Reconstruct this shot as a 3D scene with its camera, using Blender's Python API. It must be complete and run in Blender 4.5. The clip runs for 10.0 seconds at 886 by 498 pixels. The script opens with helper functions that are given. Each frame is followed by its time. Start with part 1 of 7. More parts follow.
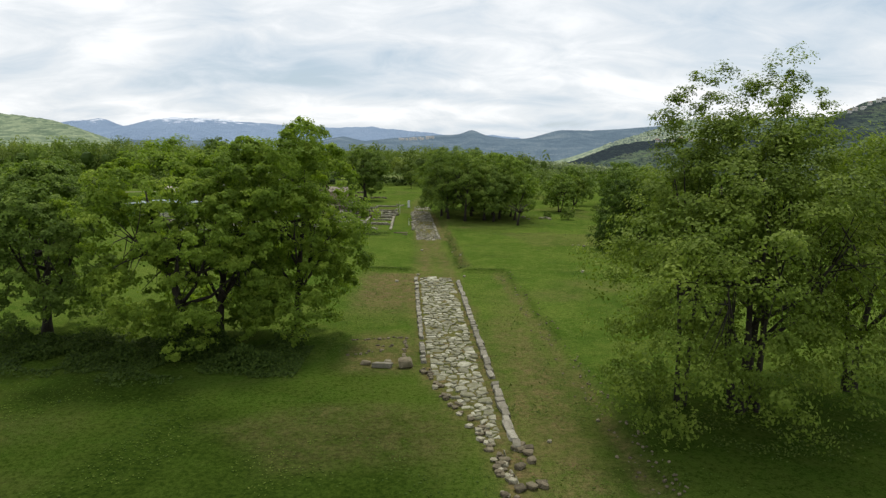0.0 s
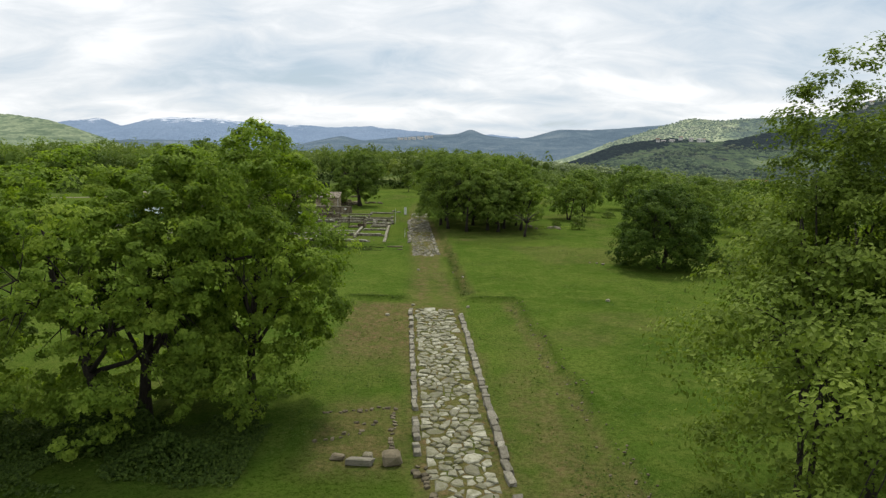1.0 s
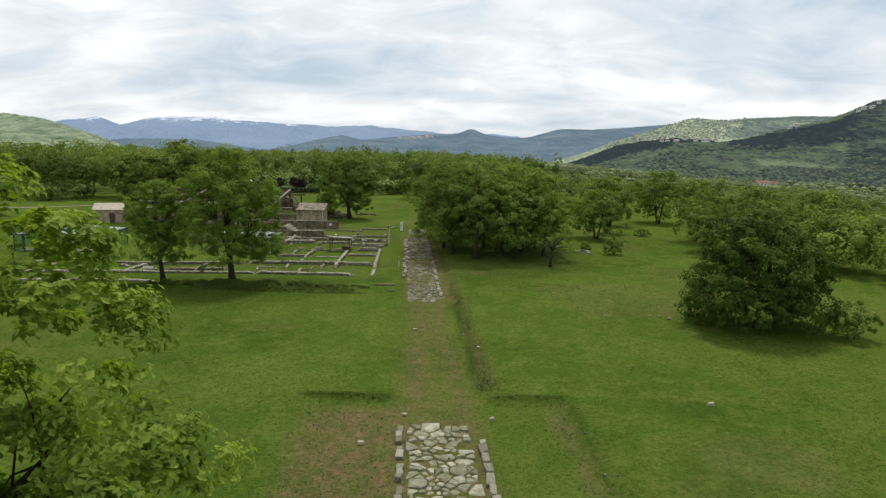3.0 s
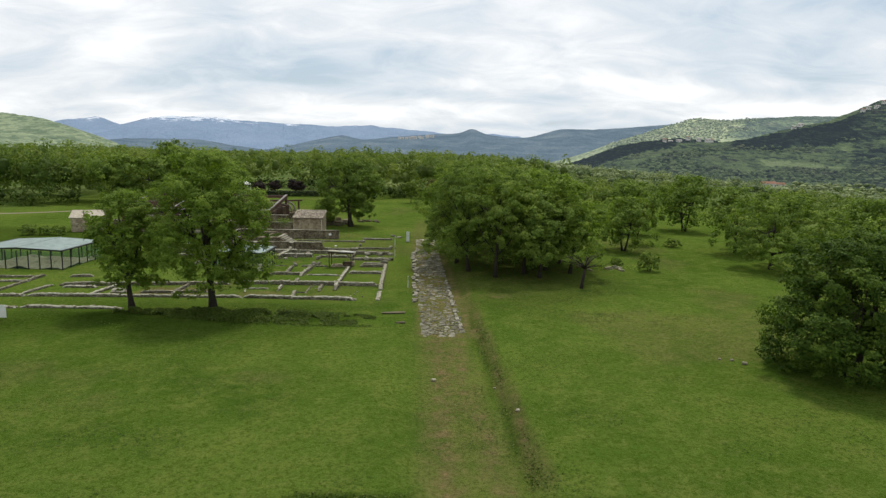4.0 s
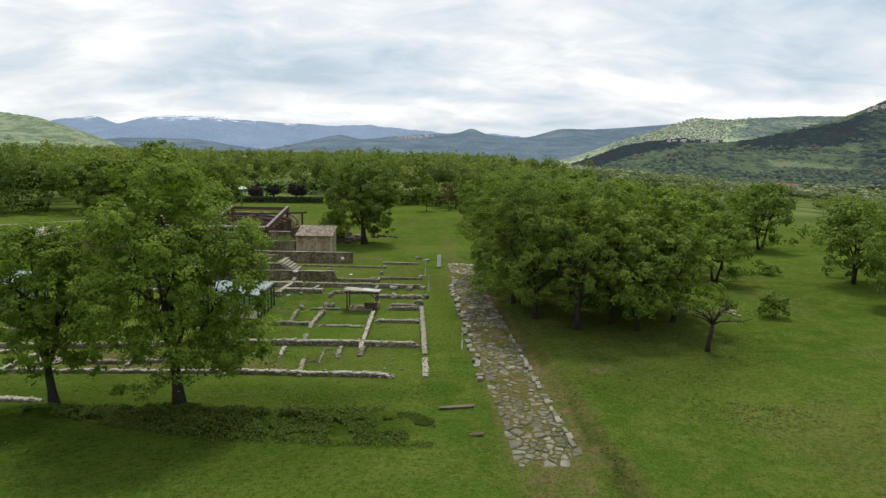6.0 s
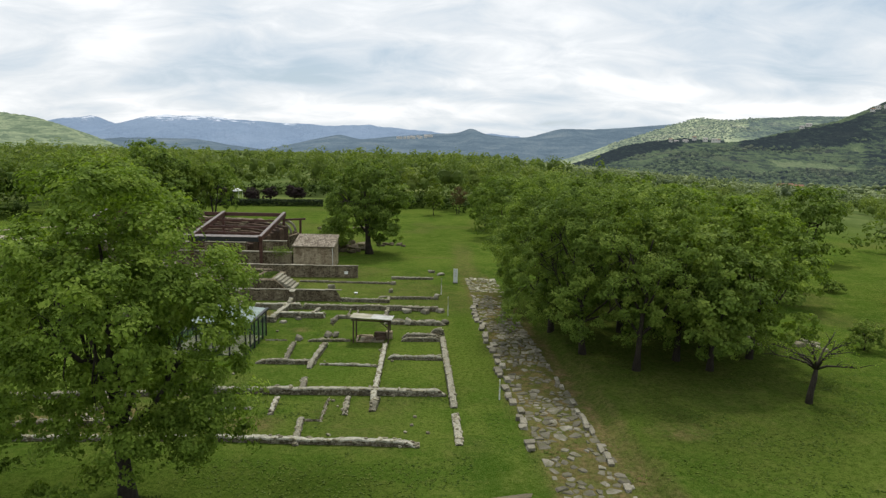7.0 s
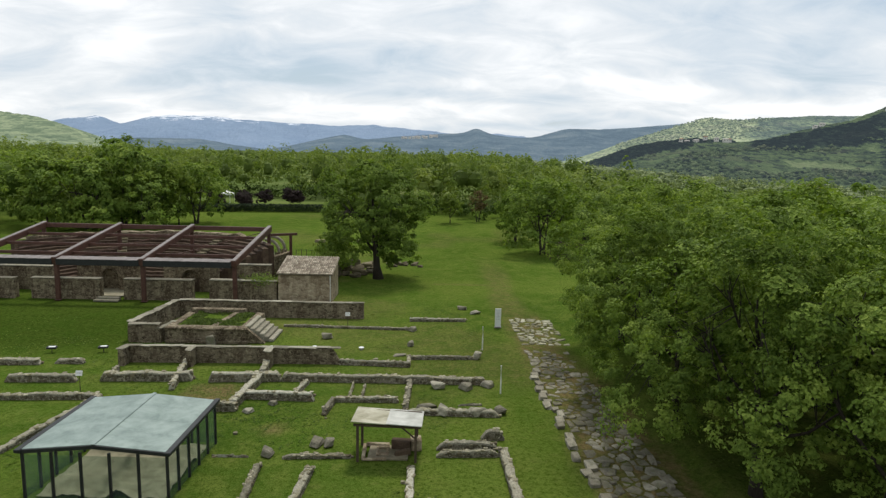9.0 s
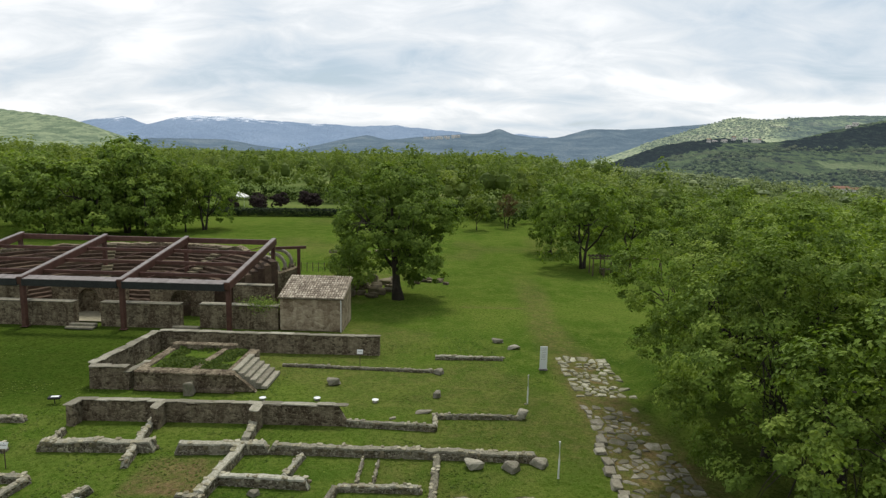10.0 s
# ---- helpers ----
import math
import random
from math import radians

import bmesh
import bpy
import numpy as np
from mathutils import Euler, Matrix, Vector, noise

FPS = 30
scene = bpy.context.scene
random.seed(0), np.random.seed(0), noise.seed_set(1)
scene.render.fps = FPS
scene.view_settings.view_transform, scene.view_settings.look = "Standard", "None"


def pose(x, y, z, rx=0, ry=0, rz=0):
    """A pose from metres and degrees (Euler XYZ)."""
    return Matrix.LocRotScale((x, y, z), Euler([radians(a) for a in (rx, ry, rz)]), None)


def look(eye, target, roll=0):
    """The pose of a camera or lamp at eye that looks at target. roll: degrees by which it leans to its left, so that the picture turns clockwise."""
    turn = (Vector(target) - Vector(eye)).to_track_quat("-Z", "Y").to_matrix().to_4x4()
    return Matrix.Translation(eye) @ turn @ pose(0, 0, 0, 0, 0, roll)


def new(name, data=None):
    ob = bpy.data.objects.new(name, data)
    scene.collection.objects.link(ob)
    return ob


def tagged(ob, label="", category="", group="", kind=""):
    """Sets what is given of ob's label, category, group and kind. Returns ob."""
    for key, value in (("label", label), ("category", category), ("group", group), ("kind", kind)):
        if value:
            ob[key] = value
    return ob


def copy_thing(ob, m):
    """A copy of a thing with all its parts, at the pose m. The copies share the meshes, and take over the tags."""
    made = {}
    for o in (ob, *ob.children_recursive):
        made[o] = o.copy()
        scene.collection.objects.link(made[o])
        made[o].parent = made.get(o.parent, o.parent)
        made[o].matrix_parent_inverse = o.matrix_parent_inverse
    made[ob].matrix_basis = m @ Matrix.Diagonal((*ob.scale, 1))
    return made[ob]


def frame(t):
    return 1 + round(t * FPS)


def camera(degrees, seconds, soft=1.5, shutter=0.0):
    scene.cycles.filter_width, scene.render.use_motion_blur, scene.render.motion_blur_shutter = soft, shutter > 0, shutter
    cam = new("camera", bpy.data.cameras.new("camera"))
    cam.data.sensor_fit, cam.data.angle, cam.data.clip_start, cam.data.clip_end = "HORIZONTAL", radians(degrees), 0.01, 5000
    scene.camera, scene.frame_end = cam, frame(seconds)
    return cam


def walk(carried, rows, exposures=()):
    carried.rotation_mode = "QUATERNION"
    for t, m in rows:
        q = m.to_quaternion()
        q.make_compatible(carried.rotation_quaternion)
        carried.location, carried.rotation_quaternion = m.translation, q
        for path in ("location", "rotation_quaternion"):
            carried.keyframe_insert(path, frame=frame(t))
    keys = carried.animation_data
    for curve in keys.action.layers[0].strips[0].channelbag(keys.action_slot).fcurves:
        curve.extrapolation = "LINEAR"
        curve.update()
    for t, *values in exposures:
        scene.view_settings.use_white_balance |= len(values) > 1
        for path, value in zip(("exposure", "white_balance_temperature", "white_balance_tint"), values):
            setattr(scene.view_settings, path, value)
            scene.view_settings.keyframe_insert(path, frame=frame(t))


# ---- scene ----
import collections

cam = camera(68.4, 10.0, soft=1.35)
METRES, BACK, EYE, TILT, LEAN, TURN = 110.0, -1.1, 12.95, -9.35, 0.0, 0.0
ROWS = [
    (0.0, 0.0, 0.0, 0.0, -0.02, 0.97, -1.03),
    (0.5, -0.0004, 0.0494, 0.0113, -0.06, 0.97, -1.02),
    (1.0, -0.001, 0.099, 0.0228, -0.11, 0.93, -0.99),
    (1.5, 0.0002, 0.1479, 0.0336, -0.17, 0.92, -0.94),
    (2.0, 0.0005, 0.1975, 0.0441, -0.11, 0.91, -0.98),
    (2.5, -0.0015, 0.2473, 0.055, -0.1, 0.88, -1.03),
    (4.0, -0.0217, 0.3943, 0.0857, -0.07, 0.86, -1.09),
    (4.5, -0.034, 0.442, 0.0953, -0.08, 0.85, -1.1),
    (5.0, -0.0477, 0.4903, 0.1045, -0.11, 0.84, -1.11),
    (5.5, -0.0612, 0.5386, 0.1137, -0.17, 0.83, -1.1),
    (7.0, -0.0929, 0.6829, 0.1371, -0.31, 0.84, -1.13),
    (7.5, -0.1012, 0.7318, 0.1443, -0.37, 0.83, -1.09),
    (8.0, -0.1091, 0.7805, 0.151, -0.44, 0.84, -1.08),
    (8.5, -0.1153, 0.8288, 0.1578, -0.54, 0.84, -1.09),
    (9.0, -0.1189, 0.8765, 0.1648, 0.09, 0.85, -1.2),
    (9.5, -0.1214, 0.9237, 0.1735, 1.8, 0.82, -1.52),
    (10.0, -0.1272, 0.9704, 0.1812, 1.98, 0.84, -1.53),
]
walk(cam, [(t, pose(0, BACK, EYE, TILT, LEAN, TURN) @ pose(METRES * x, METRES * y, METRES * z, 90 + pitch, roll, yaw)) for t, x, y, z, yaw, pitch, roll in ROWS])

# ---- light: a bright overcast sky, the veiled sun high ahead ----
SUN_EL, SUN_AZ = 64.0, 10.0
world = bpy.data.worlds.new("sky")
scene.world = world
world.use_nodes = True


class Nodes:
    """Small helper to wire shader nodes."""

    def __init__(self, tree):
        self.t = tree
        tree.nodes.clear()

    def add(self, kind, ins=None, **props):
        n = self.t.nodes.new(kind)
        for k, v in props.items():
            setattr(n, k, v)
        for k, v in (ins or {}).items():
            s = n.inputs[k]
            if isinstance(v, bpy.types.NodeSocket):
                self.t.links.new(v, s)
            else:
                s.default_value = v
        return n

    def math(self, op, a, b=0.0, clamp=False):
        return self.add("ShaderNodeMath", {0: a, 1: b}, operation=op, use_clamp=clamp).outputs[0]

    def noise(self, vec, scale, detail=4.0, rough=0.55, dist=0.0):
        return self.add("ShaderNodeTexNoise", {"Vector": vec, "Scale": scale, "Detail": detail, "Roughness": rough, "Distortion": dist}).outputs["Fac"]

    def ramp(self, fac, stops):
        n = self.add("ShaderNodeValToRGB", {"Fac": fac})
        el = n.color_ramp.elements
        while len(el) < len(stops):
            el.new(0.5)
        for e, (p, c) in zip(el, stops):
            e.position = p
            e.color = (*c, 1) if len(c) == 3 else c
        return n.outputs["Color"]

    def mix(self, fac, a, b, blend="MIX"):
        n = self.add("ShaderNodeMix", data_type="RGBA", blend_type=blend)
        for s, v in ((n.inputs[0], fac), (n.inputs[6], a), (n.inputs[7], b)):
            if isinstance(v, bpy.types.NodeSocket):
                self.t.links.new(v, s)
            else:
                s.default_value = v if not isinstance(v, tuple) else (*v, 1)[:4]
        return n.outputs[2]


w = Nodes(world.node_tree)
sky = w.add("ShaderNodeTexSky", sky_type="NISHITA", sun_disc=False, sun_elevation=radians(SUN_EL), sun_rotation=radians(SUN_AZ), air_density=1.0, dust_density=1.5)
co = w.add("ShaderNodeTexCoord").outputs["Generated"]
sep = w.add("ShaderNodeSeparateXYZ", {0: co})
up = w.math("MAXIMUM", sep.outputs[2], 0.0)
lift = w.math("ADD", up, 0.30)
flat = w.add("ShaderNodeCombineXYZ", {0: w.math("DIVIDE", sep.outputs[0], lift), 1: w.math("DIVIDE", sep.outputs[1], lift), 2: 0.0}).outputs[0]
big = w.noise(w.add("ShaderNodeMapping", {"Vector": flat, "Location": (3.1, 2.2, 0.0), "Scale": (0.75, 1.1, 1.0)}).outputs[0], 1.15, 3.0, 0.5, 0.5)
fine = w.noise(w.add("ShaderNodeMapping", {"Vector": flat, "Location": (7.7, 0.4, 0.0), "Scale": (0.85, 1.25, 1.0)}).outputs[0], 3.8, 8.0, 0.60, 0.55)
cover = w.math("ADD", w.math("MULTIPLY", big, 0.66), w.math("MULTIPLY", fine, 0.34))
cloud = w.ramp(cover, [(0.37, (0.56, 0.68, 0.79)), (0.455, (0.73, 0.81, 0.885)), (0.515, (0.87, 0.915, 0.955)), (0.585, (1.08, 1.095, 1.11))])
blue = w.mix(1.0, sky.outputs[0], (0.11, 0.11, 0.11), "MULTIPLY")
gaps = w.ramp(cover, [(0.32, (0.45, 0.45, 0.45)), (0.44, (0.94, 0.94, 0.94))])
skyc = w.mix(gaps, blue, cloud)
w.add("ShaderNodeOutputWorld", {"Surface": w.add("ShaderNodeBackground", {"Color": skyc, "Strength": 0.97}).outputs[0]})

sun = new("sun", bpy.data.lights.new("sun", "SUN"))
sun.data.energy, sun.data.angle, sun.data.color = 2.5, radians(10), (1.0, 0.95, 0.86)
sa, se = radians(SUN_AZ), radians(SUN_EL)
sun.matrix_world = look((300 * math.sin(sa) * math.cos(se), 300 * math.cos(sa) * math.cos(se), 300 * math.sin(se)), (0, 0, 0))
scene.view_settings.exposure = 0.0


# ---- materials ----
def material(name):
    m = bpy.data.materials.new(name)
    m.use_nodes = True
    return m, Nodes(m.node_tree)


def finish(n, color, rough=0.85, height=None, strength=0.4, dist=0.03, metal=0.0, spec=0.3, sheen=None):
    ins = {"Base Color": color, "Roughness": rough, "Metallic": metal, "Specular IOR Level": spec}
    if sheen:
        ins.update({"Sheen Weight": sheen[0], "Sheen Roughness": 0.45, "Sheen Tint": (*sheen[1], 1)})
    if height is not None:
        ins["Normal"] = n.add("ShaderNodeBump", {"Height": height, "Strength": strength, "Distance": dist}).outputs[0]
    b = n.add("ShaderNodeBsdfPrincipled", ins)
    n.add("ShaderNodeOutputMaterial", {"Surface": b.outputs[0]})


def m_ground():
    m, n = material("meadow")
    p = n.add("ShaderNodeNewGeometry").outputs["Position"]
    worn = n.add("ShaderNodeAttribute", attribute_name="worn").outputs["Fac"]
    far = n.add("ShaderNodeAttribute", attribute_name="wild").outputs["Fac"]
    rank_shade = n.add("ShaderNodeAttribute", attribute_name="rank_shade").outputs["Fac"]
    patch = n.noise(p, 0.055, 5, 0.6)
    mid = n.noise(p, 0.45, 6, 0.7, 0.5)
    blade = n.noise(p, 4.0, 6, 0.8)
    grain = n.noise(p, 17.0, 4, 0.85)
    green = n.ramp(patch, [(0.33, (0.036, 0.076, 0.010)), (0.48, (0.061, 0.109, 0.015)), (0.64, (0.100, 0.143, 0.024))])
    green = n.mix(n.math("MULTIPLY", n.ramp(mid, [(0.44, (0, 0, 0)), (0.62, (1, 1, 1))]), 0.75), green, (0.114, 0.146, 0.029))
    green = n.mix(n.ramp(blade, [(0.36, (0.95, 0.95, 0.95)), (0.54, (0, 0, 0))]), green, (0.026, 0.055, 0.004))
    green = n.mix(n.math("MULTIPLY", n.ramp(grain, [(0.50, (0, 0, 0)), (0.64, (1, 1, 1))]), 0.58), green, (0.165, 0.212, 0.040))
    green = n.mix(n.math("MULTIPLY", n.ramp(n.noise(p, 1.4, 6, 0.75, 0.8), [(0.54, (0, 0, 0)), (0.66, (1, 1, 1))]), 0.32), green, (0.165, 0.172, 0.050))
    green = n.mix(n.math("MULTIPLY", n.ramp(grain, [(0.34, (1, 1, 1)), (0.46, (0, 0, 0))]), 0.5), green, (0.018, 0.038, 0.002))
    # Darker green painted in for shade near trees, and for real weeds.
    green = n.mix(n.math("MULTIPLY", rank_shade, n.math("ADD", n.math("MULTIPLY", mid, 1.2), 0.3), True), green, n.mix(n.ramp(blade, [(0.40, (0, 0, 0)), (0.60, (1, 1, 1))]), (0.015, 0.031, 0.004), (0.038, 0.063, 0.008)))
    dry = n.ramp(n.noise(p, 1.1, 6, 0.75), [(0.36, (0.070, 0.096, 0.018)), (0.48, (0.128, 0.110, 0.040)), (0.62, (0.200, 0.135, 0.068))])
    dry = n.mix(n.ramp(blade, [(0.38, (0.8, 0.8, 0.8)), (0.56, (0, 0, 0))]), dry, (0.058, 0.044, 0.018))
    dry = n.mix(n.math("MULTIPLY", n.ramp(grain, [(0.50, (0, 0, 0)), (0.66, (1, 1, 1))]), 0.5), dry, (0.26, 0.215, 0.13))
    wf = n.math("MULTIPLY", worn, n.math("ADD", n.math("MULTIPLY", n.noise(p, 0.8, 6, 0.75), 3.0), -0.55), True)
    col = n.mix(wf, green, dry)
    wood = n.ramp(n.noise(p, 0.02, 6, 0.65), [(0.35, (0.050, 0.075, 0.022)), (0.52, (0.095, 0.130, 0.040)), (0.68, (0.190, 0.215, 0.080))])
    col = n.mix(far, col, wood)
    h = n.math("ADD", n.math("MULTIPLY", blade, 0.7), n.math("MULTIPLY", grain, 0.5))
    finish(n, col, 1.0, h, 0.9, 0.10, spec=0.0)
    return m


def m_stone(name, dark, mid, pale, scale=1.0, lichen=(0.09, 0.10, 0.045), lichen_at=0.58):
    m, n = material(name)
    tc = n.add("ShaderNodeTexCoord").outputs["Object"]
    rnd = n.add("ShaderNodeObjectInfo").outputs["Random"]
    isl = n.add("ShaderNodeNewGeometry").outputs["Random Per Island"]
    seed = n.math("FRACT", n.math("ADD", rnd, isl))
    v = n.add("ShaderNodeVectorMath", {0: tc, 1: n.add("ShaderNodeCombineXYZ", {0: n.math("MULTIPLY", rnd, 37.0), 1: n.math("MULTIPLY", rnd, 11.0), 2: 0.0}).outputs[0]}, operation="ADD").outputs[0]
    a = n.noise(v, 3.2 * scale, 6, 0.65, 0.3)
    b = n.noise(v, 18.0 * scale, 5, 0.7)
    tone = n.math("ADD", n.math("MULTIPLY", a, 0.75), n.math("MULTIPLY", seed, 0.34))
    col = n.ramp(tone, [(0.30, dark), (0.55, mid), (0.82, pale)])
    col = n.mix(n.math("MULTIPLY", n.ramp(n.noise(v, 1.6 * scale, 5, 0.7), [(lichen_at - 0.06, (0, 0, 0)), (lichen_at + 0.08, (1, 1, 1))]), 0.7), col, lichen)
    col = n.mix(n.math("MULTIPLY", n.ramp(b, [(0.32, (1, 1, 1)), (0.48, (0, 0, 0))]), 0.55), col, tuple(c * 0.45 for c in dark))
    finish(n, col, 0.9, n.math("ADD", a, n.math("MULTIPLY", b, 0.6)), 0.8, 0.04, spec=0.2)
    return m


def m_masonry(name, dark, mid, pale, mortar, size=4.2, stain=0.6, flecks=0.55):
    """A wall face of small rubble set in mortar, streaked and stained."""
    m, n = material(name)
    p = n.add("ShaderNodeNewGeometry").outputs["Position"]
    v = n.add("ShaderNodeMapping", {"Vector": p, "Scale": (1.0, 1.0, 1.5)}).outputs[0]
    cell = n.add("ShaderNodeTexVoronoi", {"Vector": v, "Scale": size, "Randomness": 0.95}, feature="F1")
    edge = n.add("ShaderNodeTexVoronoi", {"Vector": v, "Scale": size, "Randomness": 0.95}, feature="DISTANCE_TO_EDGE").outputs["Distance"]
    tone = n.math("ADD", n.math("MULTIPLY", n.add("ShaderNodeSeparateColor", {0: cell.outputs["Color"]}).outputs[0], 0.7), n.math("MULTIPLY", n.noise(p, 9.0, 5, 0.75), 0.5))
    col = n.ramp(tone, [(0.28, dark), (0.55, mid), (0.88, pale)])
    joint = n.ramp(edge, [(0.02, (1, 1, 1)), (0.10, (0, 0, 0))])
    col = n.mix(n.math("MULTIPLY", joint, 0.6), col, mortar)
    streak = n.noise(n.add("ShaderNodeMapping", {"Vector": p, "Scale": (1.0, 1.0, 0.28)}).outputs[0], 1.1, 6, 0.7, 0.5)
    col = n.mix(n.math("MULTIPLY", n.ramp(streak, [(0.44, (0, 0, 0)), (0.56, (1, 1, 1))]), stain), col, (mid[0] * 0.42, mid[1] * 0.35, mid[2] * 0.34))
    col = n.mix(n.math("MULTIPLY", n.ramp(n.noise(p, 0.7, 5, 0.65), [(0.52, (0, 0, 0)), (0.66, (1, 1, 1))]), 0.5), col, tuple(c * 1.15 for c in pale))
    fleck = n.math("MULTIPLY", n.ramp(n.noise(p, 7.5, 5, 0.8, 0.6), [(0.555, (0, 0, 0)), (0.60, (1, 1, 1))]), flecks)
    col = n.mix(fleck, col, tuple(min(0.7, c * 1.6) for c in pale))
    finish(n, col, 0.92, n.math("ADD", n.math("MULTIPLY", edge, 1.6), n.noise(p, 16.0, 4, 0.7)), 1.0, 0.08, spec=0.15)
    return m


def m_leaf(name, deep, mid, light, trans=0.35):
    m, n = material(name)
    isl = n.add("ShaderNodeNewGeometry").outputs["Random Per Island"]
    tint = n.add("ShaderNodeAttribute", attribute_name="tint").outputs["Fac"]
    rnd = n.add("ShaderNodeObjectInfo").outputs["Random"]
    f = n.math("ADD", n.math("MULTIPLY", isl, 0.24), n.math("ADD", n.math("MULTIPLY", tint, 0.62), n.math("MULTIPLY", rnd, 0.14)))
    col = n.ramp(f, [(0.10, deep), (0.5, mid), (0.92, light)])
    b = n.add("ShaderNodeBsdfPrincipled", {"Base Color": col, "Roughness": 0.62, "Specular IOR Level": 0.12})
    tcol = n.mix(1.0, col, (1.25, 1.35, 0.55), "MULTIPLY")
    tr = n.add("ShaderNodeBsdfTranslucent", {"Color": tcol})
    s = n.add("ShaderNodeMixShader", {0: trans, 1: b.outputs[0], 2: tr.outputs[0]})
    n.add("ShaderNodeOutputMaterial", {"Surface": s.outputs[0]})
    return m


def m_grain(name, dark, light, scale=(1, 1, 1), rough=0.8, metal=0.0, freq=6.0, bump=0.5):
    m, n = material(name)
    tc = n.add("ShaderNodeTexCoord").outputs["Object"]
    v = n.add("ShaderNodeMapping", {"Vector": tc, "Scale": scale}).outputs[0]
    a = n.noise(v, freq, 6, 0.65, 0.4)
    b = n.noise(tc, freq * 0.25, 4, 0.6)
    f = n.math("ADD", n.math("MULTIPLY", a, 0.6), n.math("MULTIPLY", b, 0.4))
    finish(n, n.ramp(f, [(0.34, dark), (0.66, light)]), rough, a, bump, 0.02, metal)
    return m


def m_distance(name, stops, scale, haze_glow=0.0, haze_col=(0.4, 0.5, 0.6), snow=None, dark=None, crowns=0.0):
    """Far woods and mountains, the haze of miles of air put in as blue colour and emission."""
    m, n = material(name)
    p = n.add("ShaderNodeNewGeometry").outputs["Position"]
    fine = n.noise(p, scale * 9, 5, 0.75)
    a = n.math("ADD", n.math("MULTIPLY", n.noise(p, scale, 7, 0.62, 0.3), 0.62), n.math("MULTIPLY", fine, 0.38))
    relief = n.math("ADD", a, fine)
    if crowns:
        cell = n.add("ShaderNodeTexVoronoi", {"Vector": n.add("ShaderNodeMapping", {"Vector": p, "Scale": (1.0, 0.3, 1.5)}).outputs[0], "Scale": crowns, "Randomness": 1.0}, feature="F1")
        each = n.add("ShaderNodeSeparateColor", {0: cell.outputs["Color"]}).outputs[0]
        a = n.math("ADD", a, n.math("MULTIPLY", n.math("SUBTRACT", each, 0.5), 0.26))
        relief = n.math("SUBTRACT", fine, n.math("MULTIPLY", cell.outputs["Distance"], 1.3))
    col = n.ramp(a, stops)
    if dark:
        col = n.mix(n.ramp(n.noise(p, scale * 0.55, 4, 0.5, 0.8), [(0.50, (0, 0, 0)), (0.55, (1, 1, 1))]), col, dark)
    if snow:
        z = n.add("ShaderNodeSeparateXYZ", {0: p}).outputs[2]
        s = n.math("ADD", z, n.math("MULTIPLY", n.noise(p, 0.010, 6, 0.75), 240.0))
        col = n.mix(n.ramp(n.math("DIVIDE", s, 600.0), [(snow, (0, 0, 0)), (snow + 0.03, (1, 1, 1))]), col, (0.72, 0.75, 0.8))
    bump = n.add("ShaderNodeBump", {"Height": relief, "Strength": 1.0, "Distance": 0.09 / scale}).outputs[0]
    ins = {"Base Color": col, "Roughness": 1.0, "Specular IOR Level": 0.0, "Normal": bump}
    if haze_glow:
        ins["Emission Color"] = (*haze_col, 1)
        ins["Emission Strength"] = haze_glow
    b = n.add("ShaderNodeBsdfPrincipled", ins)
    n.add("ShaderNodeOutputMaterial", {"Surface": b.outputs[0]})
    return m


def m_growth(name, haze_glow, haze_col, stops, soil=(0.125, 0.105, 0.075)):
    """A hillside whose colour follows how thick it is grown over, with air haze added as emission."""
    m, n = material(name)
    p = n.add("ShaderNodeNewGeometry").outputs["Position"]
    c = n.add("ShaderNodeAttribute", attribute_name="tint").outputs["Fac"]
    fine = n.noise(p, 0.16, 5, 0.7)
    crown = n.add("ShaderNodeTexVoronoi", {"Vector": n.add("ShaderNodeMapping", {"Vector": p, "Scale": (1.0, 0.3, 1.5)}).outputs[0], "Scale": 0.14, "Randomness": 1.0}, feature="F1")
    each = n.add("ShaderNodeSeparateColor", {0: crown.outputs["Color"]}).outputs[0]
    f = n.math("ADD", n.math("ADD", c, n.math("MULTIPLY", n.math("SUBTRACT", fine, 0.5), 0.5)), n.math("MULTIPLY", n.math("SUBTRACT", each, 0.5), 0.42))
    col = n.ramp(f, stops)
    col = n.mix(n.math("MULTIPLY", n.ramp(n.noise(p, 0.012, 5, 0.6), [(0.54, (0, 0, 0)), (0.64, (1, 1, 1))]), n.math("SUBTRACT", 0.45, n.math("MULTIPLY", c, 0.42), True)), col, soil)
    round_tops = n.math("SUBTRACT", fine, n.math("MULTIPLY", crown.outputs["Distance"], n.math("MULTIPLY", c, 1.4)))
    bump = n.add("ShaderNodeBump", {"Height": round_tops, "Strength": 1.0, "Distance": 5.0}).outputs[0]
    b = n.add("ShaderNodeBsdfPrincipled", {"Base Color": col, "Roughness": 1.0, "Specular IOR Level": 0.0, "Normal": bump, "Emission Color": (*haze_col, 1), "Emission Strength": haze_glow})
    n.add("ShaderNodeOutputMaterial", {"Surface": b.outputs[0]})
    return m


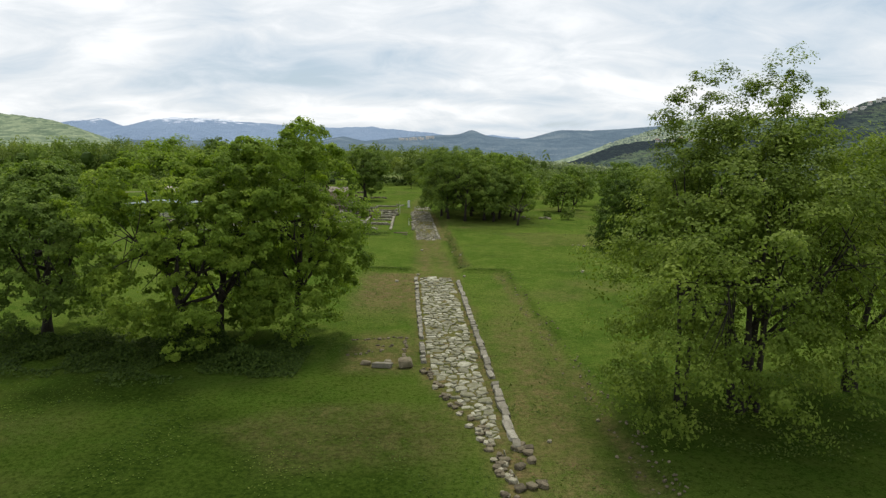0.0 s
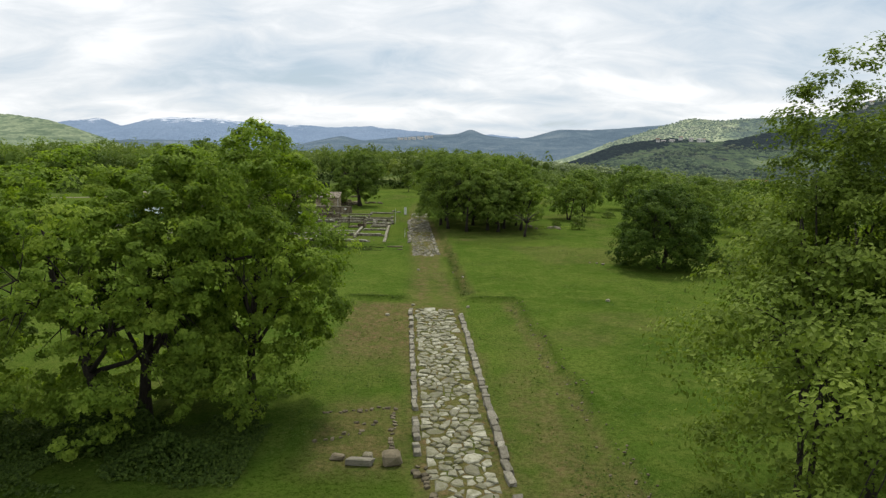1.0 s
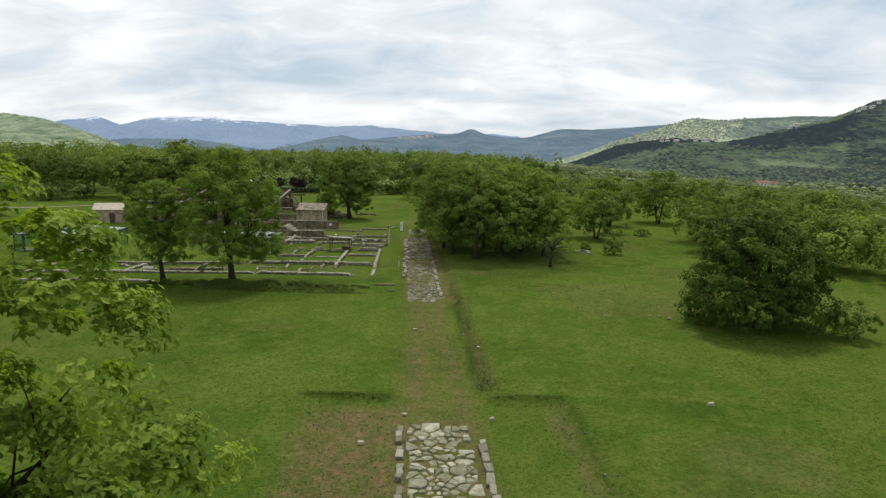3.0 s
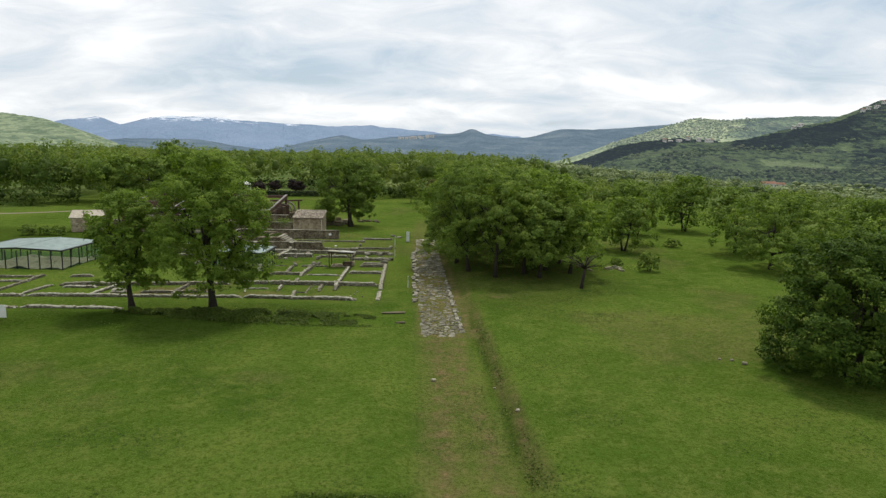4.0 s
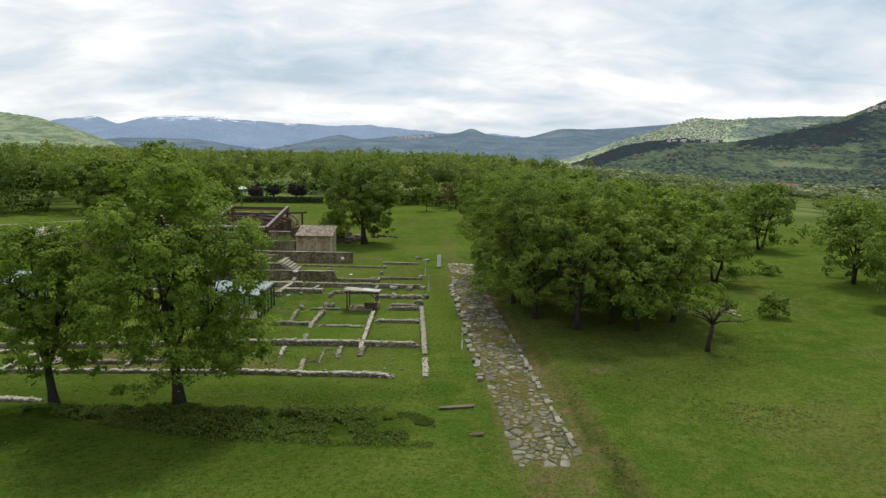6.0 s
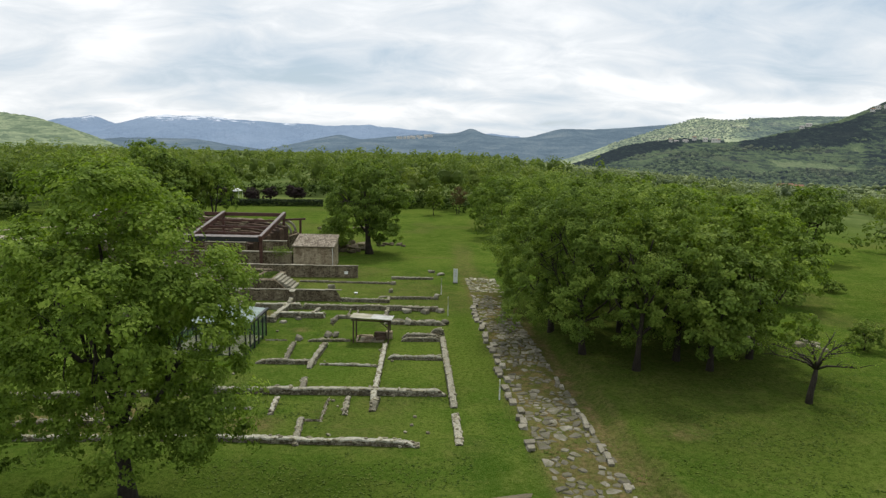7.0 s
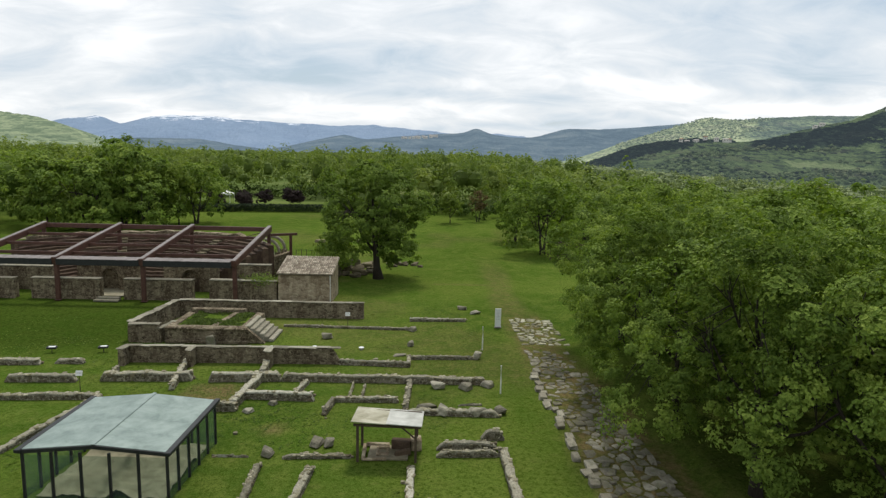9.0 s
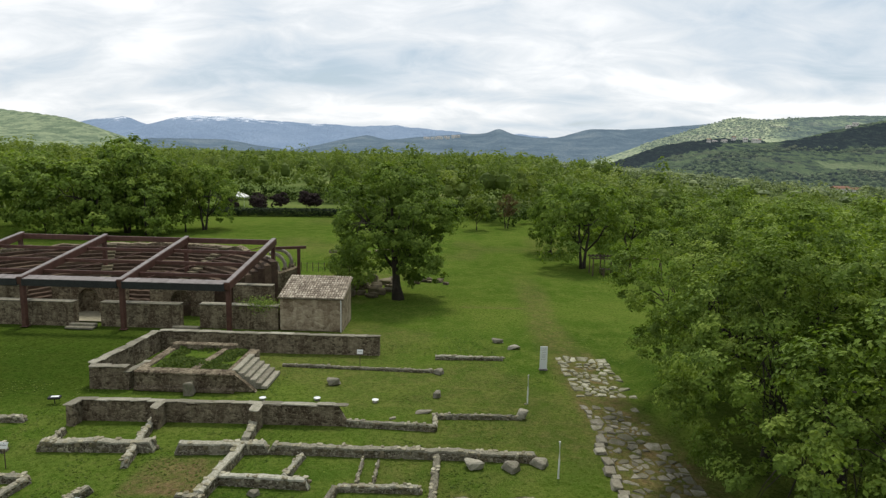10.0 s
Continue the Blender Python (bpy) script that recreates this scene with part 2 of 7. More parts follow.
def m_glass():
    m, n = material("cloudy polycarbonate")
    tc = n.add("ShaderNodeTexCoord").outputs["Object"]
    dirt = n.noise(tc, 1.1, 6, 0.7, 0.4)
    col = n.ramp(dirt, [(0.35, (0.185, 0.24, 0.222)), (0.62, (0.315, 0.38, 0.352))])
    b = n.add("ShaderNodeBsdfPrincipled", {"Base Color": col, "Roughness": 0.45, "Specular IOR Level": 0.3})
    t = n.add("ShaderNodeBsdfTransparent", {"Color": (0.75, 0.82, 0.8, 1)})
    s = n.add("ShaderNodeMixShader", {0: 0.72, 1: t.outputs[0], 2: b.outputs[0]})
    n.add("ShaderNodeOutputMaterial", {"Surface": s.outputs[0]})
    return m


def m_clear():
    m, n = material("dusty clear plastic")
    b = n.add("ShaderNodeBsdfPrincipled", {"Base Color": (0.20, 0.26, 0.23, 1), "Roughness": 0.25, "Specular IOR Level": 0.4})
    t = n.add("ShaderNodeBsdfTransparent", {"Color": (0.86, 0.92, 0.89, 1)})
    s = n.add("ShaderNodeMixShader", {0: 0.09, 1: t.outputs[0], 2: b.outputs[0]})
    n.add("ShaderNodeOutputMaterial", {"Surface": s.outputs[0]})
    return m


MEADOW = m_ground()
PAVING = m_stone("pale road limestone", (0.140, 0.132, 0.086), (0.300, 0.288, 0.205), (0.540, 0.522, 0.405), 1.7, (0.120, 0.122, 0.048), 0.51)
GREYPAVE = m_stone("worn grey road limestone", (0.085, 0.078, 0.058), (0.185, 0.170, 0.128), (0.370, 0.350, 0.280), 1.4, (0.095, 0.095, 0.040), 0.52)
KERB = m_stone("grey kerb limestone", (0.135, 0.123, 0.090), (0.250, 0.230, 0.175), (0.410, 0.388, 0.305), 1.3)
RUBBLE = m_stone("lichened rubble stone", (0.135, 0.118, 0.076), (0.285, 0.260, 0.176), (0.500, 0.470, 0.350), 1.6, (0.150, 0.145, 0.056), 0.60)
MASONRY = m_stone("weathered brown masonry", (0.075, 0.063, 0.040), (0.150, 0.126, 0.080), (0.240, 0.204, 0.132), 0.8, (0.070, 0.078, 0.028), 0.60)
WALLFACE = m_masonry("dark stained rubble masonry", (0.060, 0.046, 0.030), (0.150, 0.121, 0.079), (0.275, 0.232, 0.158), (0.200, 0.170, 0.114))
STAGE_FACE = m_masonry("brown patched masonry", (0.075, 0.058, 0.038), (0.165, 0.132, 0.085), (0.300, 0.255, 0.168), (0.225, 0.190, 0.125), 3.6, 0.75)
SEAT = m_stone("brown weathered seat stone", (0.045, 0.029, 0.020), (0.090, 0.060, 0.040), (0.160, 0.115, 0.078), 0.8, (0.060, 0.058, 0.024), 0.62)
LICHENTOP = m_stone("pale lichened mortar capping", (0.100, 0.090, 0.062), (0.285, 0.268, 0.200), (0.570, 0.550, 0.450), 3.4, (0.085, 0.095, 0.035), 0.60)
LOWWALL = m_masonry("grey-brown rubble masonry", (0.080, 0.068, 0.046), (0.165, 0.145, 0.100), (0.330, 0.302, 0.228), (0.17, 0.152, 0.105), 6.5, 0.45, 0.85)
PLASTER = m_masonry("patchy lime plaster", (0.22, 0.168, 0.108), (0.345, 0.275, 0.182), (0.47, 0.395, 0.275), (0.33, 0.275, 0.19), 2.2, 0.4, 0.2)
TILE = m_stone("old clay roof tile", (0.14, 0.112, 0.085), (0.34, 0.29, 0.222), (0.60, 0.535, 0.43), 1.0, (0.20, 0.185, 0.13), 0.62)
LEAF_OAK = m_leaf("oak leaves", (0.082, 0.131, 0.017), (0.180, 0.261, 0.033), (0.335, 0.412, 0.060), 0.42)
LEAF_DARK = m_leaf("dark oak leaves", (0.064, 0.106, 0.019), (0.150, 0.220, 0.037), (0.295, 0.368, 0.072), 0.30)
LEAF_PALE = m_leaf("fresh pale leaves", (0.070, 0.105, 0.015), (0.140, 0.196, 0.028), (0.272, 0.335, 0.060))
LEAF_HOLM = m_leaf("dark evergreen oak leaves", (0.026, 0.050, 0.007), (0.054, 0.096, 0.012), (0.130, 0.190, 0.025), 0.28)
LEAF_MEADOW = m_leaf("olive green leaves", (0.070, 0.112, 0.016), (0.154, 0.230, 0.033), (0.290, 0.370, 0.062), 0.38)
LEAF_PARK = m_leaf("mid green leaves", (0.060, 0.098, 0.016), (0.128, 0.193, 0.032), (0.240, 0.310, 0.060), 0.34)
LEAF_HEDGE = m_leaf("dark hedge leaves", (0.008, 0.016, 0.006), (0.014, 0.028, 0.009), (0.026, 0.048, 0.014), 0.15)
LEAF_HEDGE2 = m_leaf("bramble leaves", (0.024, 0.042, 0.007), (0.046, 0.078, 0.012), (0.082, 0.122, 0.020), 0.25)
LEAF_PURPLE = m_leaf("purple plum leaves", (0.018, 0.012, 0.012), (0.034, 0.022, 0.022), (0.055, 0.045, 0.035), 0.2)
LEAF_RUST = m_leaf("rusty new leaves", (0.075, 0.050, 0.022), (0.120, 0.085, 0.040), (0.170, 0.120, 0.060))
LEAF_WOOD = m_leaf("mixed woodland leaves", (0.082, 0.118, 0.026), (0.136, 0.190, 0.040), (0.215, 0.262, 0.064), 0.32)
# Distance haze is put into these leaf colours.
LEAF_HAZY = m_leaf("far leaves with haze painted in", (0.082, 0.112, 0.054), (0.150, 0.190, 0.086), (0.290, 0.335, 0.150), 0.2)
GRASS = m_leaf("meadow grass blades", (0.040, 0.075, 0.008), (0.085, 0.130, 0.014), (0.160, 0.190, 0.035), 0.3)
GRASS_DARK = m_leaf("rank weeds", (0.036, 0.062, 0.008), (0.068, 0.106, 0.014), (0.128, 0.154, 0.032), 0.28)
BARK = m_grain("dark oak bark", (0.018, 0.014, 0.010), (0.060, 0.050, 0.038), (3, 3, 0.7), 0.95, 0, 5.0, 1.0)
STEEL = m_grain("rust brown painted steel", (0.055, 0.024, 0.017), (0.105, 0.050, 0.036), (1, 1, 1), 0.55, 0.0, 3.0, 0.2)
FLASHING = m_grain("dull grey-brown zinc flashing", (0.140, 0.120, 0.112), (0.245, 0.220, 0.208), (1, 1, 1), 0.65, 0.0, 2.0, 0.2)
BLACKSTEEL = m_grain("black painted steel", (0.012, 0.013, 0.013), (0.030, 0.032, 0.032), (1, 1, 1), 0.5, 0.0, 4.0, 0.2)
TIMBER = m_grain("weathered brown timber", (0.045, 0.032, 0.020), (0.105, 0.078, 0.052), (4, 0.6, 4), 0.85, 0, 5.0, 0.5)
SHEET = m_grain("stained fibre cement sheet", (0.17, 0.158, 0.09), (0.50, 0.48, 0.38), (1, 1, 1), 0.7, 0, 1.2, 0.3)
PALESHEET = m_grain("weathered pale sheet", (0.30, 0.305, 0.27), (0.56, 0.56, 0.52), (1, 1, 1), 0.7, 0, 1.6, 0.2)
WHITE = m_grain("faded white paint", (0.66, 0.66, 0.62), (0.80, 0.80, 0.77), (1, 1, 1), 0.5, 0, 3.0, 0.1)
GREYSIGN = m_grain("pale grey sign panel", (0.68, 0.70, 0.68), (0.80, 0.82, 0.80), (1, 1, 1), 0.4, 0, 1.5, 0.1)
ROOFRED = m_grain("far clay roof", (0.17, 0.085, 0.055), (0.27, 0.15, 0.10), (1, 1, 1), 0.9, 0, 0.5, 0.1)
ROOFPALE = m_grain("far weathered roof", (0.30, 0.28, 0.27), (0.42, 0.39, 0.37), (1, 1, 1), 0.9, 0, 0.5, 0.1)
HOUSEWALL = m_grain("far plastered wall", (0.52, 0.50, 0.45), (0.70, 0.68, 0.63), (1, 1, 1), 0.9, 0, 0.4, 0.1)
WINDOW = m_grain("dark window glass", (0.02, 0.02, 0.025), (0.05, 0.05, 0.06), (1, 1, 1), 0.2, 0, 1.0, 0.0)
GLASS = m_glass()
CLEAR = m_clear()
DUST = m_grain("dusty beige earth", (0.17, 0.155, 0.10), (0.34, 0.31, 0.215), (1, 1, 1), 0.95, 0, 1.6, 0.8)
EARTH = m_grain("bare trodden earth", (0.13, 0.112, 0.072), (0.27, 0.235, 0.16), (1, 1, 1), 0.95, 0, 3.0, 0.6)


# ---- shape helpers ----


def lattice(x, y, scale, seed):
    """Smooth value noise in 0..1 on arrays."""
    gx, gy = x / scale, y / scale
    ix, iy = np.floor(gx), np.floor(gy)
    fx, fy = gx - ix, gy - iy
    fx, fy = fx * fx * (3 - 2 * fx), fy * fy * (3 - 2 * fy)

    def h(a, b):
        s = np.sin(a * 127.1 + b * 311.7 + seed * 74.7) * 43758.5453
        return s - np.floor(s)

    return (h(ix, iy) * (1 - fx) + h(ix + 1, iy) * fx) * (1 - fy) + (h(ix, iy + 1) * (1 - fx) + h(ix + 1, iy + 1) * fx) * fy


def fractal(x, y, scale, seed, octaves=4):
    v, a, tot = 0.0, 1.0, 0.0
    for k in range(octaves):
        v = v + a * lattice(x, y, scale / 2 ** k, seed + k * 3.3)
        tot += a
        a *= 0.5
    return v / tot


def step(a, b, x):
    f = np.clip((x - a) / (b - a), 0, 1)
    return f * f * (3 - 2 * f)


def build(name, verts, faces, mat, smooth=False):
    me = bpy.data.meshes.new(name)
    me.from_pydata([tuple(map(float, v)) for v in verts], [], [tuple(map(int, f)) for f in faces])
    me.materials.append(mat)
    if smooth:
        me.polygons.foreach_set("use_smooth", [True] * len(me.polygons))
    me.update()
    return me


def quick(name, verts, quads, mat, smooth=False, tint=None):
    """A mesh of quads from arrays, fast."""
    me = bpy.data.meshes.new(name)
    nv, nf = len(verts), len(quads)
    me.vertices.add(nv)
    me.vertices.foreach_set("co", np.asarray(verts, dtype=np.float32).ravel())
    me.loops.add(nf * 4)
    me.loops.foreach_set("vertex_index", np.asarray(quads, dtype=np.int32).ravel())
    me.polygons.add(nf)
    me.polygons.foreach_set("loop_start", np.arange(0, nf * 4, 4, dtype=np.int32))
    me.polygons.foreach_set("use_smooth", np.full(nf, smooth))
    if tint is not None:
        me.attributes.new("tint", "FLOAT", "POINT").data.foreach_set("value", np.asarray(tint, dtype=np.float32))
    me.materials.append(mat)
    me.update(calc_edges=True)
    return me


class Geo:
    """Collects boxes, tubes and sheets into one mesh."""

    def __init__(self):
        self.v, self.f = [], []

    def raw(self, verts, faces):
        o = len(self.v)
        self.v += [tuple(p) for p in verts]
        self.f += [tuple(i + o for i in f) for f in faces]
        return self

    def box(self, c, s, m=None, ch=0.0, jit=0.0, rng=None):
        """A box with chamfered edges: middle, size, turn."""
        hx, hy, hz = s[0] / 2, s[1] / 2, s[2] / 2
        m = m or Matrix.Identity(4)
        ch = ch or min(s) * 0.08
        pts, ids = [], {}
        for sx in (-1, 1):
            for sy in (-1, 1):
                for sz in (-1, 1):
                    j = [rng.uniform(-jit, jit) if rng else 0.0 for _ in range(3)]
                    for ax in range(3):
                        p = [sx * (hx - (ch if ax != 0 else 0)) + j[0], sy * (hy - (ch if ax != 1 else 0)) + j[1], sz * (hz - (ch if ax != 2 else 0)) + j[2]]
                        ids[(sx, sy, sz, ax)] = len(pts)
                        pts.append(Vector(c) + m.to_3x3() @ Vector(p))
        faces = []
        for ax in range(3):
            o = [a for a in range(3) if a != ax]
            for s1 in (-1, 1):
                loop = []
                for u, v in ((-1, -1), (1, -1), (1, 1), (-1, 1)):
                    k = [0, 0, 0]
                    k[ax], k[o[0]], k[o[1]] = s1, u, v
                    loop.append(ids[(*k, ax)])
                faces.append(loop)
        for ax in range(3):
            o = [a for a in range(3) if a != ax]
            for u in (-1, 1):
                for v in (-1, 1):
                    a, b = [0, 0, 0], [0, 0, 0]
                    a[ax], a[o[0]], a[o[1]] = -1, u, v
                    b[ax], b[o[0]], b[o[1]] = 1, u, v
                    faces.append([ids[(*a, o[0])], ids[(*b, o[0])], ids[(*b, o[1])], ids[(*a, o[1])]])
        for sx in (-1, 1):
            for sy in (-1, 1):
                for sz in (-1, 1):
                    faces.append([ids[(sx, sy, sz, a)] for a in range(3)])
        return self.raw(pts, faces)

    def beam(self, a, b, wide, tall, ch=0.0):
        """A straight bar from a to b."""
        a, b = Vector(a), Vector(b)
        d = b - a
        m = d.to_track_quat("X", "Z").to_matrix().to_4x4()
        return self.box((a + b) / 2, (d.length, wide, tall), m, ch or min(wide, tall) * 0.12)

    def tube(self, path, radii, sides=7):
        """A tapering tube along a path."""
        o = len(self.v)
        path = [Vector(p) for p in path]
        for i, p in enumerate(path):
            d = (path[min(i + 1, len(path) - 1)] - path[max(i - 1, 0)]).normalized()
            q = d.to_track_quat("Z", "X").to_matrix()
            for k in range(sides):
                a = 2 * math.pi * k / sides
                r = radii[i]
                self.v.append(tuple(p + q @ Vector((r * math.cos(a), r * math.sin(a), 0))))
        for i in range(len(path) - 1):
            for k in range(sides):
                k2 = (k + 1) % sides
                self.f.append((o + i * sides + k, o + i * sides + k2, o + (i + 1) * sides + k2, o + (i + 1) * sides + k))
        self.f.append(tuple(o + (len(path) - 1) * sides + k for k in range(sides)))
        self.f.append(tuple(o + k for k in reversed(range(sides))))
        return self

    def mesh(self, name, mat, smooth=False):
        me = build(name, self.v, self.f, mat, smooth)
        bm = bmesh.new()
        bm.from_mesh(me)
        bmesh.ops.recalc_face_normals(bm, faces=bm.faces[:])
        bm.to_mesh(me)
        bm.free()
        return me


def thing(name, at, label, category, group="", turn=0.0):
    ob = new(name)
    ob.empty_display_size = 0.3
    ob.matrix_world = pose(*at, 0, 0, turn)
    return tagged(ob, label, category, group)


def part(name, me, parent, label="", at=None):
    """One mesh object under a thing or a part; at: its pose in the parent's frame."""
    ob = new(name, me)
    ob.parent = parent
    if at is not None:
        ob.matrix_basis = at
    return tagged(ob, label)


# ---- ground: one sheet to the horizon ----
def lines(near0, near1, gap, far0, far1):
    a = list(np.arange(near0, near1 + 1e-6, gap))
    s, x = gap, near1
    while x < far1:
        s *= 1.13
        x += s
        a.append(x)
    s, x = gap, near0
    while x > far0:
        s *= 1.13
        x -= s
        a.insert(0, x)
    return np.array(a)


def road_left(y):
    return np.where(y < 80, -1.15 - (y - 38) * 0.060 + 2.9 * step(38, 24, y), -4.05 - (y - 96) * 0.054)


def road_right(y):
    return np.where(y < 80, 3.45 - (y - 28) * 0.049, -0.45 - (y - 96) * 0.062)


def strip_y(x):
    """Middle of the strip of long grass at the foot of the two oaks."""
    return 99.8 + 0.10 * np.clip(-20 - x, 0, 14)


def strip_half(x):
    return np.clip(2.3 - 0.16 * np.clip(-20 - x, 0, 14), 0.6, 2.3) * np.clip((-7.6 - x) / 2.5, 0.25, 1)


def dig_right(y):
    return np.where(y < 69.3, 6.6 + (69.3 - y) * 0.052, 2.6 - (y - 70) * 0.055)


def land(x, y):
    """Height of the ground."""
    right = step(-0.35, 0.35, x - dig_right(y))
    left = np.where(y < 69.3, step(2.2, -1.2, x + 8.7) * step(46, 54, y), step(0.9, -0.9, x + 4.4 + (y - 70) * 0.03))
    bank = step(69.0, 69.7, y) * np.clip(step(-2.6, -3.4, x) + step(1.7, 2.5, x), 0, 1)
    up = np.clip(np.maximum(np.maximum(right, left), bank * (y < 71)), 0, 1)
    side = np.where(x > -1.5, step(172, 158, y), step(104, 99, y))
    z = 0.42 * up * side - 0.02
    z = z + 0.10 * (fractal(x, y, 9.0, 1) - 0.5) + 0.25 * (fractal(x, y, 40.0, 2, 2) - 0.5) * step(12, 40, np.abs(x))
    slope = step(45, 420, x) * 24.0
    z = z - slope * step(60, 130, y)
    return z


xs, ys = lines(-56, 44, 0.6, -4300, 4300), lines(16, 174, 0.6, -500, 4700)
GX, GY = np.meshgrid(xs, ys)
GZ = land(GX, GY)
nx, ny = len(xs), len(ys)
idx = np.arange(nx * ny).reshape(ny, nx)
me = quick("ground", np.stack([GX.ravel(), GY.ravel(), GZ.ravel()], 1), np.stack([idx[:-1, :-1].ravel(), idx[:-1, 1:].ravel(), idx[1:, 1:].ravel(), idx[1:, :-1].ravel()], 1), MEADOW, True)
wob = 1.2 * (fractal(GX, GY, 4.0, 8) - 0.5)
on_road = step(-0.8, 0.3, GX + wob - road_left(GY)) * step(0.8, -0.3, GX + wob - road_right(GY)) * step(18, 22, GY) * step(160, 154, GY)
worn = on_road * np.where((GY > 67) & (GY < 95.5), 0.30 + 0.42 * step(0.9, 0.2, np.abs(GX + wob - road_left(GY) - 1.3)) + 0.35 * step(0.9, 0.2, np.abs(GX - wob - road_right(GY) + 0.9)), 0.78)
worn = np.maximum(worn, 0.84 * step(-8.9, -6.8, GX + wob) * step(-1.6, -2.6, GX) * step(46, 56, GY + 3 * wob) * step(69, 67.5, GY))
worn = np.maximum(worn, 0.6 * step(-6.6, -5.6, GX) * step(-1.5, -2.2, GX) * step(35, 37.5, GY) * step(46, 43, GY))
edge = np.abs(GX + 0.8 * wob - dig_right(GY) + 0.5)
worn = np.maximum(worn, 0.55 * step(0.8, 0.2, edge) * step(72, 66, GY))
worn = np.maximum(worn, 0.6 * step(2.6, 0.6, np.abs(GX - 5.4 + wob * 2)) * step(66, 36, GY))
worn = np.maximum(worn, 0.5 * step(0.7, 0.1, np.abs(GX + 0.5 * wob - dig_right(GY))) * step(69, 72, GY) * step(140, 110, GY))
worn = np.maximum(worn, 0.18 * step(13, 6, np.hypot((GX - 6.5) * 0.9, (GY - 126) * 0.55)))
worn = np.maximum(worn, 0.28 * step(0.62, 0.74, fractal(GX, GY, 14.0, 5)) * step(-60, -40, GX))
worn = np.maximum(worn, 0.85 * step(0.0, 0.35, GX + 0.5 * wob - road_right(GY) - 0.05) * step(1.5, 0.7, GX + 0.5 * wob - road_right(GY)) * step(94, 98, GY) * step(146, 136, GY))
worn = np.maximum(worn, 0.5 * step(2.2, 0.4, np.hypot((GX - 3.5) * 0.7, (GY - 110) * 1.2)))
worn = np.maximum(worn, 0.85 * step(0.0, 0.5, 2.1 - np.abs(GX + 27.3 + 0.3 * wob)) * step(0.0, 0.5, 2.0 - np.abs(GY - 135.5)))
worn = np.maximum(worn, 0.7 * step(0.0, 0.5, 2.4 - np.abs(GX + 27.8 + 0.6 * wob)) * step(0.0, 0.5, 2.3 - np.abs(GY - 125.9 + 0.6 * wob)))
worn = np.maximum(worn, 0.75 * step(-35, -34, GX + wob) * step(-27, -28, GX + wob) * step(108.8, 109.4, GY) * step(113.6, 112.8, GY + 0.5 * wob))
worn = np.maximum(worn, 0.6 * step(0.0, 0.8, 2.4 - np.abs(GX + 21.6 + wob)) * step(0.0, 0.8, 1.6 - np.abs(GY - 110.6 + wob)))
worn = np.maximum(worn, 0.40 * step(2.2, 0.8, np.abs(GX + 6.4 + 0.02 * (GY - 156) + wob)) * step(152, 157, GY) * step(196, 172, GY))
worn = np.maximum(worn, 0.6 * step(0.5, 0.1, np.abs(GY - 171 + 0.3 * wob)) * step(-15, -13.5, GX) * step(-6, -7.5, GX))
worn = np.maximum(worn, 0.5 * step(1.6, 0.3, np.hypot((GX + 22.2) * 1.3, (GY - 130.7) * 1.3)))
wild = np.clip(step(255, 300, GY) + step(60, 110, GX) * step(60, 120, GY) + step(-95, -140, GX) + step(250, 400, GX), 0, 1)
mead = fractal(GX, GY, 11.0, 33)
# Near foreground, ash, two oaks and grove: shade painted in; elsewhere real weeds.
rank_shade = step(47, 25, GY + 5 * wob) * step(5, -4, GX + 2 * wob) * step(-46, -30, GX) * (0.75 + 0.6 * step(0.36, 0.60, mead)) + 0.6 * step(9, 5, np.hypot((GX - 14) * 0.8, GY - 27)) + 0.6 * step(1.1, 0.6, np.abs(GY + wob - strip_y(GX)) / strip_half(GX)) * step(-7.5, -11.0, GX + wob) * step(-33, -30, GX) + 0.8 * step(0.5, 0.2, np.abs(GY - 97.0 + 0.2 * wob)) * step(-14.8, -13.8, GX) * step(-7.8, -8.6, GX)
rank_shade = rank_shade + (0.55 + 0.45 * step(0.36, 0.62, mead)) * step(-9, -16, GX + 2 * wob) * step(-46, -36, GX) * step(86, 97, GY + 4 * wob) * step(109, 103, GY)
rank_shade = rank_shade + 0.5 * step(15, 8, np.hypot((GX - 6.0) * 0.9, (GY - 124) * 0.6))
rank_shade = rank_shade + 0.75 * step(-34, -40, GX + wob) * step(140, 146, GY) * step(166, 158, GY)
rank_shade = rank_shade + 0.9 * step(0.5, 0.15, np.abs(GY - 69.3 + 0.2 * wob)) * (step(-8.9, -8.4, GX) * step(-3.2, -3.8, GX) + 0.7 * step(2.0, 2.6, GX) * step(7.0, 6.4, GX))
rank_shade = rank_shade + 0.45 * step(0.5, 0.1, np.abs(GX - dig_right(GY) - 0.2 + 0.3 * wob)) * step(40, 46, GY) * step(69.5, 68.5, GY)
rank_shade = np.clip(rank_shade + 0.85 * step(0.9, 0.2, np.abs(GX + 0.5 * wob - dig_right(GY) + 0.3)) * step(70, 72, GY) * step(112, 96, GY), 0, 1)
for key, val in (("worn", worn), ("wild", wild), ("rank_shade", rank_shade)):
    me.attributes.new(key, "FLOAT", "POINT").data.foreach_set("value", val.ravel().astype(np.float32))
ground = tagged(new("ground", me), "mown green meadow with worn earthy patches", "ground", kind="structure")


def land_at(x, y):
    return float(land(np.array([float(x)]), np.array([float(y)]))[0])


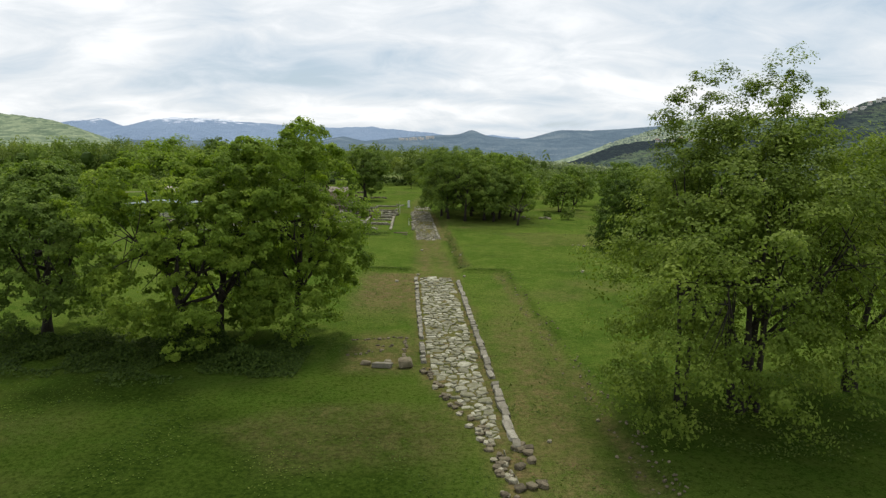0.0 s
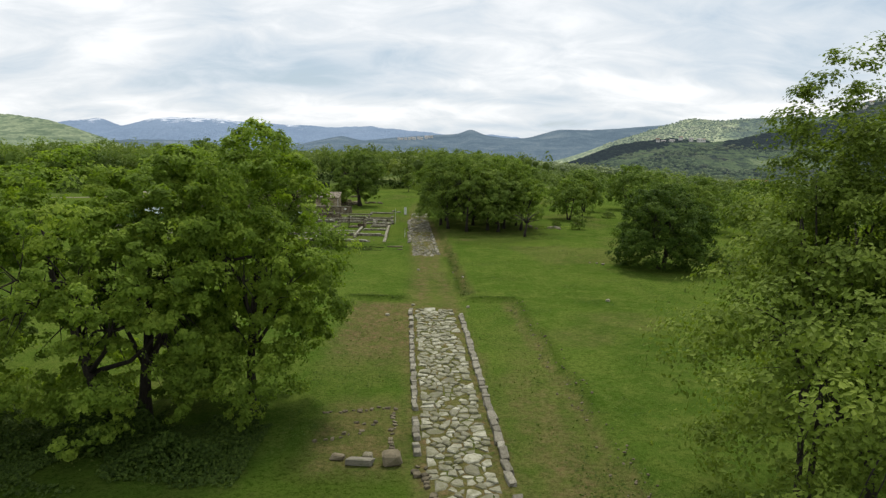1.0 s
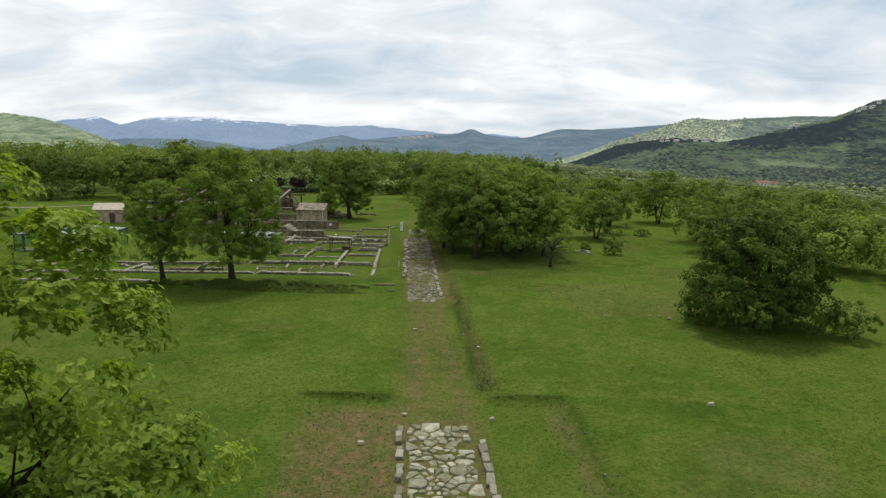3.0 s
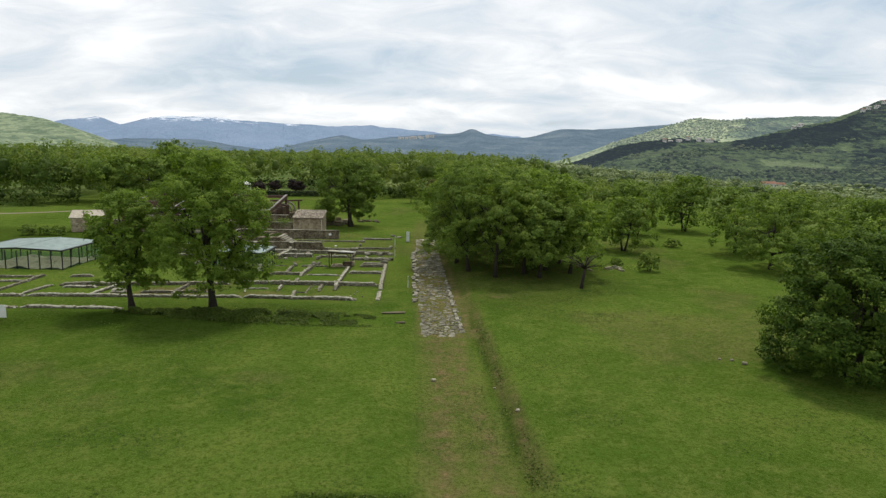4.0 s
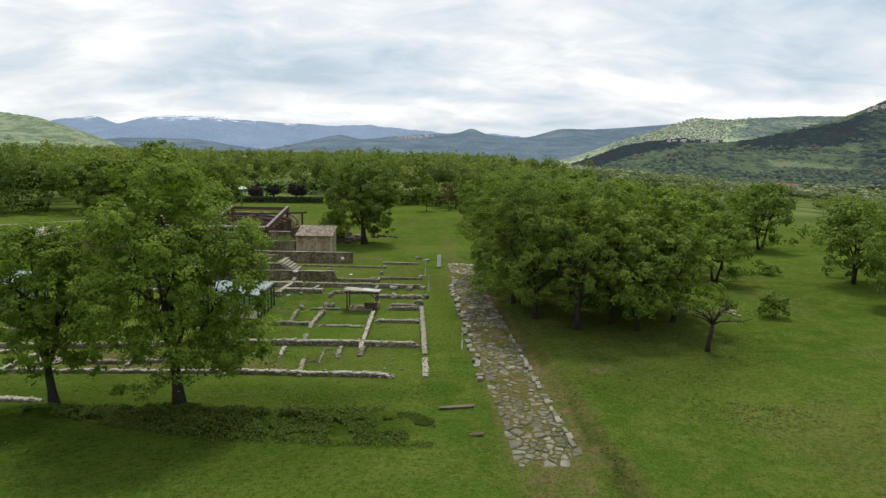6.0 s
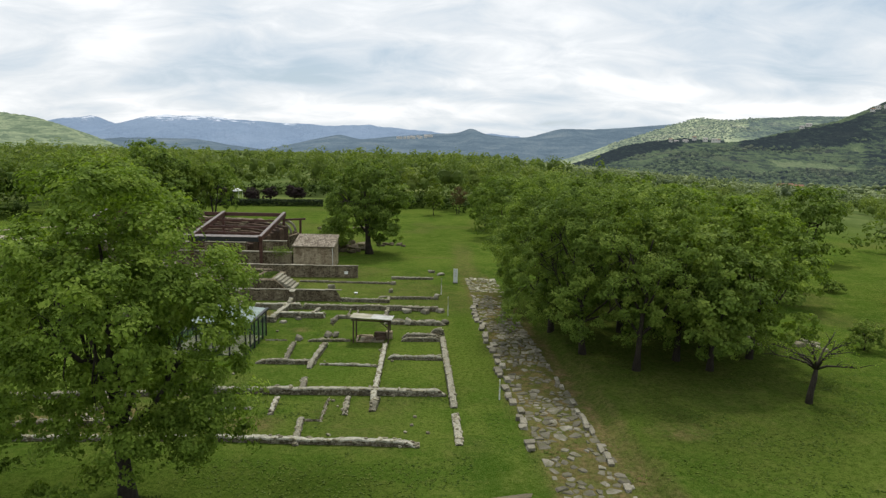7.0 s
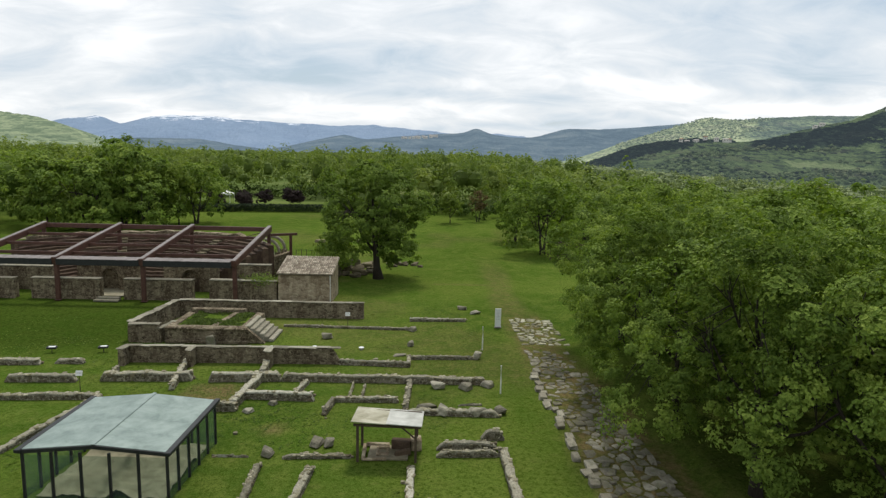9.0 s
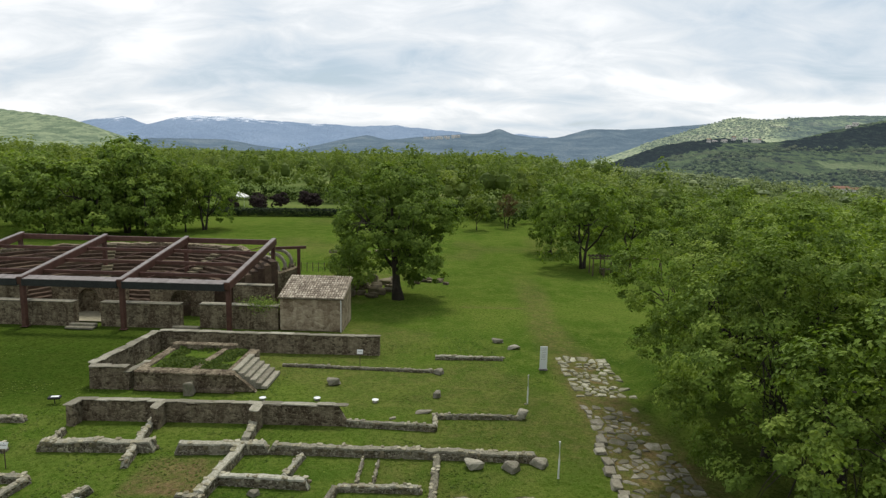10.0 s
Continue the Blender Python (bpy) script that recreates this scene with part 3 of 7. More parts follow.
# ---- far hills ----
def range_of_hills(name, label, knots, y0, deep, mat, rough, seed, trees=0.0, low=-25.0, n=340, rows=34, crown=12.0, growth=None):
    """A range whose crest runs through a few (x, z) knots at y0 and falls towards the viewer over a depth."""
    kx, kz = np.array(knots[0::2], float), np.array(knots[1::2], float)
    x = np.linspace(kx[0], kx[-1], n)
    crest = np.interp(x, kx, kz)
    ker = np.hanning(9)
    crest = np.convolve(np.pad(crest, 4, mode="edge"), ker / ker.sum(), mode="valid")
    X, R = np.meshgrid(x, np.linspace(-0.25, 1, rows))
    Y = y0 - deep * R
    fall = np.where(R < 0, 1 + 1.2 * R, (1 - np.clip(R, 0, 1)) ** 0.85)
    Z = low + (crest[None, :] - low) * fall
    spur = fractal(X, Y * 0.45, deep * 0.35, seed, 5) - 0.5
    Z = Z + rough * spur * np.sin(np.clip(R, 0, 1) * math.pi) * 2.0 + 0.10 * rough * (fractal(X, Y, deep * 0.03, seed + 9, 3) - 0.5)
    if y0 > 4000:
        Z = Z + 22 * (fractal(X, Y * 0.5, 160.0, seed + 2, 4) - 0.5) * fall
    cover = growth(X, Y, R) if growth else np.full(X.shape, 0.5)
    if trees:
        bumps = np.abs(2 * lattice(X + 3 * np.sin(Y * 0.21), Y + 3 * np.sin(X * 0.17), crown, seed + 4) - 1)
        Z = Z + trees * (1.0 - bumps + 0.5 * lattice(X, Y, crown * 2.7, seed + 5)) * (0.12 + cover) * (R < 1)
    k = np.arange(n * rows).reshape(rows, n)
    me = quick(name, np.stack([X.ravel(), Y.ravel(), Z.ravel()], 1), np.stack([k[:-1, :-1].ravel(), k[1:, :-1].ravel(), k[1:, 1:].ravel(), k[:-1, 1:].ravel()], 1), mat, True, cover.ravel())
    tagged(new(name, me), label, "mountain" if y0 > 3000 else "hill", kind="structure")
    return X, Y, Z, R


# Haze of distance is put into these base colours and their emission.
FAR_BLUE = m_distance("far mountains with blue haze painted in", [(0.35, (0.175, 0.242, 0.335)), (0.65, (0.265, 0.335, 0.430))], 0.004, 0.17, (0.42, 0.58, 0.85), snow=0.515)
MID_BLUE = m_distance("wooded mountains with blue grey haze painted in", [(0.38, (0.060, 0.090, 0.110)), (0.52, (0.105, 0.145, 0.165)), (0.64, (0.185, 0.215, 0.215))], 0.006, 0.155, (0.42, 0.58, 0.80))
HILL_GREEN = m_distance("sunlit wooded hill with haze painted in", [(0.38, (0.130, 0.172, 0.085)), (0.5, (0.195, 0.240, 0.125)), (0.62, (0.285, 0.325, 0.175))], 0.014, 0.105, (0.42, 0.58, 0.68), crowns=0.085)
HILL_DARK = m_growth("wooded hillside with air haze painted in", 0.070, (0.42, 0.56, 0.66), [(0.05, (0.150, 0.185, 0.088)), (0.30, (0.098, 0.132, 0.058)), (0.55, (0.072, 0.100, 0.047)), (0.74, (0.030, 0.043, 0.030)), (0.92, (0.010, 0.014, 0.014))])
HILL_SUN = m_growth("hillside woods and scrub with sun and haze painted in", 0.15, (0.42, 0.56, 0.66), [(0.05, (0.42, 0.44, 0.26)), (0.32, (0.285, 0.325, 0.170)), (0.58, (0.145, 0.182, 0.108)), (0.80, (0.072, 0.098, 0.070)), (0.95, (0.045, 0.062, 0.050))], (0.30, 0.26, 0.21))
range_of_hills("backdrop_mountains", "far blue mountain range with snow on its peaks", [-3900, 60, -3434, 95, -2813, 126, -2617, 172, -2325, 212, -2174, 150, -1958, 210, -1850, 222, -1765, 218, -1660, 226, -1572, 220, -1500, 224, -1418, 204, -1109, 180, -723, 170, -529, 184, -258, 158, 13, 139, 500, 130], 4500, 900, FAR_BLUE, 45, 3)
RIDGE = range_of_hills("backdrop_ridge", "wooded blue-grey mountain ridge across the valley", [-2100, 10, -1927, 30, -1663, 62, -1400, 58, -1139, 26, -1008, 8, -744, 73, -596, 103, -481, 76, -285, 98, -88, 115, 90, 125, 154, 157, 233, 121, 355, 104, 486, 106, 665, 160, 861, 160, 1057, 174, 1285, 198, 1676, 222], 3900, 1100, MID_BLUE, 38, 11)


def slopes(X, Y, R):
    """How thick the growth is on the near hillside: pine woods 1, mixed wood and scrub about 0.5, fields 0."""
    fan = (X + 7) / (Y - 58)
    w = fractal(X, Y, 150.0, 77) - 0.5
    c = 0.34 + 0.45 * fractal(X, Y, 60.0, 78)
    c = c * (1 - 0.85 * step(0.58, 0.64, fractal(X, Y, 110.0, 79)) * step(0.34, 0.45, R))
    c = np.where(fan > 0.63, c + 0.18, c)
    spur = step(0.02, -0.02, R - 0.36 + 1.4 * (fan - 0.22) + 0.35 * w) * (fan < 0.42)
    band = step(0.02, -0.02, R - 0.33 + 0.35 * w) * step(0.435, 0.455, fan + 0.05 * w) * step(0.66, 0.60, fan + 0.15 * w) * step(0.0, 0.05, R + 0.2 * w + 0.02)
    return np.clip(np.maximum(c, np.maximum(spur, band)), 0, 1)


def shoulder(X, Y, R):
    """Tone of the woods on the hill behind: sunlight painted pale on its near shoulder, darker woods past a valley,
    bare scree at its foot.
    """
    fan = (X + 7) / (Y - 58)
    w = fractal(X, Y, 190.0, 91) - 0.5
    c = 0.30 + 0.5 * (fractal(X, Y, 50.0, 92) - 0.5)
    c = c + 0.46 * step(0.44, 0.47, fan + 0.06 * w) * step(0.66, 0.62, fan + 0.1 * w)
    return np.clip(c + 0.12 * step(0.31, 0.27, fan + 0.1 * w), 0, 1)


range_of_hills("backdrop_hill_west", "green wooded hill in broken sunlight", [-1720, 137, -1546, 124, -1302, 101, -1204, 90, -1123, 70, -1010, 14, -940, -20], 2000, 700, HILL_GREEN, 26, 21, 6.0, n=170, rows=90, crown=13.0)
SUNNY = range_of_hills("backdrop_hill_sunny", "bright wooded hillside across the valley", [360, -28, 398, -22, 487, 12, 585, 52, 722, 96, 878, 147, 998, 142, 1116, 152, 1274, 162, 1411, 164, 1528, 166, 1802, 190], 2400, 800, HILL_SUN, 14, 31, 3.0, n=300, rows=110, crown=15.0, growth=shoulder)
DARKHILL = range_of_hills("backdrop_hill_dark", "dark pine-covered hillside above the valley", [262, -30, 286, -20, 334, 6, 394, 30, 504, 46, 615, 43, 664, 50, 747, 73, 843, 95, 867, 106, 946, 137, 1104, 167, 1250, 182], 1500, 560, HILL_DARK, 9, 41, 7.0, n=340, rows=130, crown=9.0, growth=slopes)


def hill_at(hill, x, y):
    """Height of a hill's surface near a place."""
    X, Y, Z, R = hill
    i = int(np.argmin(np.abs(X[0] - x)))
    j = int(np.argmin(np.abs(Y[:, 0] - y)))
    return float(Z[j, i])


# ---- trees ----
def leaf_cards(centres, normals, size, rng, spread=1.0):
    """Small folded leaves as quads: four corners each."""
    n = len(centres)
    nrm = normals + rng.normal(0, 0.22 * spread, (n, 3))
    nrm /= np.linalg.norm(nrm, axis=1)[:, None] + 1e-9
    t = np.cross(nrm, rng.normal(0, 1, (n, 3)))
    t /= np.linalg.norm(t, axis=1)[:, None] + 1e-9
    b = np.cross(nrm, t)
    ln = (size * rng.uniform(0.7, 1.35, n))[:, None]
    wd = ln * rng.uniform(0.5, 0.75, n)[:, None]
    v = np.stack([centres - t * ln * 0.5, centres + b * wd * 0.5 + nrm * wd * 0.18 + t * ln * 0.08, centres + t * ln * 0.5, centres - b * wd * 0.5 + nrm * wd * 0.18 + t * ln * 0.08], 1)
    return v.reshape(-1, 3), np.arange(n * 4).reshape(-1, 4)


def make_tree(name, label, at, height, radius, base, leaves, size, mat, seed, trunk=0.28, stems=1, lean=(0.0, 0.0), shape="round", clumps=170, fill=0.35, squash=0.78, group="", limbs=9, clump_r=1.0, lobe=1.0, loose=1.0, billow=0):
    """A broad-leaved tree: tapered trunk, limbs that carry side branches, and a crown of leaf clumps with gaps."""
    rng = np.random.default_rng(seed)
    root = thing(name, at, label, "bush" if name.endswith("bush") else "tree", group)
    mid = base + (height - base) * 0.45
    half = (height - base) / 2
    top = np.array([lean[0], lean[1], 0.0])
    lobes = [(rng.uniform(0, 2 * math.pi), rng.uniform(-0.5, 0.9), 0.7 + lobe * (rng.uniform(0.7, 1.12) - 0.7)) for _ in range(12)]

    def shell(az, el):
        """Distance of the crown's outline in a direction, as a share of its size."""
        s = 0.80
        for la, le, lr in lobes:
            d = math.cos(el) * math.cos(le) * math.cos(az - la) + math.sin(el) * math.sin(le)
            if d > 0.75:
                s = max(s, 0.80 + (lr - 0.70) * (d - 0.75) / 0.25)
        return s

    def width(h, el):
        """Half the crown's width at a height h of -1 to 1."""
        wide = radius
        if shape == "tall":
            wide *= 1.0 - 0.36 * max(h, -0.2)
        elif shape == "spread":
            wide *= 1.0 - 0.55 * max(h, 0) - 0.12 * max(-h, 0)
        elif shape in ("dome", "skirt", "mantle", "cone"):
            wide *= 1.0 - (0.48 if shape == "cone" else 0.25) * max(h, 0)
            if shape != "dome" and h < 0:
                wide *= max(math.cos(el), 0.2) ** -0.65
        return wide

    def seat(az, el, k):
        """A place in the crown, in a direction and at a share of its size."""
        h = math.sin(el) * k
        w = width(h, el)
        z = base + half + half * max(-1.0, h * (1.55 if shape in ("mantle", "cone") and h < 0 else 1.18 if h < 0 else 1.0))
        f = (z - base) / max(height, 0.1)
        return np.array([math.cos(az) * math.cos(el) * k * w + top[0] * f, math.sin(az) * math.cos(el) * k * w + top[1] * f, z])

    # where the clumps of leaves sit: on billows with gaps between them, or all through the crown
    pts, facing, heads = [], [], []
    while len(heads) < billow:
        az, el = rng.uniform(0, 2 * math.pi), math.asin(rng.uniform(-0.8, 1.0))
        p = seat(az, el, 0.68 * shell(az, el) / 0.85 * rng.uniform(0.85, 1.08))
        r = 0.34 * radius * rng.uniform(0.75, 1.25)
        if p[2] > 0.6 * r and all(np.linalg.norm(p - q) > 0.55 * (r + t) for q, t, _ in heads[-40:]) or rng.uniform() < 0.02:
            heads.append((p, r, np.array([math.cos(az) * math.cos(el), math.sin(az) * math.cos(el), math.sin(el)])))
    while len(pts) < clumps:
        if billow and rng.uniform() > fill * 0.5:
            p, r, way = heads[int(rng.integers(billow))]
            d = rng.normal(0, 1, 3) + 0.55 * way + np.array([0, 0, 0.25])
            d /= np.linalg.norm(d)
            p = p + d * r * rng.uniform(0.80, 1.02) * np.array([1.0, 1.0, 0.88])
        else:
            az, el = rng.uniform(0, 2 * math.pi), math.asin(rng.uniform(-0.92, 1.0))
            p = seat(az, el, shell(az, el) * (rng.uniform(0.72, 1.0) if rng.uniform() > fill and not billow else rng.uniform(0.25, 0.75)))
            d = np.array([math.cos(az) * math.cos(el), math.sin(az) * math.cos(el), math.sin(el)])
        if p[2] < max(0.25, base * 0.75):
            continue
        pts.append(p)
        facing.append(d)
    pts, facing = np.array(pts), np.array(facing)

    # trunk and limbs
    fork = []
    bark = Geo()
    for s in range(stems):
        off = 0.0 if stems == 1 else 2 * math.pi * s / stems + rng.uniform(0, 1)
        sp = 0.0 if stems == 1 else radius * 0.28
        path, rad = [], []
        hh = height * (0.80 if shape == "tall" else 0.72)
        for i in range(8):
            f = i / 7
            wig = 0.05 * radius
            path.append((math.cos(off) * (0.25 * (stems > 1) + sp * f) + top[0] * f + rng.uniform(-wig, wig) * f, math.sin(off) * (0.25 * (stems > 1) + sp * f) + top[1] * f + rng.uniform(-wig, wig) * f, -0.15 + (hh + 0.15) * f))
            rad.append(trunk * (1.45 if i == 0 else 1.0) * (1 - 0.86 * f) / (1 if stems == 1 else 1.3))
        bark.tube(path, rad, 9)
        fork.append(path)
    part("trunk", bark.mesh("trunk", BARK, True), root)
    order = rng.permutation(len(pts))
    near = [[] for _ in range(limbs)]
    az_l = [2 * math.pi * i / limbs + rng.uniform(-0.3, 0.3) for i in range(limbs)]
    for j in order:
        a = math.atan2(pts[j][1], pts[j][0])
        d = [abs((a - q + math.pi) % (2 * math.pi) - math.pi) for q in az_l]
        near[int(np.argmin(d))].append(j)
    for i in range(limbs):
        if not near[i]:
            continue
        g = Geo()
        path = fork[i % stems]
        k = 2 + (i * 3) % 4
        p0 = Vector(path[k]) if path[k][2] > base * 0.7 else Vector(path[min(k + 2, 6)])
        mean = Vector(pts[near[i]].mean(0))
        p1 = p0.lerp(mean, 0.45) + Vector((0, 0, -0.05 * radius))
        p2 = p0.lerp(mean, 0.80) + Vector((0, 0, 0.08 * radius))
        r0 = trunk * 0.40
        g.tube([p0, p1, p2], [r0, r0 * 0.7, r0 * 0.35], 6)
        for j in near[i][:9 if leaves > 25000 else 3]:
            tip = Vector(pts[j])
            s0 = p1.lerp(p2, rng.uniform(0.1, 1.0))
            tip = s0.lerp(tip, min(0.85, 0.42 * radius / max((tip - s0).length, 0.1)))
            m2 = s0.lerp(tip, 0.55) + Vector(rng.uniform(-0.2, 0.2, 3)) + Vector((0, 0, 0.15))
            g.tube([s0, m2, tip], [r0 * 0.34, r0 * 0.19, r0 * 0.05], 4)
        part("limb", g.mesh("limb", BARK, True), root)

    # leaves: each clump is a cluster of tufts, each tuft a rosette of leaves
    each = 9
    big = clump_r * rng.uniform(0.55, 1.5, len(pts)) * radius / 5.0
    d1 = rng.normal(0, 1, (len(pts) * each, 3)) + (0.8 if billow else 0.0) * np.repeat(facing, each, 0)
    d1[:, 2] = np.abs(d1[:, 2]) * np.where(rng.uniform(0, 1, len(d1)) < 0.80, 1, -1)
    d1 /= np.linalg.norm(d1, axis=1)[:, None]
    rr = np.repeat(big, each)
    tufts = np.repeat(pts, each, 0) + d1 * (rr * rng.uniform(0.55, 1.0, len(d1)))[:, None] * np.array([1.0, 1.0, squash])
    tuft_r = np.maximum(loose * rr * rng.uniform(0.30, 0.52, len(d1)), size * 0.9)
    tone = np.repeat(rng.uniform(0.12, 0.72, len(pts)), each) + rng.uniform(-0.16, 0.16, len(d1))
    counts = np.maximum(2, (rng.dirichlet(np.full(len(tufts), 6.0)) * leaves).astype(int))
    n = int(counts.sum())
    d = rng.normal(0, 1, (n, 3))
    d[:, 2] = np.where(rng.uniform(0, 1, n) < 0.65, np.abs(d[:, 2]), d[:, 2])
    d /= np.linalg.norm(d, axis=1)[:, None]
    off = d * (np.repeat(tuft_r, counts) * rng.uniform(0.25, 1.0, n) ** 0.6)[:, None]
    c = np.repeat(tufts, counts, 0) + off * np.array([1.0, 1.0, 0.85])
    c[:, 2] = np.maximum(c[:, 2], 0.12)
    out = c - np.array([top[0] * 0.5, top[1] * 0.5, mid])
    out /= np.linalg.norm(out, axis=1)[:, None] + 1e-9
    nrm = 0.70 * d + 0.35 * np.repeat(d1, counts, 0) + 0.45 * np.repeat(np.repeat(facing, each, 0), counts, 0) + 0.15 * out + np.array([0, 0, 0.28])
    v, q = leaf_cards(c, nrm, size, rng, 1.3)
    # Tint rises towards each tuft's top: light from above put into the colour.
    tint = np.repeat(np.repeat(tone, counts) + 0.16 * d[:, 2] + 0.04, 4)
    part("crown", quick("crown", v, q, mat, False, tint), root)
    return root


def again(src, x, y, k=1.0, tall=1.0, turn=0.0, label=""):
    """A copy of a tree at another place, scaled and turned."""
    ob = copy_thing(src, pose(x, y, land_at(x, y) - 0.03, 0, 0, turn) @ Matrix.Diagonal((k, k, k * tall, 1)))
    return tagged(ob, label)


def on(x, y):
    return (x, y, land_at(x, y) - 0.03)


# the oaks beside the near end of the road
make_tree("oak_tree", "spreading green oak tree with a leaning dark trunk", on(-16.07, 40.2), 14.3, 5.6, 0.5, 52000, 0.205, LEAF_OAK, 11, 0.36, 1, (-3.2, 0.5), "mantle", 300, 0.3, 0.7, clump_r=0.62, billow=24)
make_tree("oak_tree", "full-crowned green oak tree in long grass", on(-14.94, 41.2), 14.3, 4.6, 0.5, 48000, 0.205, LEAF_OAK, 12, 0.33, 1, (0.8, 0.3), "mantle", 280, 0.3, 0.7, clump_r=0.66, billow=22)
make_tree("oak_tree", "slender upright green oak tree beside the excavation", on(-10.09, 42.8), 16.3, 4.3, 0.3, 66000, 0.185, LEAF_OAK, 113, 0.27, 1, (0.7, 0.2), "cone", 380, 0.45, 0.8, clump_r=0.80, lobe=0.6, billow=30)
make_tree("oak_tree", "low green oak tree with drooping branches", on(-26.99, 42.1), 11.8, 5.3, 0.7, 40000, 0.215, LEAF_PARK, 14, 0.34, 1, (0.5, 0), "mantle", 260, 0.3, 0.7, clump_r=0.66, billow=20)
make_tree("ash_tree", "large airy pale-green ash tree with several thin leaders", on(15.0, 30.2), 15.4, 8.5, 0.2, 70000, 0.175, LEAF_PALE, 15, 0.30, 3, (0.4, 0.2), "mantle", 430, 0.40, 0.62, "", 13, 0.62, loose=1.25)
make_tree("ash_tree", "tall thin pale-green ash with an open top", on(12.2, 30.6), 17.6, 3.0, 6.0, 20000, 0.135, LEAF_PALE, 18, 0.17, 2, (0.1, 0.1), "dome", 130, 0.4, 0.9, "", 9, 0.80, 0.6, loose=1.7)
make_tree("ash_tree", "tallest thin pale-green ash with an open feathery top", on(15.9, 30.4), 18.4, 3.1, 6.0, 21000, 0.135, LEAF_PALE, 19, 0.19, 3, (-0.3, 0.1), "dome", 140, 0.4, 0.9, "", 9, 0.80, 0.6, loose=1.7)
make_tree("ash_tree", "bushy pale-green ash tree at the meadow's edge", on(22.66, 33.5), 15.0, 6.4, 0.4, 26000, 0.20, LEAF_PALE, 16, 0.28, 2, (0, 0), "skirt", 200, 0.3, 0.55, clump_r=0.75, loose=1.25)

# the pair of oaks before the excavated houses
make_tree("oak_tree", "tall green oak tree standing in long grass", on(-23.15, 101.2), 16.0, 4.3, 1.9, 76000, 0.18, LEAF_MEADOW, 21, 0.36, 1, (-0.7, 0), "mantle", 430, 0.5, 0.9, group="pair of oaks", clump_r=0.80, loose=1.2, billow=36)
make_tree("oak_tree", "smaller green oak tree standing in long grass", on(-30.78, 101.7), 12.4, 2.9, 2.0, 34000, 0.18, LEAF_MEADOW, 22, 0.28, 1, (-0.9, 0), "mantle", 220, 0.45, 0.9, group="pair of oaks", clump_r=1.0, loose=1.2, billow=30)

# the grove beside the far stretch of road
grove_a = make_tree("grove_tree", "dense dark-green oak tree in a shady grove", on(0.95, 124.0), 12.9, 5.4, 1.9, 44000, 0.165, LEAF_DARK, 31, 0.24, 1, (-0.8, -0.4), "mantle", 260, 0.22, 0.85, group="grove", clump_r=0.62, loose=1.1, billow=22)
grove_b = make_tree("grove_tree", "dense dark-green oak tree in a shady grove", on(4.04, 120.4), 13.3, 5.2, 1.9, 44000, 0.165, LEAF_DARK, 32, 0.24, 1, (0.3, -0.8), "mantle", 260, 0.22, 0.85, group="grove", clump_r=0.62, loose=1.1, billow=22)
grove_c = make_tree("grove_tree", "slimmer green oak tree at the grove's edge", on(13.62, 123.6), 12.6, 4.2, 1.6, 14000, 0.28, LEAF_MEADOW, 33, 0.22, 1, (0.8, -0.3), "mantle", 200, 0.25, group="grove", clump_r=0.66, loose=1.1, billow=18)
grove_d = make_tree("grove_tree", "dense dark-green oak tree in a shady grove", on(7.75, 122.8), 13.0, 5.2, 1.3, 14000, 0.29, LEAF_DARK, 34, 0.24, 1, (0.2, -0.5), "mantle", 200, 0.25, group="grove", clump_r=0.66, loose=1.1, billow=20)
for src, x, y, k, tall, turn in (
    (grove_d, 9.4, 120.6, 0.90, 0.93, 140), (grove_c, 10.8, 125.6, 1.02, 1.06, 40),
    (grove_a, -0.4, 130.5, 0.98, 1.0, 250), (grove_b, 0.6, 137.5, 1.0, 0.97, 120), (grove_a, 0.7, 145.5, 1.0, 0.95, 20), (grove_d, 5.6, 130.5, 1.05, 1.05, 300),
    (grove_c, 10.2, 133.5, 1.1, 1.0, 160), (grove_d, 13.6, 131.0, 0.85, 0.98, 85), (grove_d, 6.4, 141.0, 1.0, 0.96, 210), (grove_c, 12.4, 141.0, 0.9, 1.0, 10), (grove_d, 4.4, 149.0, 0.9, 0.95, 110)):
    again(src, x, y, k, tall, turn)


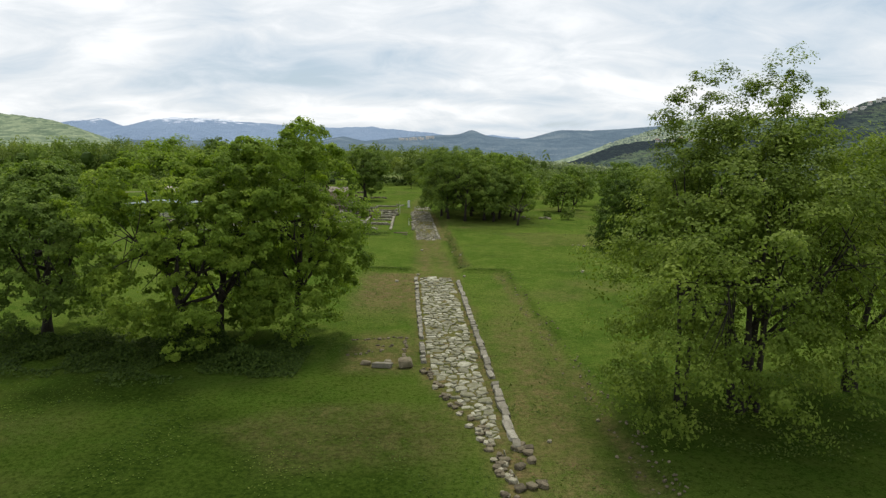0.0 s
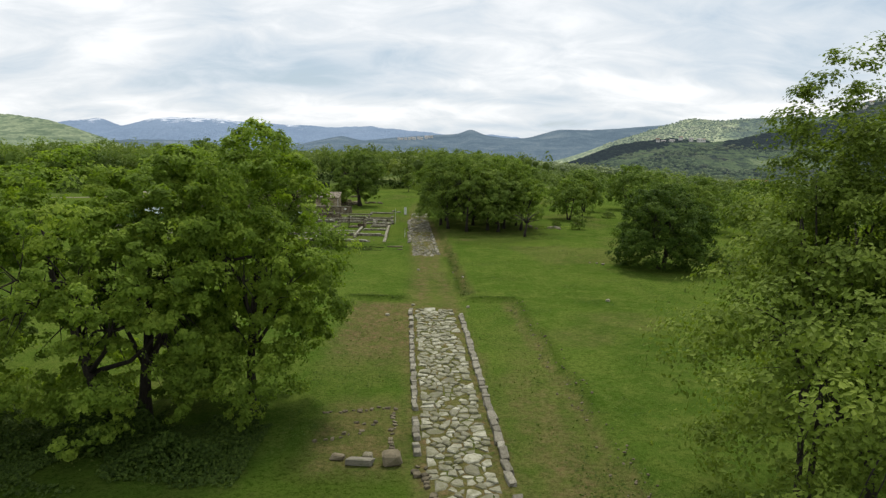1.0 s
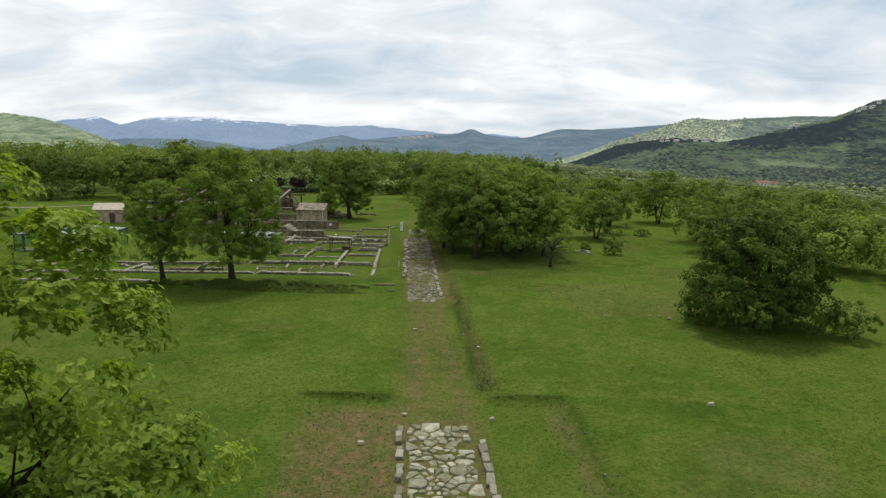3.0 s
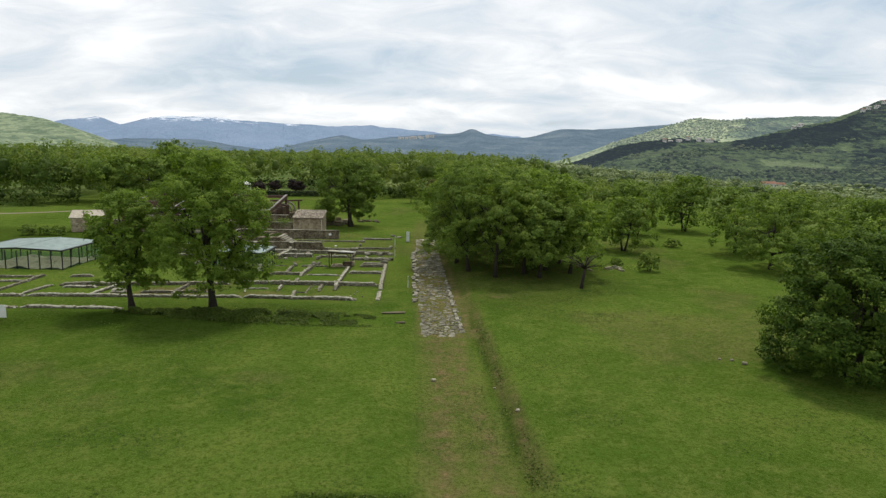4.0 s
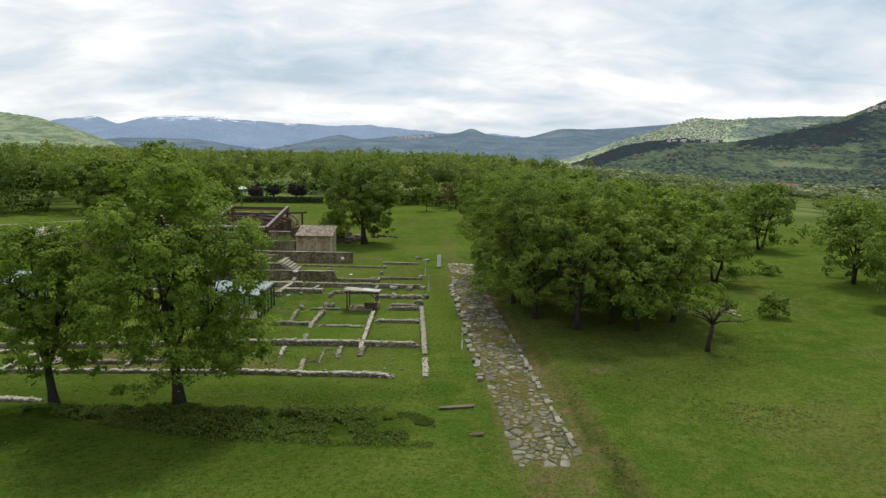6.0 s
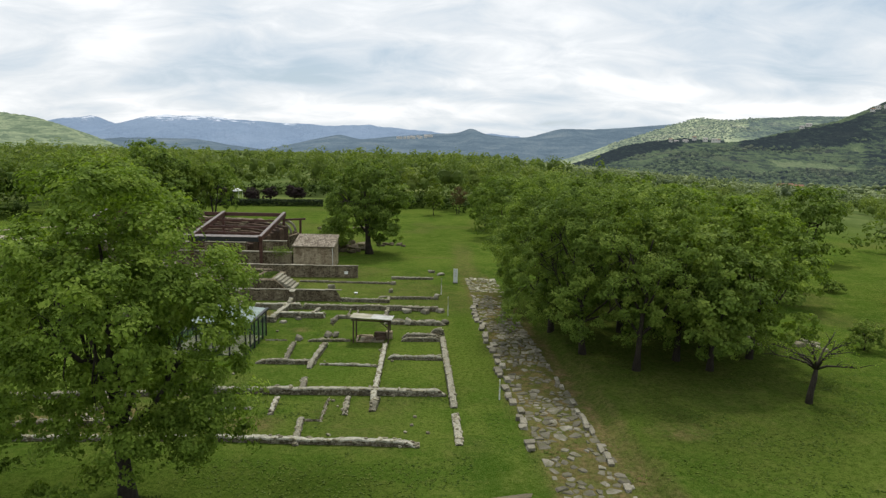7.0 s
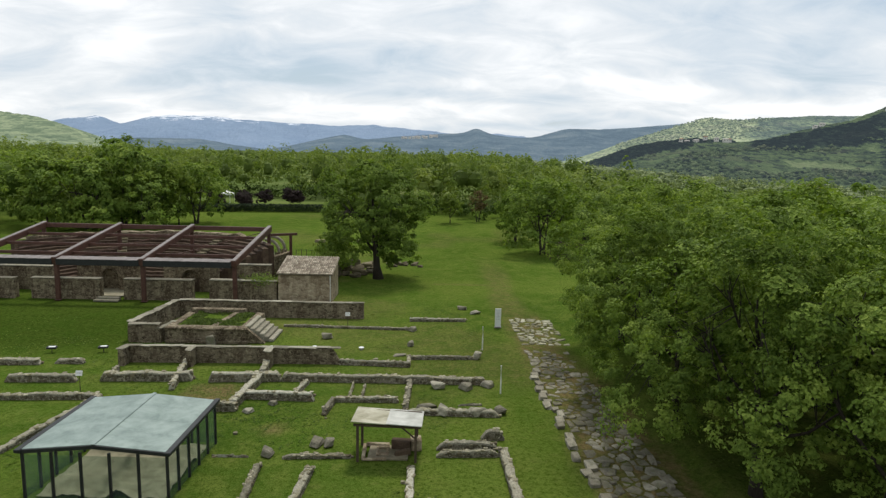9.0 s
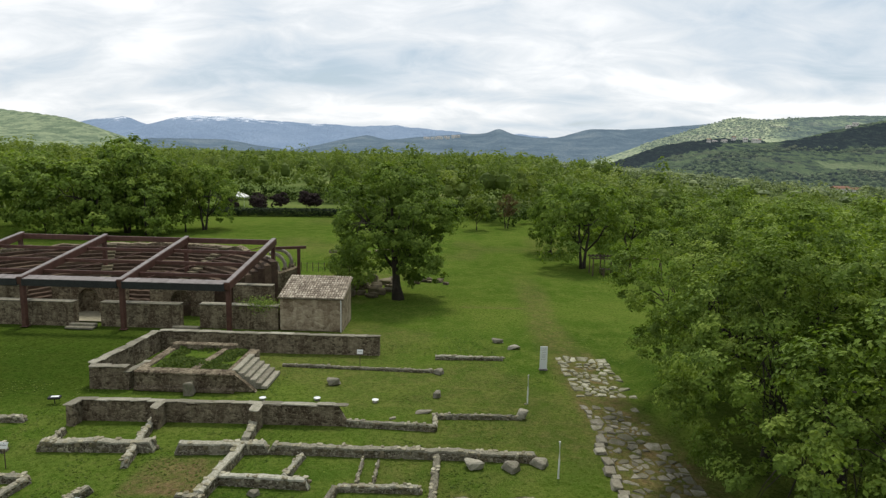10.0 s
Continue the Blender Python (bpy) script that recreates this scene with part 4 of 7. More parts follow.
def bare_tree(x, y, height, reach, seed):
    """A half-dead tree: a crooked trunk and wide bare limbs with twigs, a few leaves left."""
    rng = random.Random(seed)
    root = thing("bare_tree", on(x, y), "small half-dead tree with wide bare grey branches", "tree")
    fork = Vector((0.3, 0.1, height * 0.48))
    part("trunk", Geo().tube([(0, 0, -0.15), (0.05, 0, height * 0.16), (0.22, 0.05, height * 0.34), fork], [0.24, 0.19, 0.17, 0.13], 8).mesh("trunk", BARK, True), root)
    tips = []
    for i in range(9):
        a = 2 * math.pi * i / 9 + rng.uniform(-0.25, 0.25)
        r, up = reach * rng.uniform(0.65, 1.0), height * rng.uniform(0.12, 0.5)
        g = Geo()
        mid = fork + Vector((math.cos(a) * r * 0.5, math.sin(a) * r * 0.5, up * 0.75))
        end = fork + Vector((math.cos(a) * r, math.sin(a) * r, up))
        g.tube([fork, fork.lerp(mid, 0.5) + Vector((0, 0, 0.12)), mid, end], [0.085, 0.07, 0.05, 0.02], 6)
        for k in range(13):
            f = rng.uniform(0.25, 1.0)
            p = fork.lerp(mid, f * 2) if f < 0.5 else mid.lerp(end, f * 2 - 1)
            d = Vector((math.cos(a + rng.uniform(-1.3, 1.3)), math.sin(a + rng.uniform(-1.3, 1.3)), rng.uniform(-0.1, 0.8))) * rng.uniform(0.4, 0.95)
            g.tube([p, p + d * 0.5 + Vector((0, 0, 0.05)), p + d], [0.028, 0.018, 0.007], 4)
            tips.append(p + d)
        part("limb", g.mesh("limb", BARK, True), root)
    c = np.array([tuple(t + Vector([rng.gauss(0, 0.12) for _ in range(3)])) for t in tips for _ in range(5)])
    v, q = leaf_cards(c, np.tile([0.0, 0.0, 1.0], (len(c), 1)), 0.13, np.random.default_rng(seed), 3.0)
    part("crown", quick("crown", v, q, LEAF_OAK, False, np.full(len(v), 0.4)), root)


bare_tree(13.21, 114.6, 4.6, 2.7, 37)

# the round holm oak in the meadow and its small neighbour
make_tree("round_bush", "big round dark-green evergreen oak bush in the meadow", on(26.0, 86.6), 11.3, 5.9, -2.8, 52000, 0.235, LEAF_HOLM, 41, 0.30, 3, (0, 0), "mantle", 520, 0.22, 0.85, clump_r=0.55, lobe=0.12, loose=1.4, billow=52)
small_bush = make_tree("small_bush", "small rounded dark-green bush in the grass", on(32.6, 83.4), 3.2, 1.9, -1.2, 6500, 0.17, LEAF_DARK, 42, 0.08, 3, (0, 0), "dome", 90, 0.3, 0.8, clump_r=0.7, loose=1.2, billow=12)
for x, y, k, turn in ((-72.0, 152.3, 0.75, 10), (-69.6, 152.8, 0.65, 70), (-67.6, 153.0, 0.7, 200)):
    again(small_bush, x, y, k, 0.8, turn)
again(small_bush, 24.4, 126.4, 0.75, 1.1, 40)
again(small_bush, 20.6, 128.6, 0.45, 1.0, 140)
again(small_bush, 35.5, 150.0, 0.7, 0.7, 80)

# loose trees behind
make_tree("park_tree", "broad green tree with a dark stout trunk", on(-20.9, 173.6), 15.2, 5.9, 0.5, 40000, 0.28, LEAF_PARK, 51, 0.50, 1, (-0.9, 0), "mantle", 330, 0.32, 0.8, clump_r=0.64, loose=1.2, billow=24)
make_tree("meadow_tree", "broad dark-green tree with drooping lower branches", on(41.8, 129.6), 10.6, 5.9, 0.7, 22000, 0.25, LEAF_DARK, 56, 0.30, 1, (0, 0), "mantle", 240, 0.3, 0.7, clump_r=0.64, billow=20)
park = make_tree("meadow_tree", "tall green tree at the woodland edge", on(21.02, 176.0), 11.6, 5.0, 0.6, 5500, 0.48, LEAF_PARK, 55, 0.3, 1, (0.3, 0), "mantle", 120, 0.25)
round_tree = make_tree("meadow_tree", "round-crowned green tree in the meadow", on(1.86, 195.2), 11.6, 5.9, 0.8, 6000, 0.52, LEAF_PARK, 52, 0.30, 2, (0, 0), "mantle", 150, 0.3, clump_r=0.85, loose=1.2, billow=18)
edge_tree = make_tree("edge_tree", "dense dark-green tree at the woodland edge", on(-77.5, 214.0), 13.0, 7.2, 0.0, 8000, 0.62, LEAF_DARK, 57, 0.32, 2, (0, 0), "skirt", 150, 0.3, 0.8, clump_r=0.7, billow=16)
slim = make_tree("meadow_tree", "slim pale-green young tree", on(-11.94, 236.2), 6.8, 2.9, 1.2, 4500, 0.32, LEAF_PALE, 53, 0.13, 1, (0, 0), "round", 60, 0.3)
make_tree("rusty_tree", "small tree with reddish-brown spring leaves", on(-5.76, 240.4), 7.4, 2.7, 2.0, 2200, 0.26, LEAF_RUST, 54, 0.14, 2, (0, 0), "spread", 50, 0.3)
for src, x, y, k, tall, turn in (
    (round_tree, -0.9, 208.0, 0.66, 1.45, 50), (round_tree, 25.9, 144.0, 0.74, 1.0, 90), (round_tree, 43.5, 144.5, 0.86, 1.06, 200),
    (park, -70.6, 224.0, 1.1, 1.1, 100), (slim, -64.6, 222.5, 1.3, 1.4, 30), (park, -83.0, 240.0, 1.45, 1.1, 210), (edge_tree, -73.5, 219.0, 0.95, 1.25, 150), (edge_tree, -69.0, 217.0, 0.8, 1.0, 75), (edge_tree, -85.5, 216.0, 1.0, 1.0, 195), (round_tree, -62.5, 226.0, 0.95, 1.1, 15)) + (
    (round_tree, 55.0, 152.0, 0.85, 0.95, 15), (round_tree, 62.0, 139.0, 0.9, 0.9, 130), (round_tree, 34.0, 168.0, 0.9, 1.0, 250), (round_tree, 47.0, 176.0, 1.0, 1.0, 70),
    (round_tree, 12.5, 214.0, 0.85, 0.9, 330), (park, 22.0, 222.0, 0.95, 0.85, 60), (round_tree, -26.5, 177.0, 0.42, 1.1, 220), (round_tree, 7.0, 226.0, 0.85, 1.0, 280),
    (slim, 30.5, 152.5, 1.1, 1.1, 170), (slim, 52.0, 118.0, 1.1, 0.9, 200), (grove_d, 51.5, 118.0, 0.72, 0.9, 45), (grove_d, 55.5, 106.0, 0.66, 0.9, 145), (grove_d, 48.5, 128.0, 0.7, 0.95, 245), (grove_d, 60.0, 96.0, 0.7, 0.9, 10),
    (park, -46.0, 72.0, 1.1, 0.9, 20), (round_tree, -60.0, 88.0, 0.9, 1.0, 260), (park, -66.0, 110.0, 1.1, 0.95, 310)):
    again(src, x, y, k, tall, turn)


def woods(name, label, spots, size, cards, mat, seed, seg=(9, 6), core=0.3, spread=0.3, hill=None):
    """Far woods: many lumpy crowns with leaf sprays on them, on short trunks, joined."""
    rng = np.random.default_rng(seed)
    V, Q, T, o = [], [], [], 0
    nu, nv = seg
    uu, vv = np.meshgrid(np.arange(nu) * 2 * math.pi / nu, np.linspace(-1.35, 1.5, nv))
    hull = np.stack([np.cos(vv) * np.cos(uu), np.cos(vv) * np.sin(uu), np.sin(vv)], 2).reshape(-1, 3)
    k = np.arange(nu * nv).reshape(nv, nu)
    kr = np.roll(k, -1, 1)
    hq = np.stack([k[:-1].ravel(), kr[:-1].ravel(), kr[1:].ravel(), k[1:].ravel()], 1)
    for i, (x, y, h, r) in enumerate(spots):
        z0 = land_at(x, y) if hill is None else hill_at(hill, x, y) - 1.5
        tone = float(np.clip(rng.normal(0.5, spread), 0, 1))

        def lump(d):
            return 0.70 + 0.42 * lattice(d[:, 0] * 2.0 + x, d[:, 1] * 2.0 + d[:, 2] * 2.3 + y, 1.0, seed)

        kh = lump(hull) * (0.70 if cards < 50 else 0.36)
        V.append(np.stack([x + hull[:, 0] * r * kh, y + hull[:, 1] * r * kh, z0 + h * (0.5 if cards < 50 else 0.56) + hull[:, 2] * h * (0.5 if cards < 50 else 0.40) * kh], 1))
        Q.append(hq + o)
        # Inner crown tinted darker, tops lighter: shade and top light in the colour.
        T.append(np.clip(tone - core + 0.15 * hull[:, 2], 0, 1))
        o += len(hull)
        if not cards:
            continue
        m = 11 if cards > 50 else 6
        dl = rng.normal(0, 1, (m, 3))
        dl[:, 2] = np.where((dl[:, 2] < -0.9) & (name != "thicket"), -dl[:, 2], dl[:, 2])
        dl /= np.linalg.norm(dl, axis=1)[:, None]
        reach = rng.uniform(0.48, 0.78, m)
        which = rng.integers(0, m, cards)
        d = rng.normal(0, 1, (cards, 3)) + dl[which] * 0.7
        d /= np.linalg.norm(d, axis=1)[:, None]
        axes = np.array([r, r, h * 0.5])
        c = np.array([x, y, z0 + h * 0.52]) + dl[which] * reach[which][:, None] * axes + d * (0.36 * r * rng.uniform(0.75, 1.05, cards))[:, None]
        c[:, 2] = np.maximum(c[:, 2], z0 + 0.2)
        v, q = leaf_cards(c, d + np.array([0, 0, 0.35]), size, rng)
        # Sprays that point upwards are tinted lighter, like light from above.
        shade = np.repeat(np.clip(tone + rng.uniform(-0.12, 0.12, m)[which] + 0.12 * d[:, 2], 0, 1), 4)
        V.append(v)
        Q.append(q + o)
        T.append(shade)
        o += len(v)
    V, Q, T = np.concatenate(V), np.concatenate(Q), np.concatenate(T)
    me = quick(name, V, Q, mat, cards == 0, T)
    return tagged(new(name, me), label, "woods", kind="stuff")


def scatter(n, region, seed, gap):
    rng = np.random.default_rng(seed)
    x0, x1, y0, y1, keep = region
    out, cells = [], set()
    tries = 0
    while len(out) < n and tries < n * 30:
        tries += 1
        x, y = rng.uniform(x0, x1), rng.uniform(y0, y1)
        if not keep(x, y):
            continue
        c = (int(x // gap), int(y // gap))
        if c in cells:
            continue
        cells.add(c)
        out.append((x, y, rng))
    return [(x, y, r.uniform(0.8, 1.15), r.uniform(0.8, 1.2)) for x, y, r in out]


def front_wood(x, y):
    """The edge of the woodland round the meadow."""
    if -95 < x < -38:
        return y > 296 - 0.25 * (x + 60)
    if x <= -95:
        return y > 216 + 0.12 * (x + 95) + 4 * math.sin(x * 0.13)
    if x < 14:
        return y > 252 + 6 * math.sin(x * 0.3)
    if x < 30:
        return y > 228
    if abs(x + 6.7 - 0.495 * (y - 58)) < 0.045 * (y - 58) and y < 330:
        return False
    return y > 182 - (x - 30) * 0.45 and y > 100 or (x > 80 and y > 60)


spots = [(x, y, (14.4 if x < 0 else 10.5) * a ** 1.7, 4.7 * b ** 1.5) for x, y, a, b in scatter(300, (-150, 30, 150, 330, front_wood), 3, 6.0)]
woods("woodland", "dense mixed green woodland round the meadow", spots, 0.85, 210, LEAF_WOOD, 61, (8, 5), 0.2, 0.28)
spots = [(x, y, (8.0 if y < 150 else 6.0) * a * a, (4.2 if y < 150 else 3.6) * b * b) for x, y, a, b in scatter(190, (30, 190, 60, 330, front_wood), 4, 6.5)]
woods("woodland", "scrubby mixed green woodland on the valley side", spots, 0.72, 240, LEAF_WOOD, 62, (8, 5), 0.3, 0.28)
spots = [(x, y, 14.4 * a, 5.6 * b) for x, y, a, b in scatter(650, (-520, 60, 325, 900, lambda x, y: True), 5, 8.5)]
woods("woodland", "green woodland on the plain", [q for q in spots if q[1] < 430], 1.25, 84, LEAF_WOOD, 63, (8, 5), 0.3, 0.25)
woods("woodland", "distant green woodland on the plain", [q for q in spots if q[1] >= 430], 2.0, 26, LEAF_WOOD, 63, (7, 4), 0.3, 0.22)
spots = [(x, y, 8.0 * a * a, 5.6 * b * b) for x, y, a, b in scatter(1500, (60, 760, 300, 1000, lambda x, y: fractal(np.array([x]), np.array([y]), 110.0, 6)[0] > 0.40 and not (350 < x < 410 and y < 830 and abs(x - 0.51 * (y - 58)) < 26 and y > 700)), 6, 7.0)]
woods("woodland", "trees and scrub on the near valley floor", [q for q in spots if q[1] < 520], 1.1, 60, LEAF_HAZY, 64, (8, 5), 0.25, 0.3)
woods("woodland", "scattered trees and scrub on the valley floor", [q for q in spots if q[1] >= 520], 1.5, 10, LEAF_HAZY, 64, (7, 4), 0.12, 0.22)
spots = [(x, y, 6.5 * a * a, 5.4 * b * b) for x, y, a, b in scatter(1000, (330, 950, 950, 1330, lambda x, y: (x + 7) / (y - 58) < 0.74 and fractal(np.array([x]), np.array([y]), 90.0, 16)[0] > 0.40 + 0.0004 * (y - 950)), 7, 8.0)]
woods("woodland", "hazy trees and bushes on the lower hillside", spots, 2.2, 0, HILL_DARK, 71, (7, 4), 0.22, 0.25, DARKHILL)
# Crowns for the sunlit stretch, its brightness put into their colour.
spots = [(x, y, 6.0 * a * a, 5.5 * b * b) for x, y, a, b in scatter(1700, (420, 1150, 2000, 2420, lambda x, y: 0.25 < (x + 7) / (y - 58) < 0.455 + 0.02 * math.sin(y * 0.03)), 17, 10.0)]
woods("woodland", "woods on the far hill's shoulder with sunlight put into their colour", spots, 2.2, 0, HILL_SUN, 73, (7, 4), 0.18, 0.22, SUNNY)
spots = [(x, y, 14.0 * a, 5.0 * b) for x, y, a, b in scatter(150, (-420, -150, 60, 330, lambda x, y: True), 8, 9.0)]
woods("woodland", "green woodland beyond the meadow", spots, 1.45, 110, LEAF_WOOD, 65, (8, 5))
spots = [(48.5 + 0.95 * i + 1.2 * math.sin(i * 1.9) + 4.5 * j, 120 - 2.7 * i + 2 * j, (6.8 if j == 0 else 9.5) + 1.6 * math.sin(i * 2.3 + j), 3.4) for i in range(14) for j in range(2)]
woods("thicket", "dark leafy thicket of young trees along the meadow's edge", spots, 0.48, 420, LEAF_DARK, 70, (8, 5), 0.35, 0.2)
spots = [(-90 - 5.2 * i + 1.5 * math.sin(i * 2.1) - 2.5 * j, 214 + 5.5 * j + 3 * math.sin(i * 1.3 + j), 14.5 + 2.4 * math.sin(i * 1.7 + 2.2 * j), 5.2 + 0.9 * math.sin(i * 2.9)) for i in range(14) for j in range(2)]
woods("woodland", "tall dark-green woodland edge behind a gravel path", spots, 0.62, 420, LEAF_DARK, 75, (8, 5), 0.3, 0.26)
spots = []
rr = random.Random(6)
for x in range(-140, 16, 2):
    y = 294 - 0.25 * (x + 60) if -95 < x < -38 else 209 + 0.12 * (x + 95) + 4 * math.sin(x * 0.13) if x <= -95 else 251 + 6 * math.sin(x * 0.3)
    spots.append((x + rr.uniform(-0.8, 0.8), y + rr.uniform(-1.5, 2.5), rr.uniform(3.0, 5.5), rr.uniform(1.9, 2.8)))
woods("thicket", "dark shrubs at the foot of the woodland", spots, 0.6, 110, LEAF_HEDGE2, 72)


# ---- ruins: stones and walls ----
def stone_mesh(name, mat, seed, size=(1.0, 1.0, 1.0), jit=0.13, edge=0.16):
    r = random.Random(seed)
    g = Geo().box((0, 0, 0), size, None, edge * min(size), jit * min(size), r)
    return g.mesh(name, mat)


STONES = [stone_mesh("stone", RUBBLE, 100 + i) for i in range(10)]
DARK_STONES = [stone_mesh("stone", MASONRY, 200 + i) for i in range(8)]
SQUARE = [stone_mesh("stone", KERB, 400 + i, (1, 1, 1), 0.20, 0.15) for i in range(6)]
KERBS = [stone_mesh("kerb_stone", KERB, 300 + i, (1, 1, 1), 0.12, 0.09) for i in range(8)]


def ruined_wall(x0, y0, x1, y1, wide=0.55, high=0.45, label="low rubble stone wall foundation in the grass", seed=0, ragged=0.075, fade=(0, 0), name="ruined_wall", stone=None, courses=2, core=None, gap=0.195, caps=3, loose=None):
    """A rubble wall: an uneven mortar core with facing and cap stones of their own."""
    rng = random.Random(seed * 17 + 5)
    stones = stone or STONES
    wide = wide * 0.80
    caps = min(caps, 2) if y0 > 132 or x0 < -27 else caps
    loose = (y0 + y1) / 2 < 129 and x0 > -27 if loose is None else loose
    a, b = Vector((x0, y0, 0)), Vector((x1, y1, 0))
    ln = (b - a).length
    ang = math.atan2(y1 - y0, x1 - x0)
    z = land_at((x0 + x1) / 2, (y0 + y1) / 2)
    root = thing(name, (x0, y0, z), label, "wall", turn=math.degrees(ang))
    n = max(3, int(ln / 0.22) + 1)
    ph = rng.uniform(0, 60)

    def top(u):
        h = high * (1 + 0.0) + ragged * (noise.noise((u * 0.55 + ph, seed * 1.7, 0.3)) * 1.3 + noise.noise((u * 1.9 + ph, seed, 0.9)) * 0.6)
        if fade[0] and u < fade[0]:
            h *= 0.25 + 0.75 * u / fade[0]
        if fade[1] and ln - u < fade[1]:
            h *= 0.25 + 0.75 * (ln - u) / fade[1]
        return max(0.10, h)

    V, F = [], []
    for i in range(n):
        u = ln * i / (n - 1)
        h, w2 = top(u), wide / 2 - 0.05
        j = lambda: rng.uniform(-0.03, 0.03)
        ring = [(-w2 - 0.03, -0.25), (-w2 + j(), h * 0.5), (-w2 + 0.03 + j(), h - 0.07 + j()), (j(), h - 0.02 + j()), (w2 - 0.03 + j(), h - 0.07 + j()), (w2 + j(), h * 0.5), (w2 + 0.03, -0.25)]
        V += [(u, p, q) for p, q in ring]
        if i:
            o = (i - 1) * 7
            F += [(o + k, o + k + 1, o + 8 + k, o + 7 + k) for k in range(6)]
    F += [tuple(range(7)), tuple((n - 1) * 7 + k for k in reversed(range(7)))]
    part("wall_core", Geo().raw(V, F).mesh("wall_core", core or LOWWALL), root)
    if not core:
        C, F = [], []
        for i in range(n):
            sec = V[i * 7:i * 7 + 7]
            j = rng.uniform(-0.02, 0.02)
            C += [(sec[2][0], sec[2][1] - 0.055 + j, sec[2][2] - 0.06), (sec[2][0], sec[2][1] - 0.03 + j, sec[2][2] + 0.025), (sec[3][0], sec[3][1], sec[3][2] + 0.02), (sec[4][0], sec[4][1] + 0.03 + j, sec[4][2] + 0.025), (sec[4][0], sec[4][1] + 0.055 + j, sec[4][2] - 0.06)]
            if i:
                o = (i - 1) * 5
                F += [(o + k, o + k + 1, o + 6 + k, o + 5 + k) for k in range(4)] + [(o, o + 5, o + 9, o + 4)]
        F += [tuple(range(5)), tuple((n - 1) * 5 + k for k in reversed(range(5)))]
        part("capping", Geo().raw(C, F).mesh("capping", LICHENTOP), root, "pale lichened mortar capping")
    made, rest, dark_rest = 0, Geo(), Geo()

    def lay(mesh, m):
        nonlocal made
        if loose and made < 280:
            part("stone", mesh, root, at=m)
            made += 1
        else:
            (dark_rest if mesh in DARK_STONES else rest).raw([m @ v.co for v in mesh.vertices], [tuple(p.vertices) for p in mesh.polygons])

    for row in range(caps):
        u = rng.uniform(0, 0.2)
        while u < ln:
            s = rng.uniform(0.55, 1.5) * gap
            yy = (row + 0.5 - caps / 2) * wide / caps + rng.uniform(-0.04, 0.04)
            if rng.random() < (0.26 if not core else 0.5):
                lay(rng.choice(STONES if rng.random() < 0.8 and stones is not DARK_STONES else stones), pose(min(u + s / 2, ln), yy, top(min(u, ln)) - 0.035 + rng.uniform(-0.02, 0.025), rng.uniform(-7, 7), rng.uniform(-7, 7), rng.uniform(-20, 20)) @ Matrix.Diagonal((s * 0.98, wide / caps * rng.uniform(0.85, 1.25), rng.uniform(0.06, 0.11), 1)))
            u += s
    for side in (-1, 1):
        for c in range(courses):
            u = rng.uniform(0, 0.25)
            while u < ln:
                s = rng.uniform(0.6, 1.6) * gap
                ch = high / (courses + 0.4)
                zz = (c + 0.5) * ch
                if zz < top(min(u, ln)) - 0.06 and rng.random() < 0.4:
                    lay(rng.choice(DARK_STONES if rng.random() < 0.8 else stones), pose(min(u + s / 2, ln), side * (wide / 2 - 0.10), zz, rng.uniform(-8, 8), rng.uniform(-8, 8), rng.uniform(-12, 12)) @ Matrix.Diagonal((s * 0.9, 0.16, ch * rng.uniform(0.7, 1.0), 1)))
                u += s
    if rest.v:
        part("rubble", build("rubble", rest.v, rest.f, RUBBLE), root)["kind"] = "stuff"
    if dark_rest.v:
        part("rubble", build("rubble", dark_rest.v, dark_rest.f, MASONRY), root)["kind"] = "stuff"
    return root


def block(x, y, size, mesh_list, seed, label, name="stone_block", turn=None, z=None):
    """One loose or fallen block of stone."""
    r = random.Random(seed)
    t = r.uniform(-25, 25) if turn is None else turn
    zz = land_at(x, y) if z is None else z
    ob = new(name, r.choice(mesh_list))
    ob.matrix_world = pose(x, y, zz + size[2] * 0.42, r.uniform(-4, 4), r.uniform(-4, 4), t) @ Matrix.Diagonal((*size, 1))
    return tagged(ob, label, "stone")


# ---- the paved road ----
def clip_half(poly, px, py, nx_, ny_):
    """The part of a polygon on the near side of a line."""
    out = []
    for i in range(len(poly)):
        (ax, ay), (bx, by) = poly[i], poly[(i + 1) % len(poly)]
        da, db = (ax - px) * nx_ + (ay - py) * ny_, (bx - px) * nx_ + (by - py) * ny_
        if da <= 0:
            out.append((ax, ay))
        if (da < 0 < db) or (db < 0 < da):
            t = da / (da - db)
            out.append((ax + (bx - ax) * t, ay + (by - ay) * t))
    return out


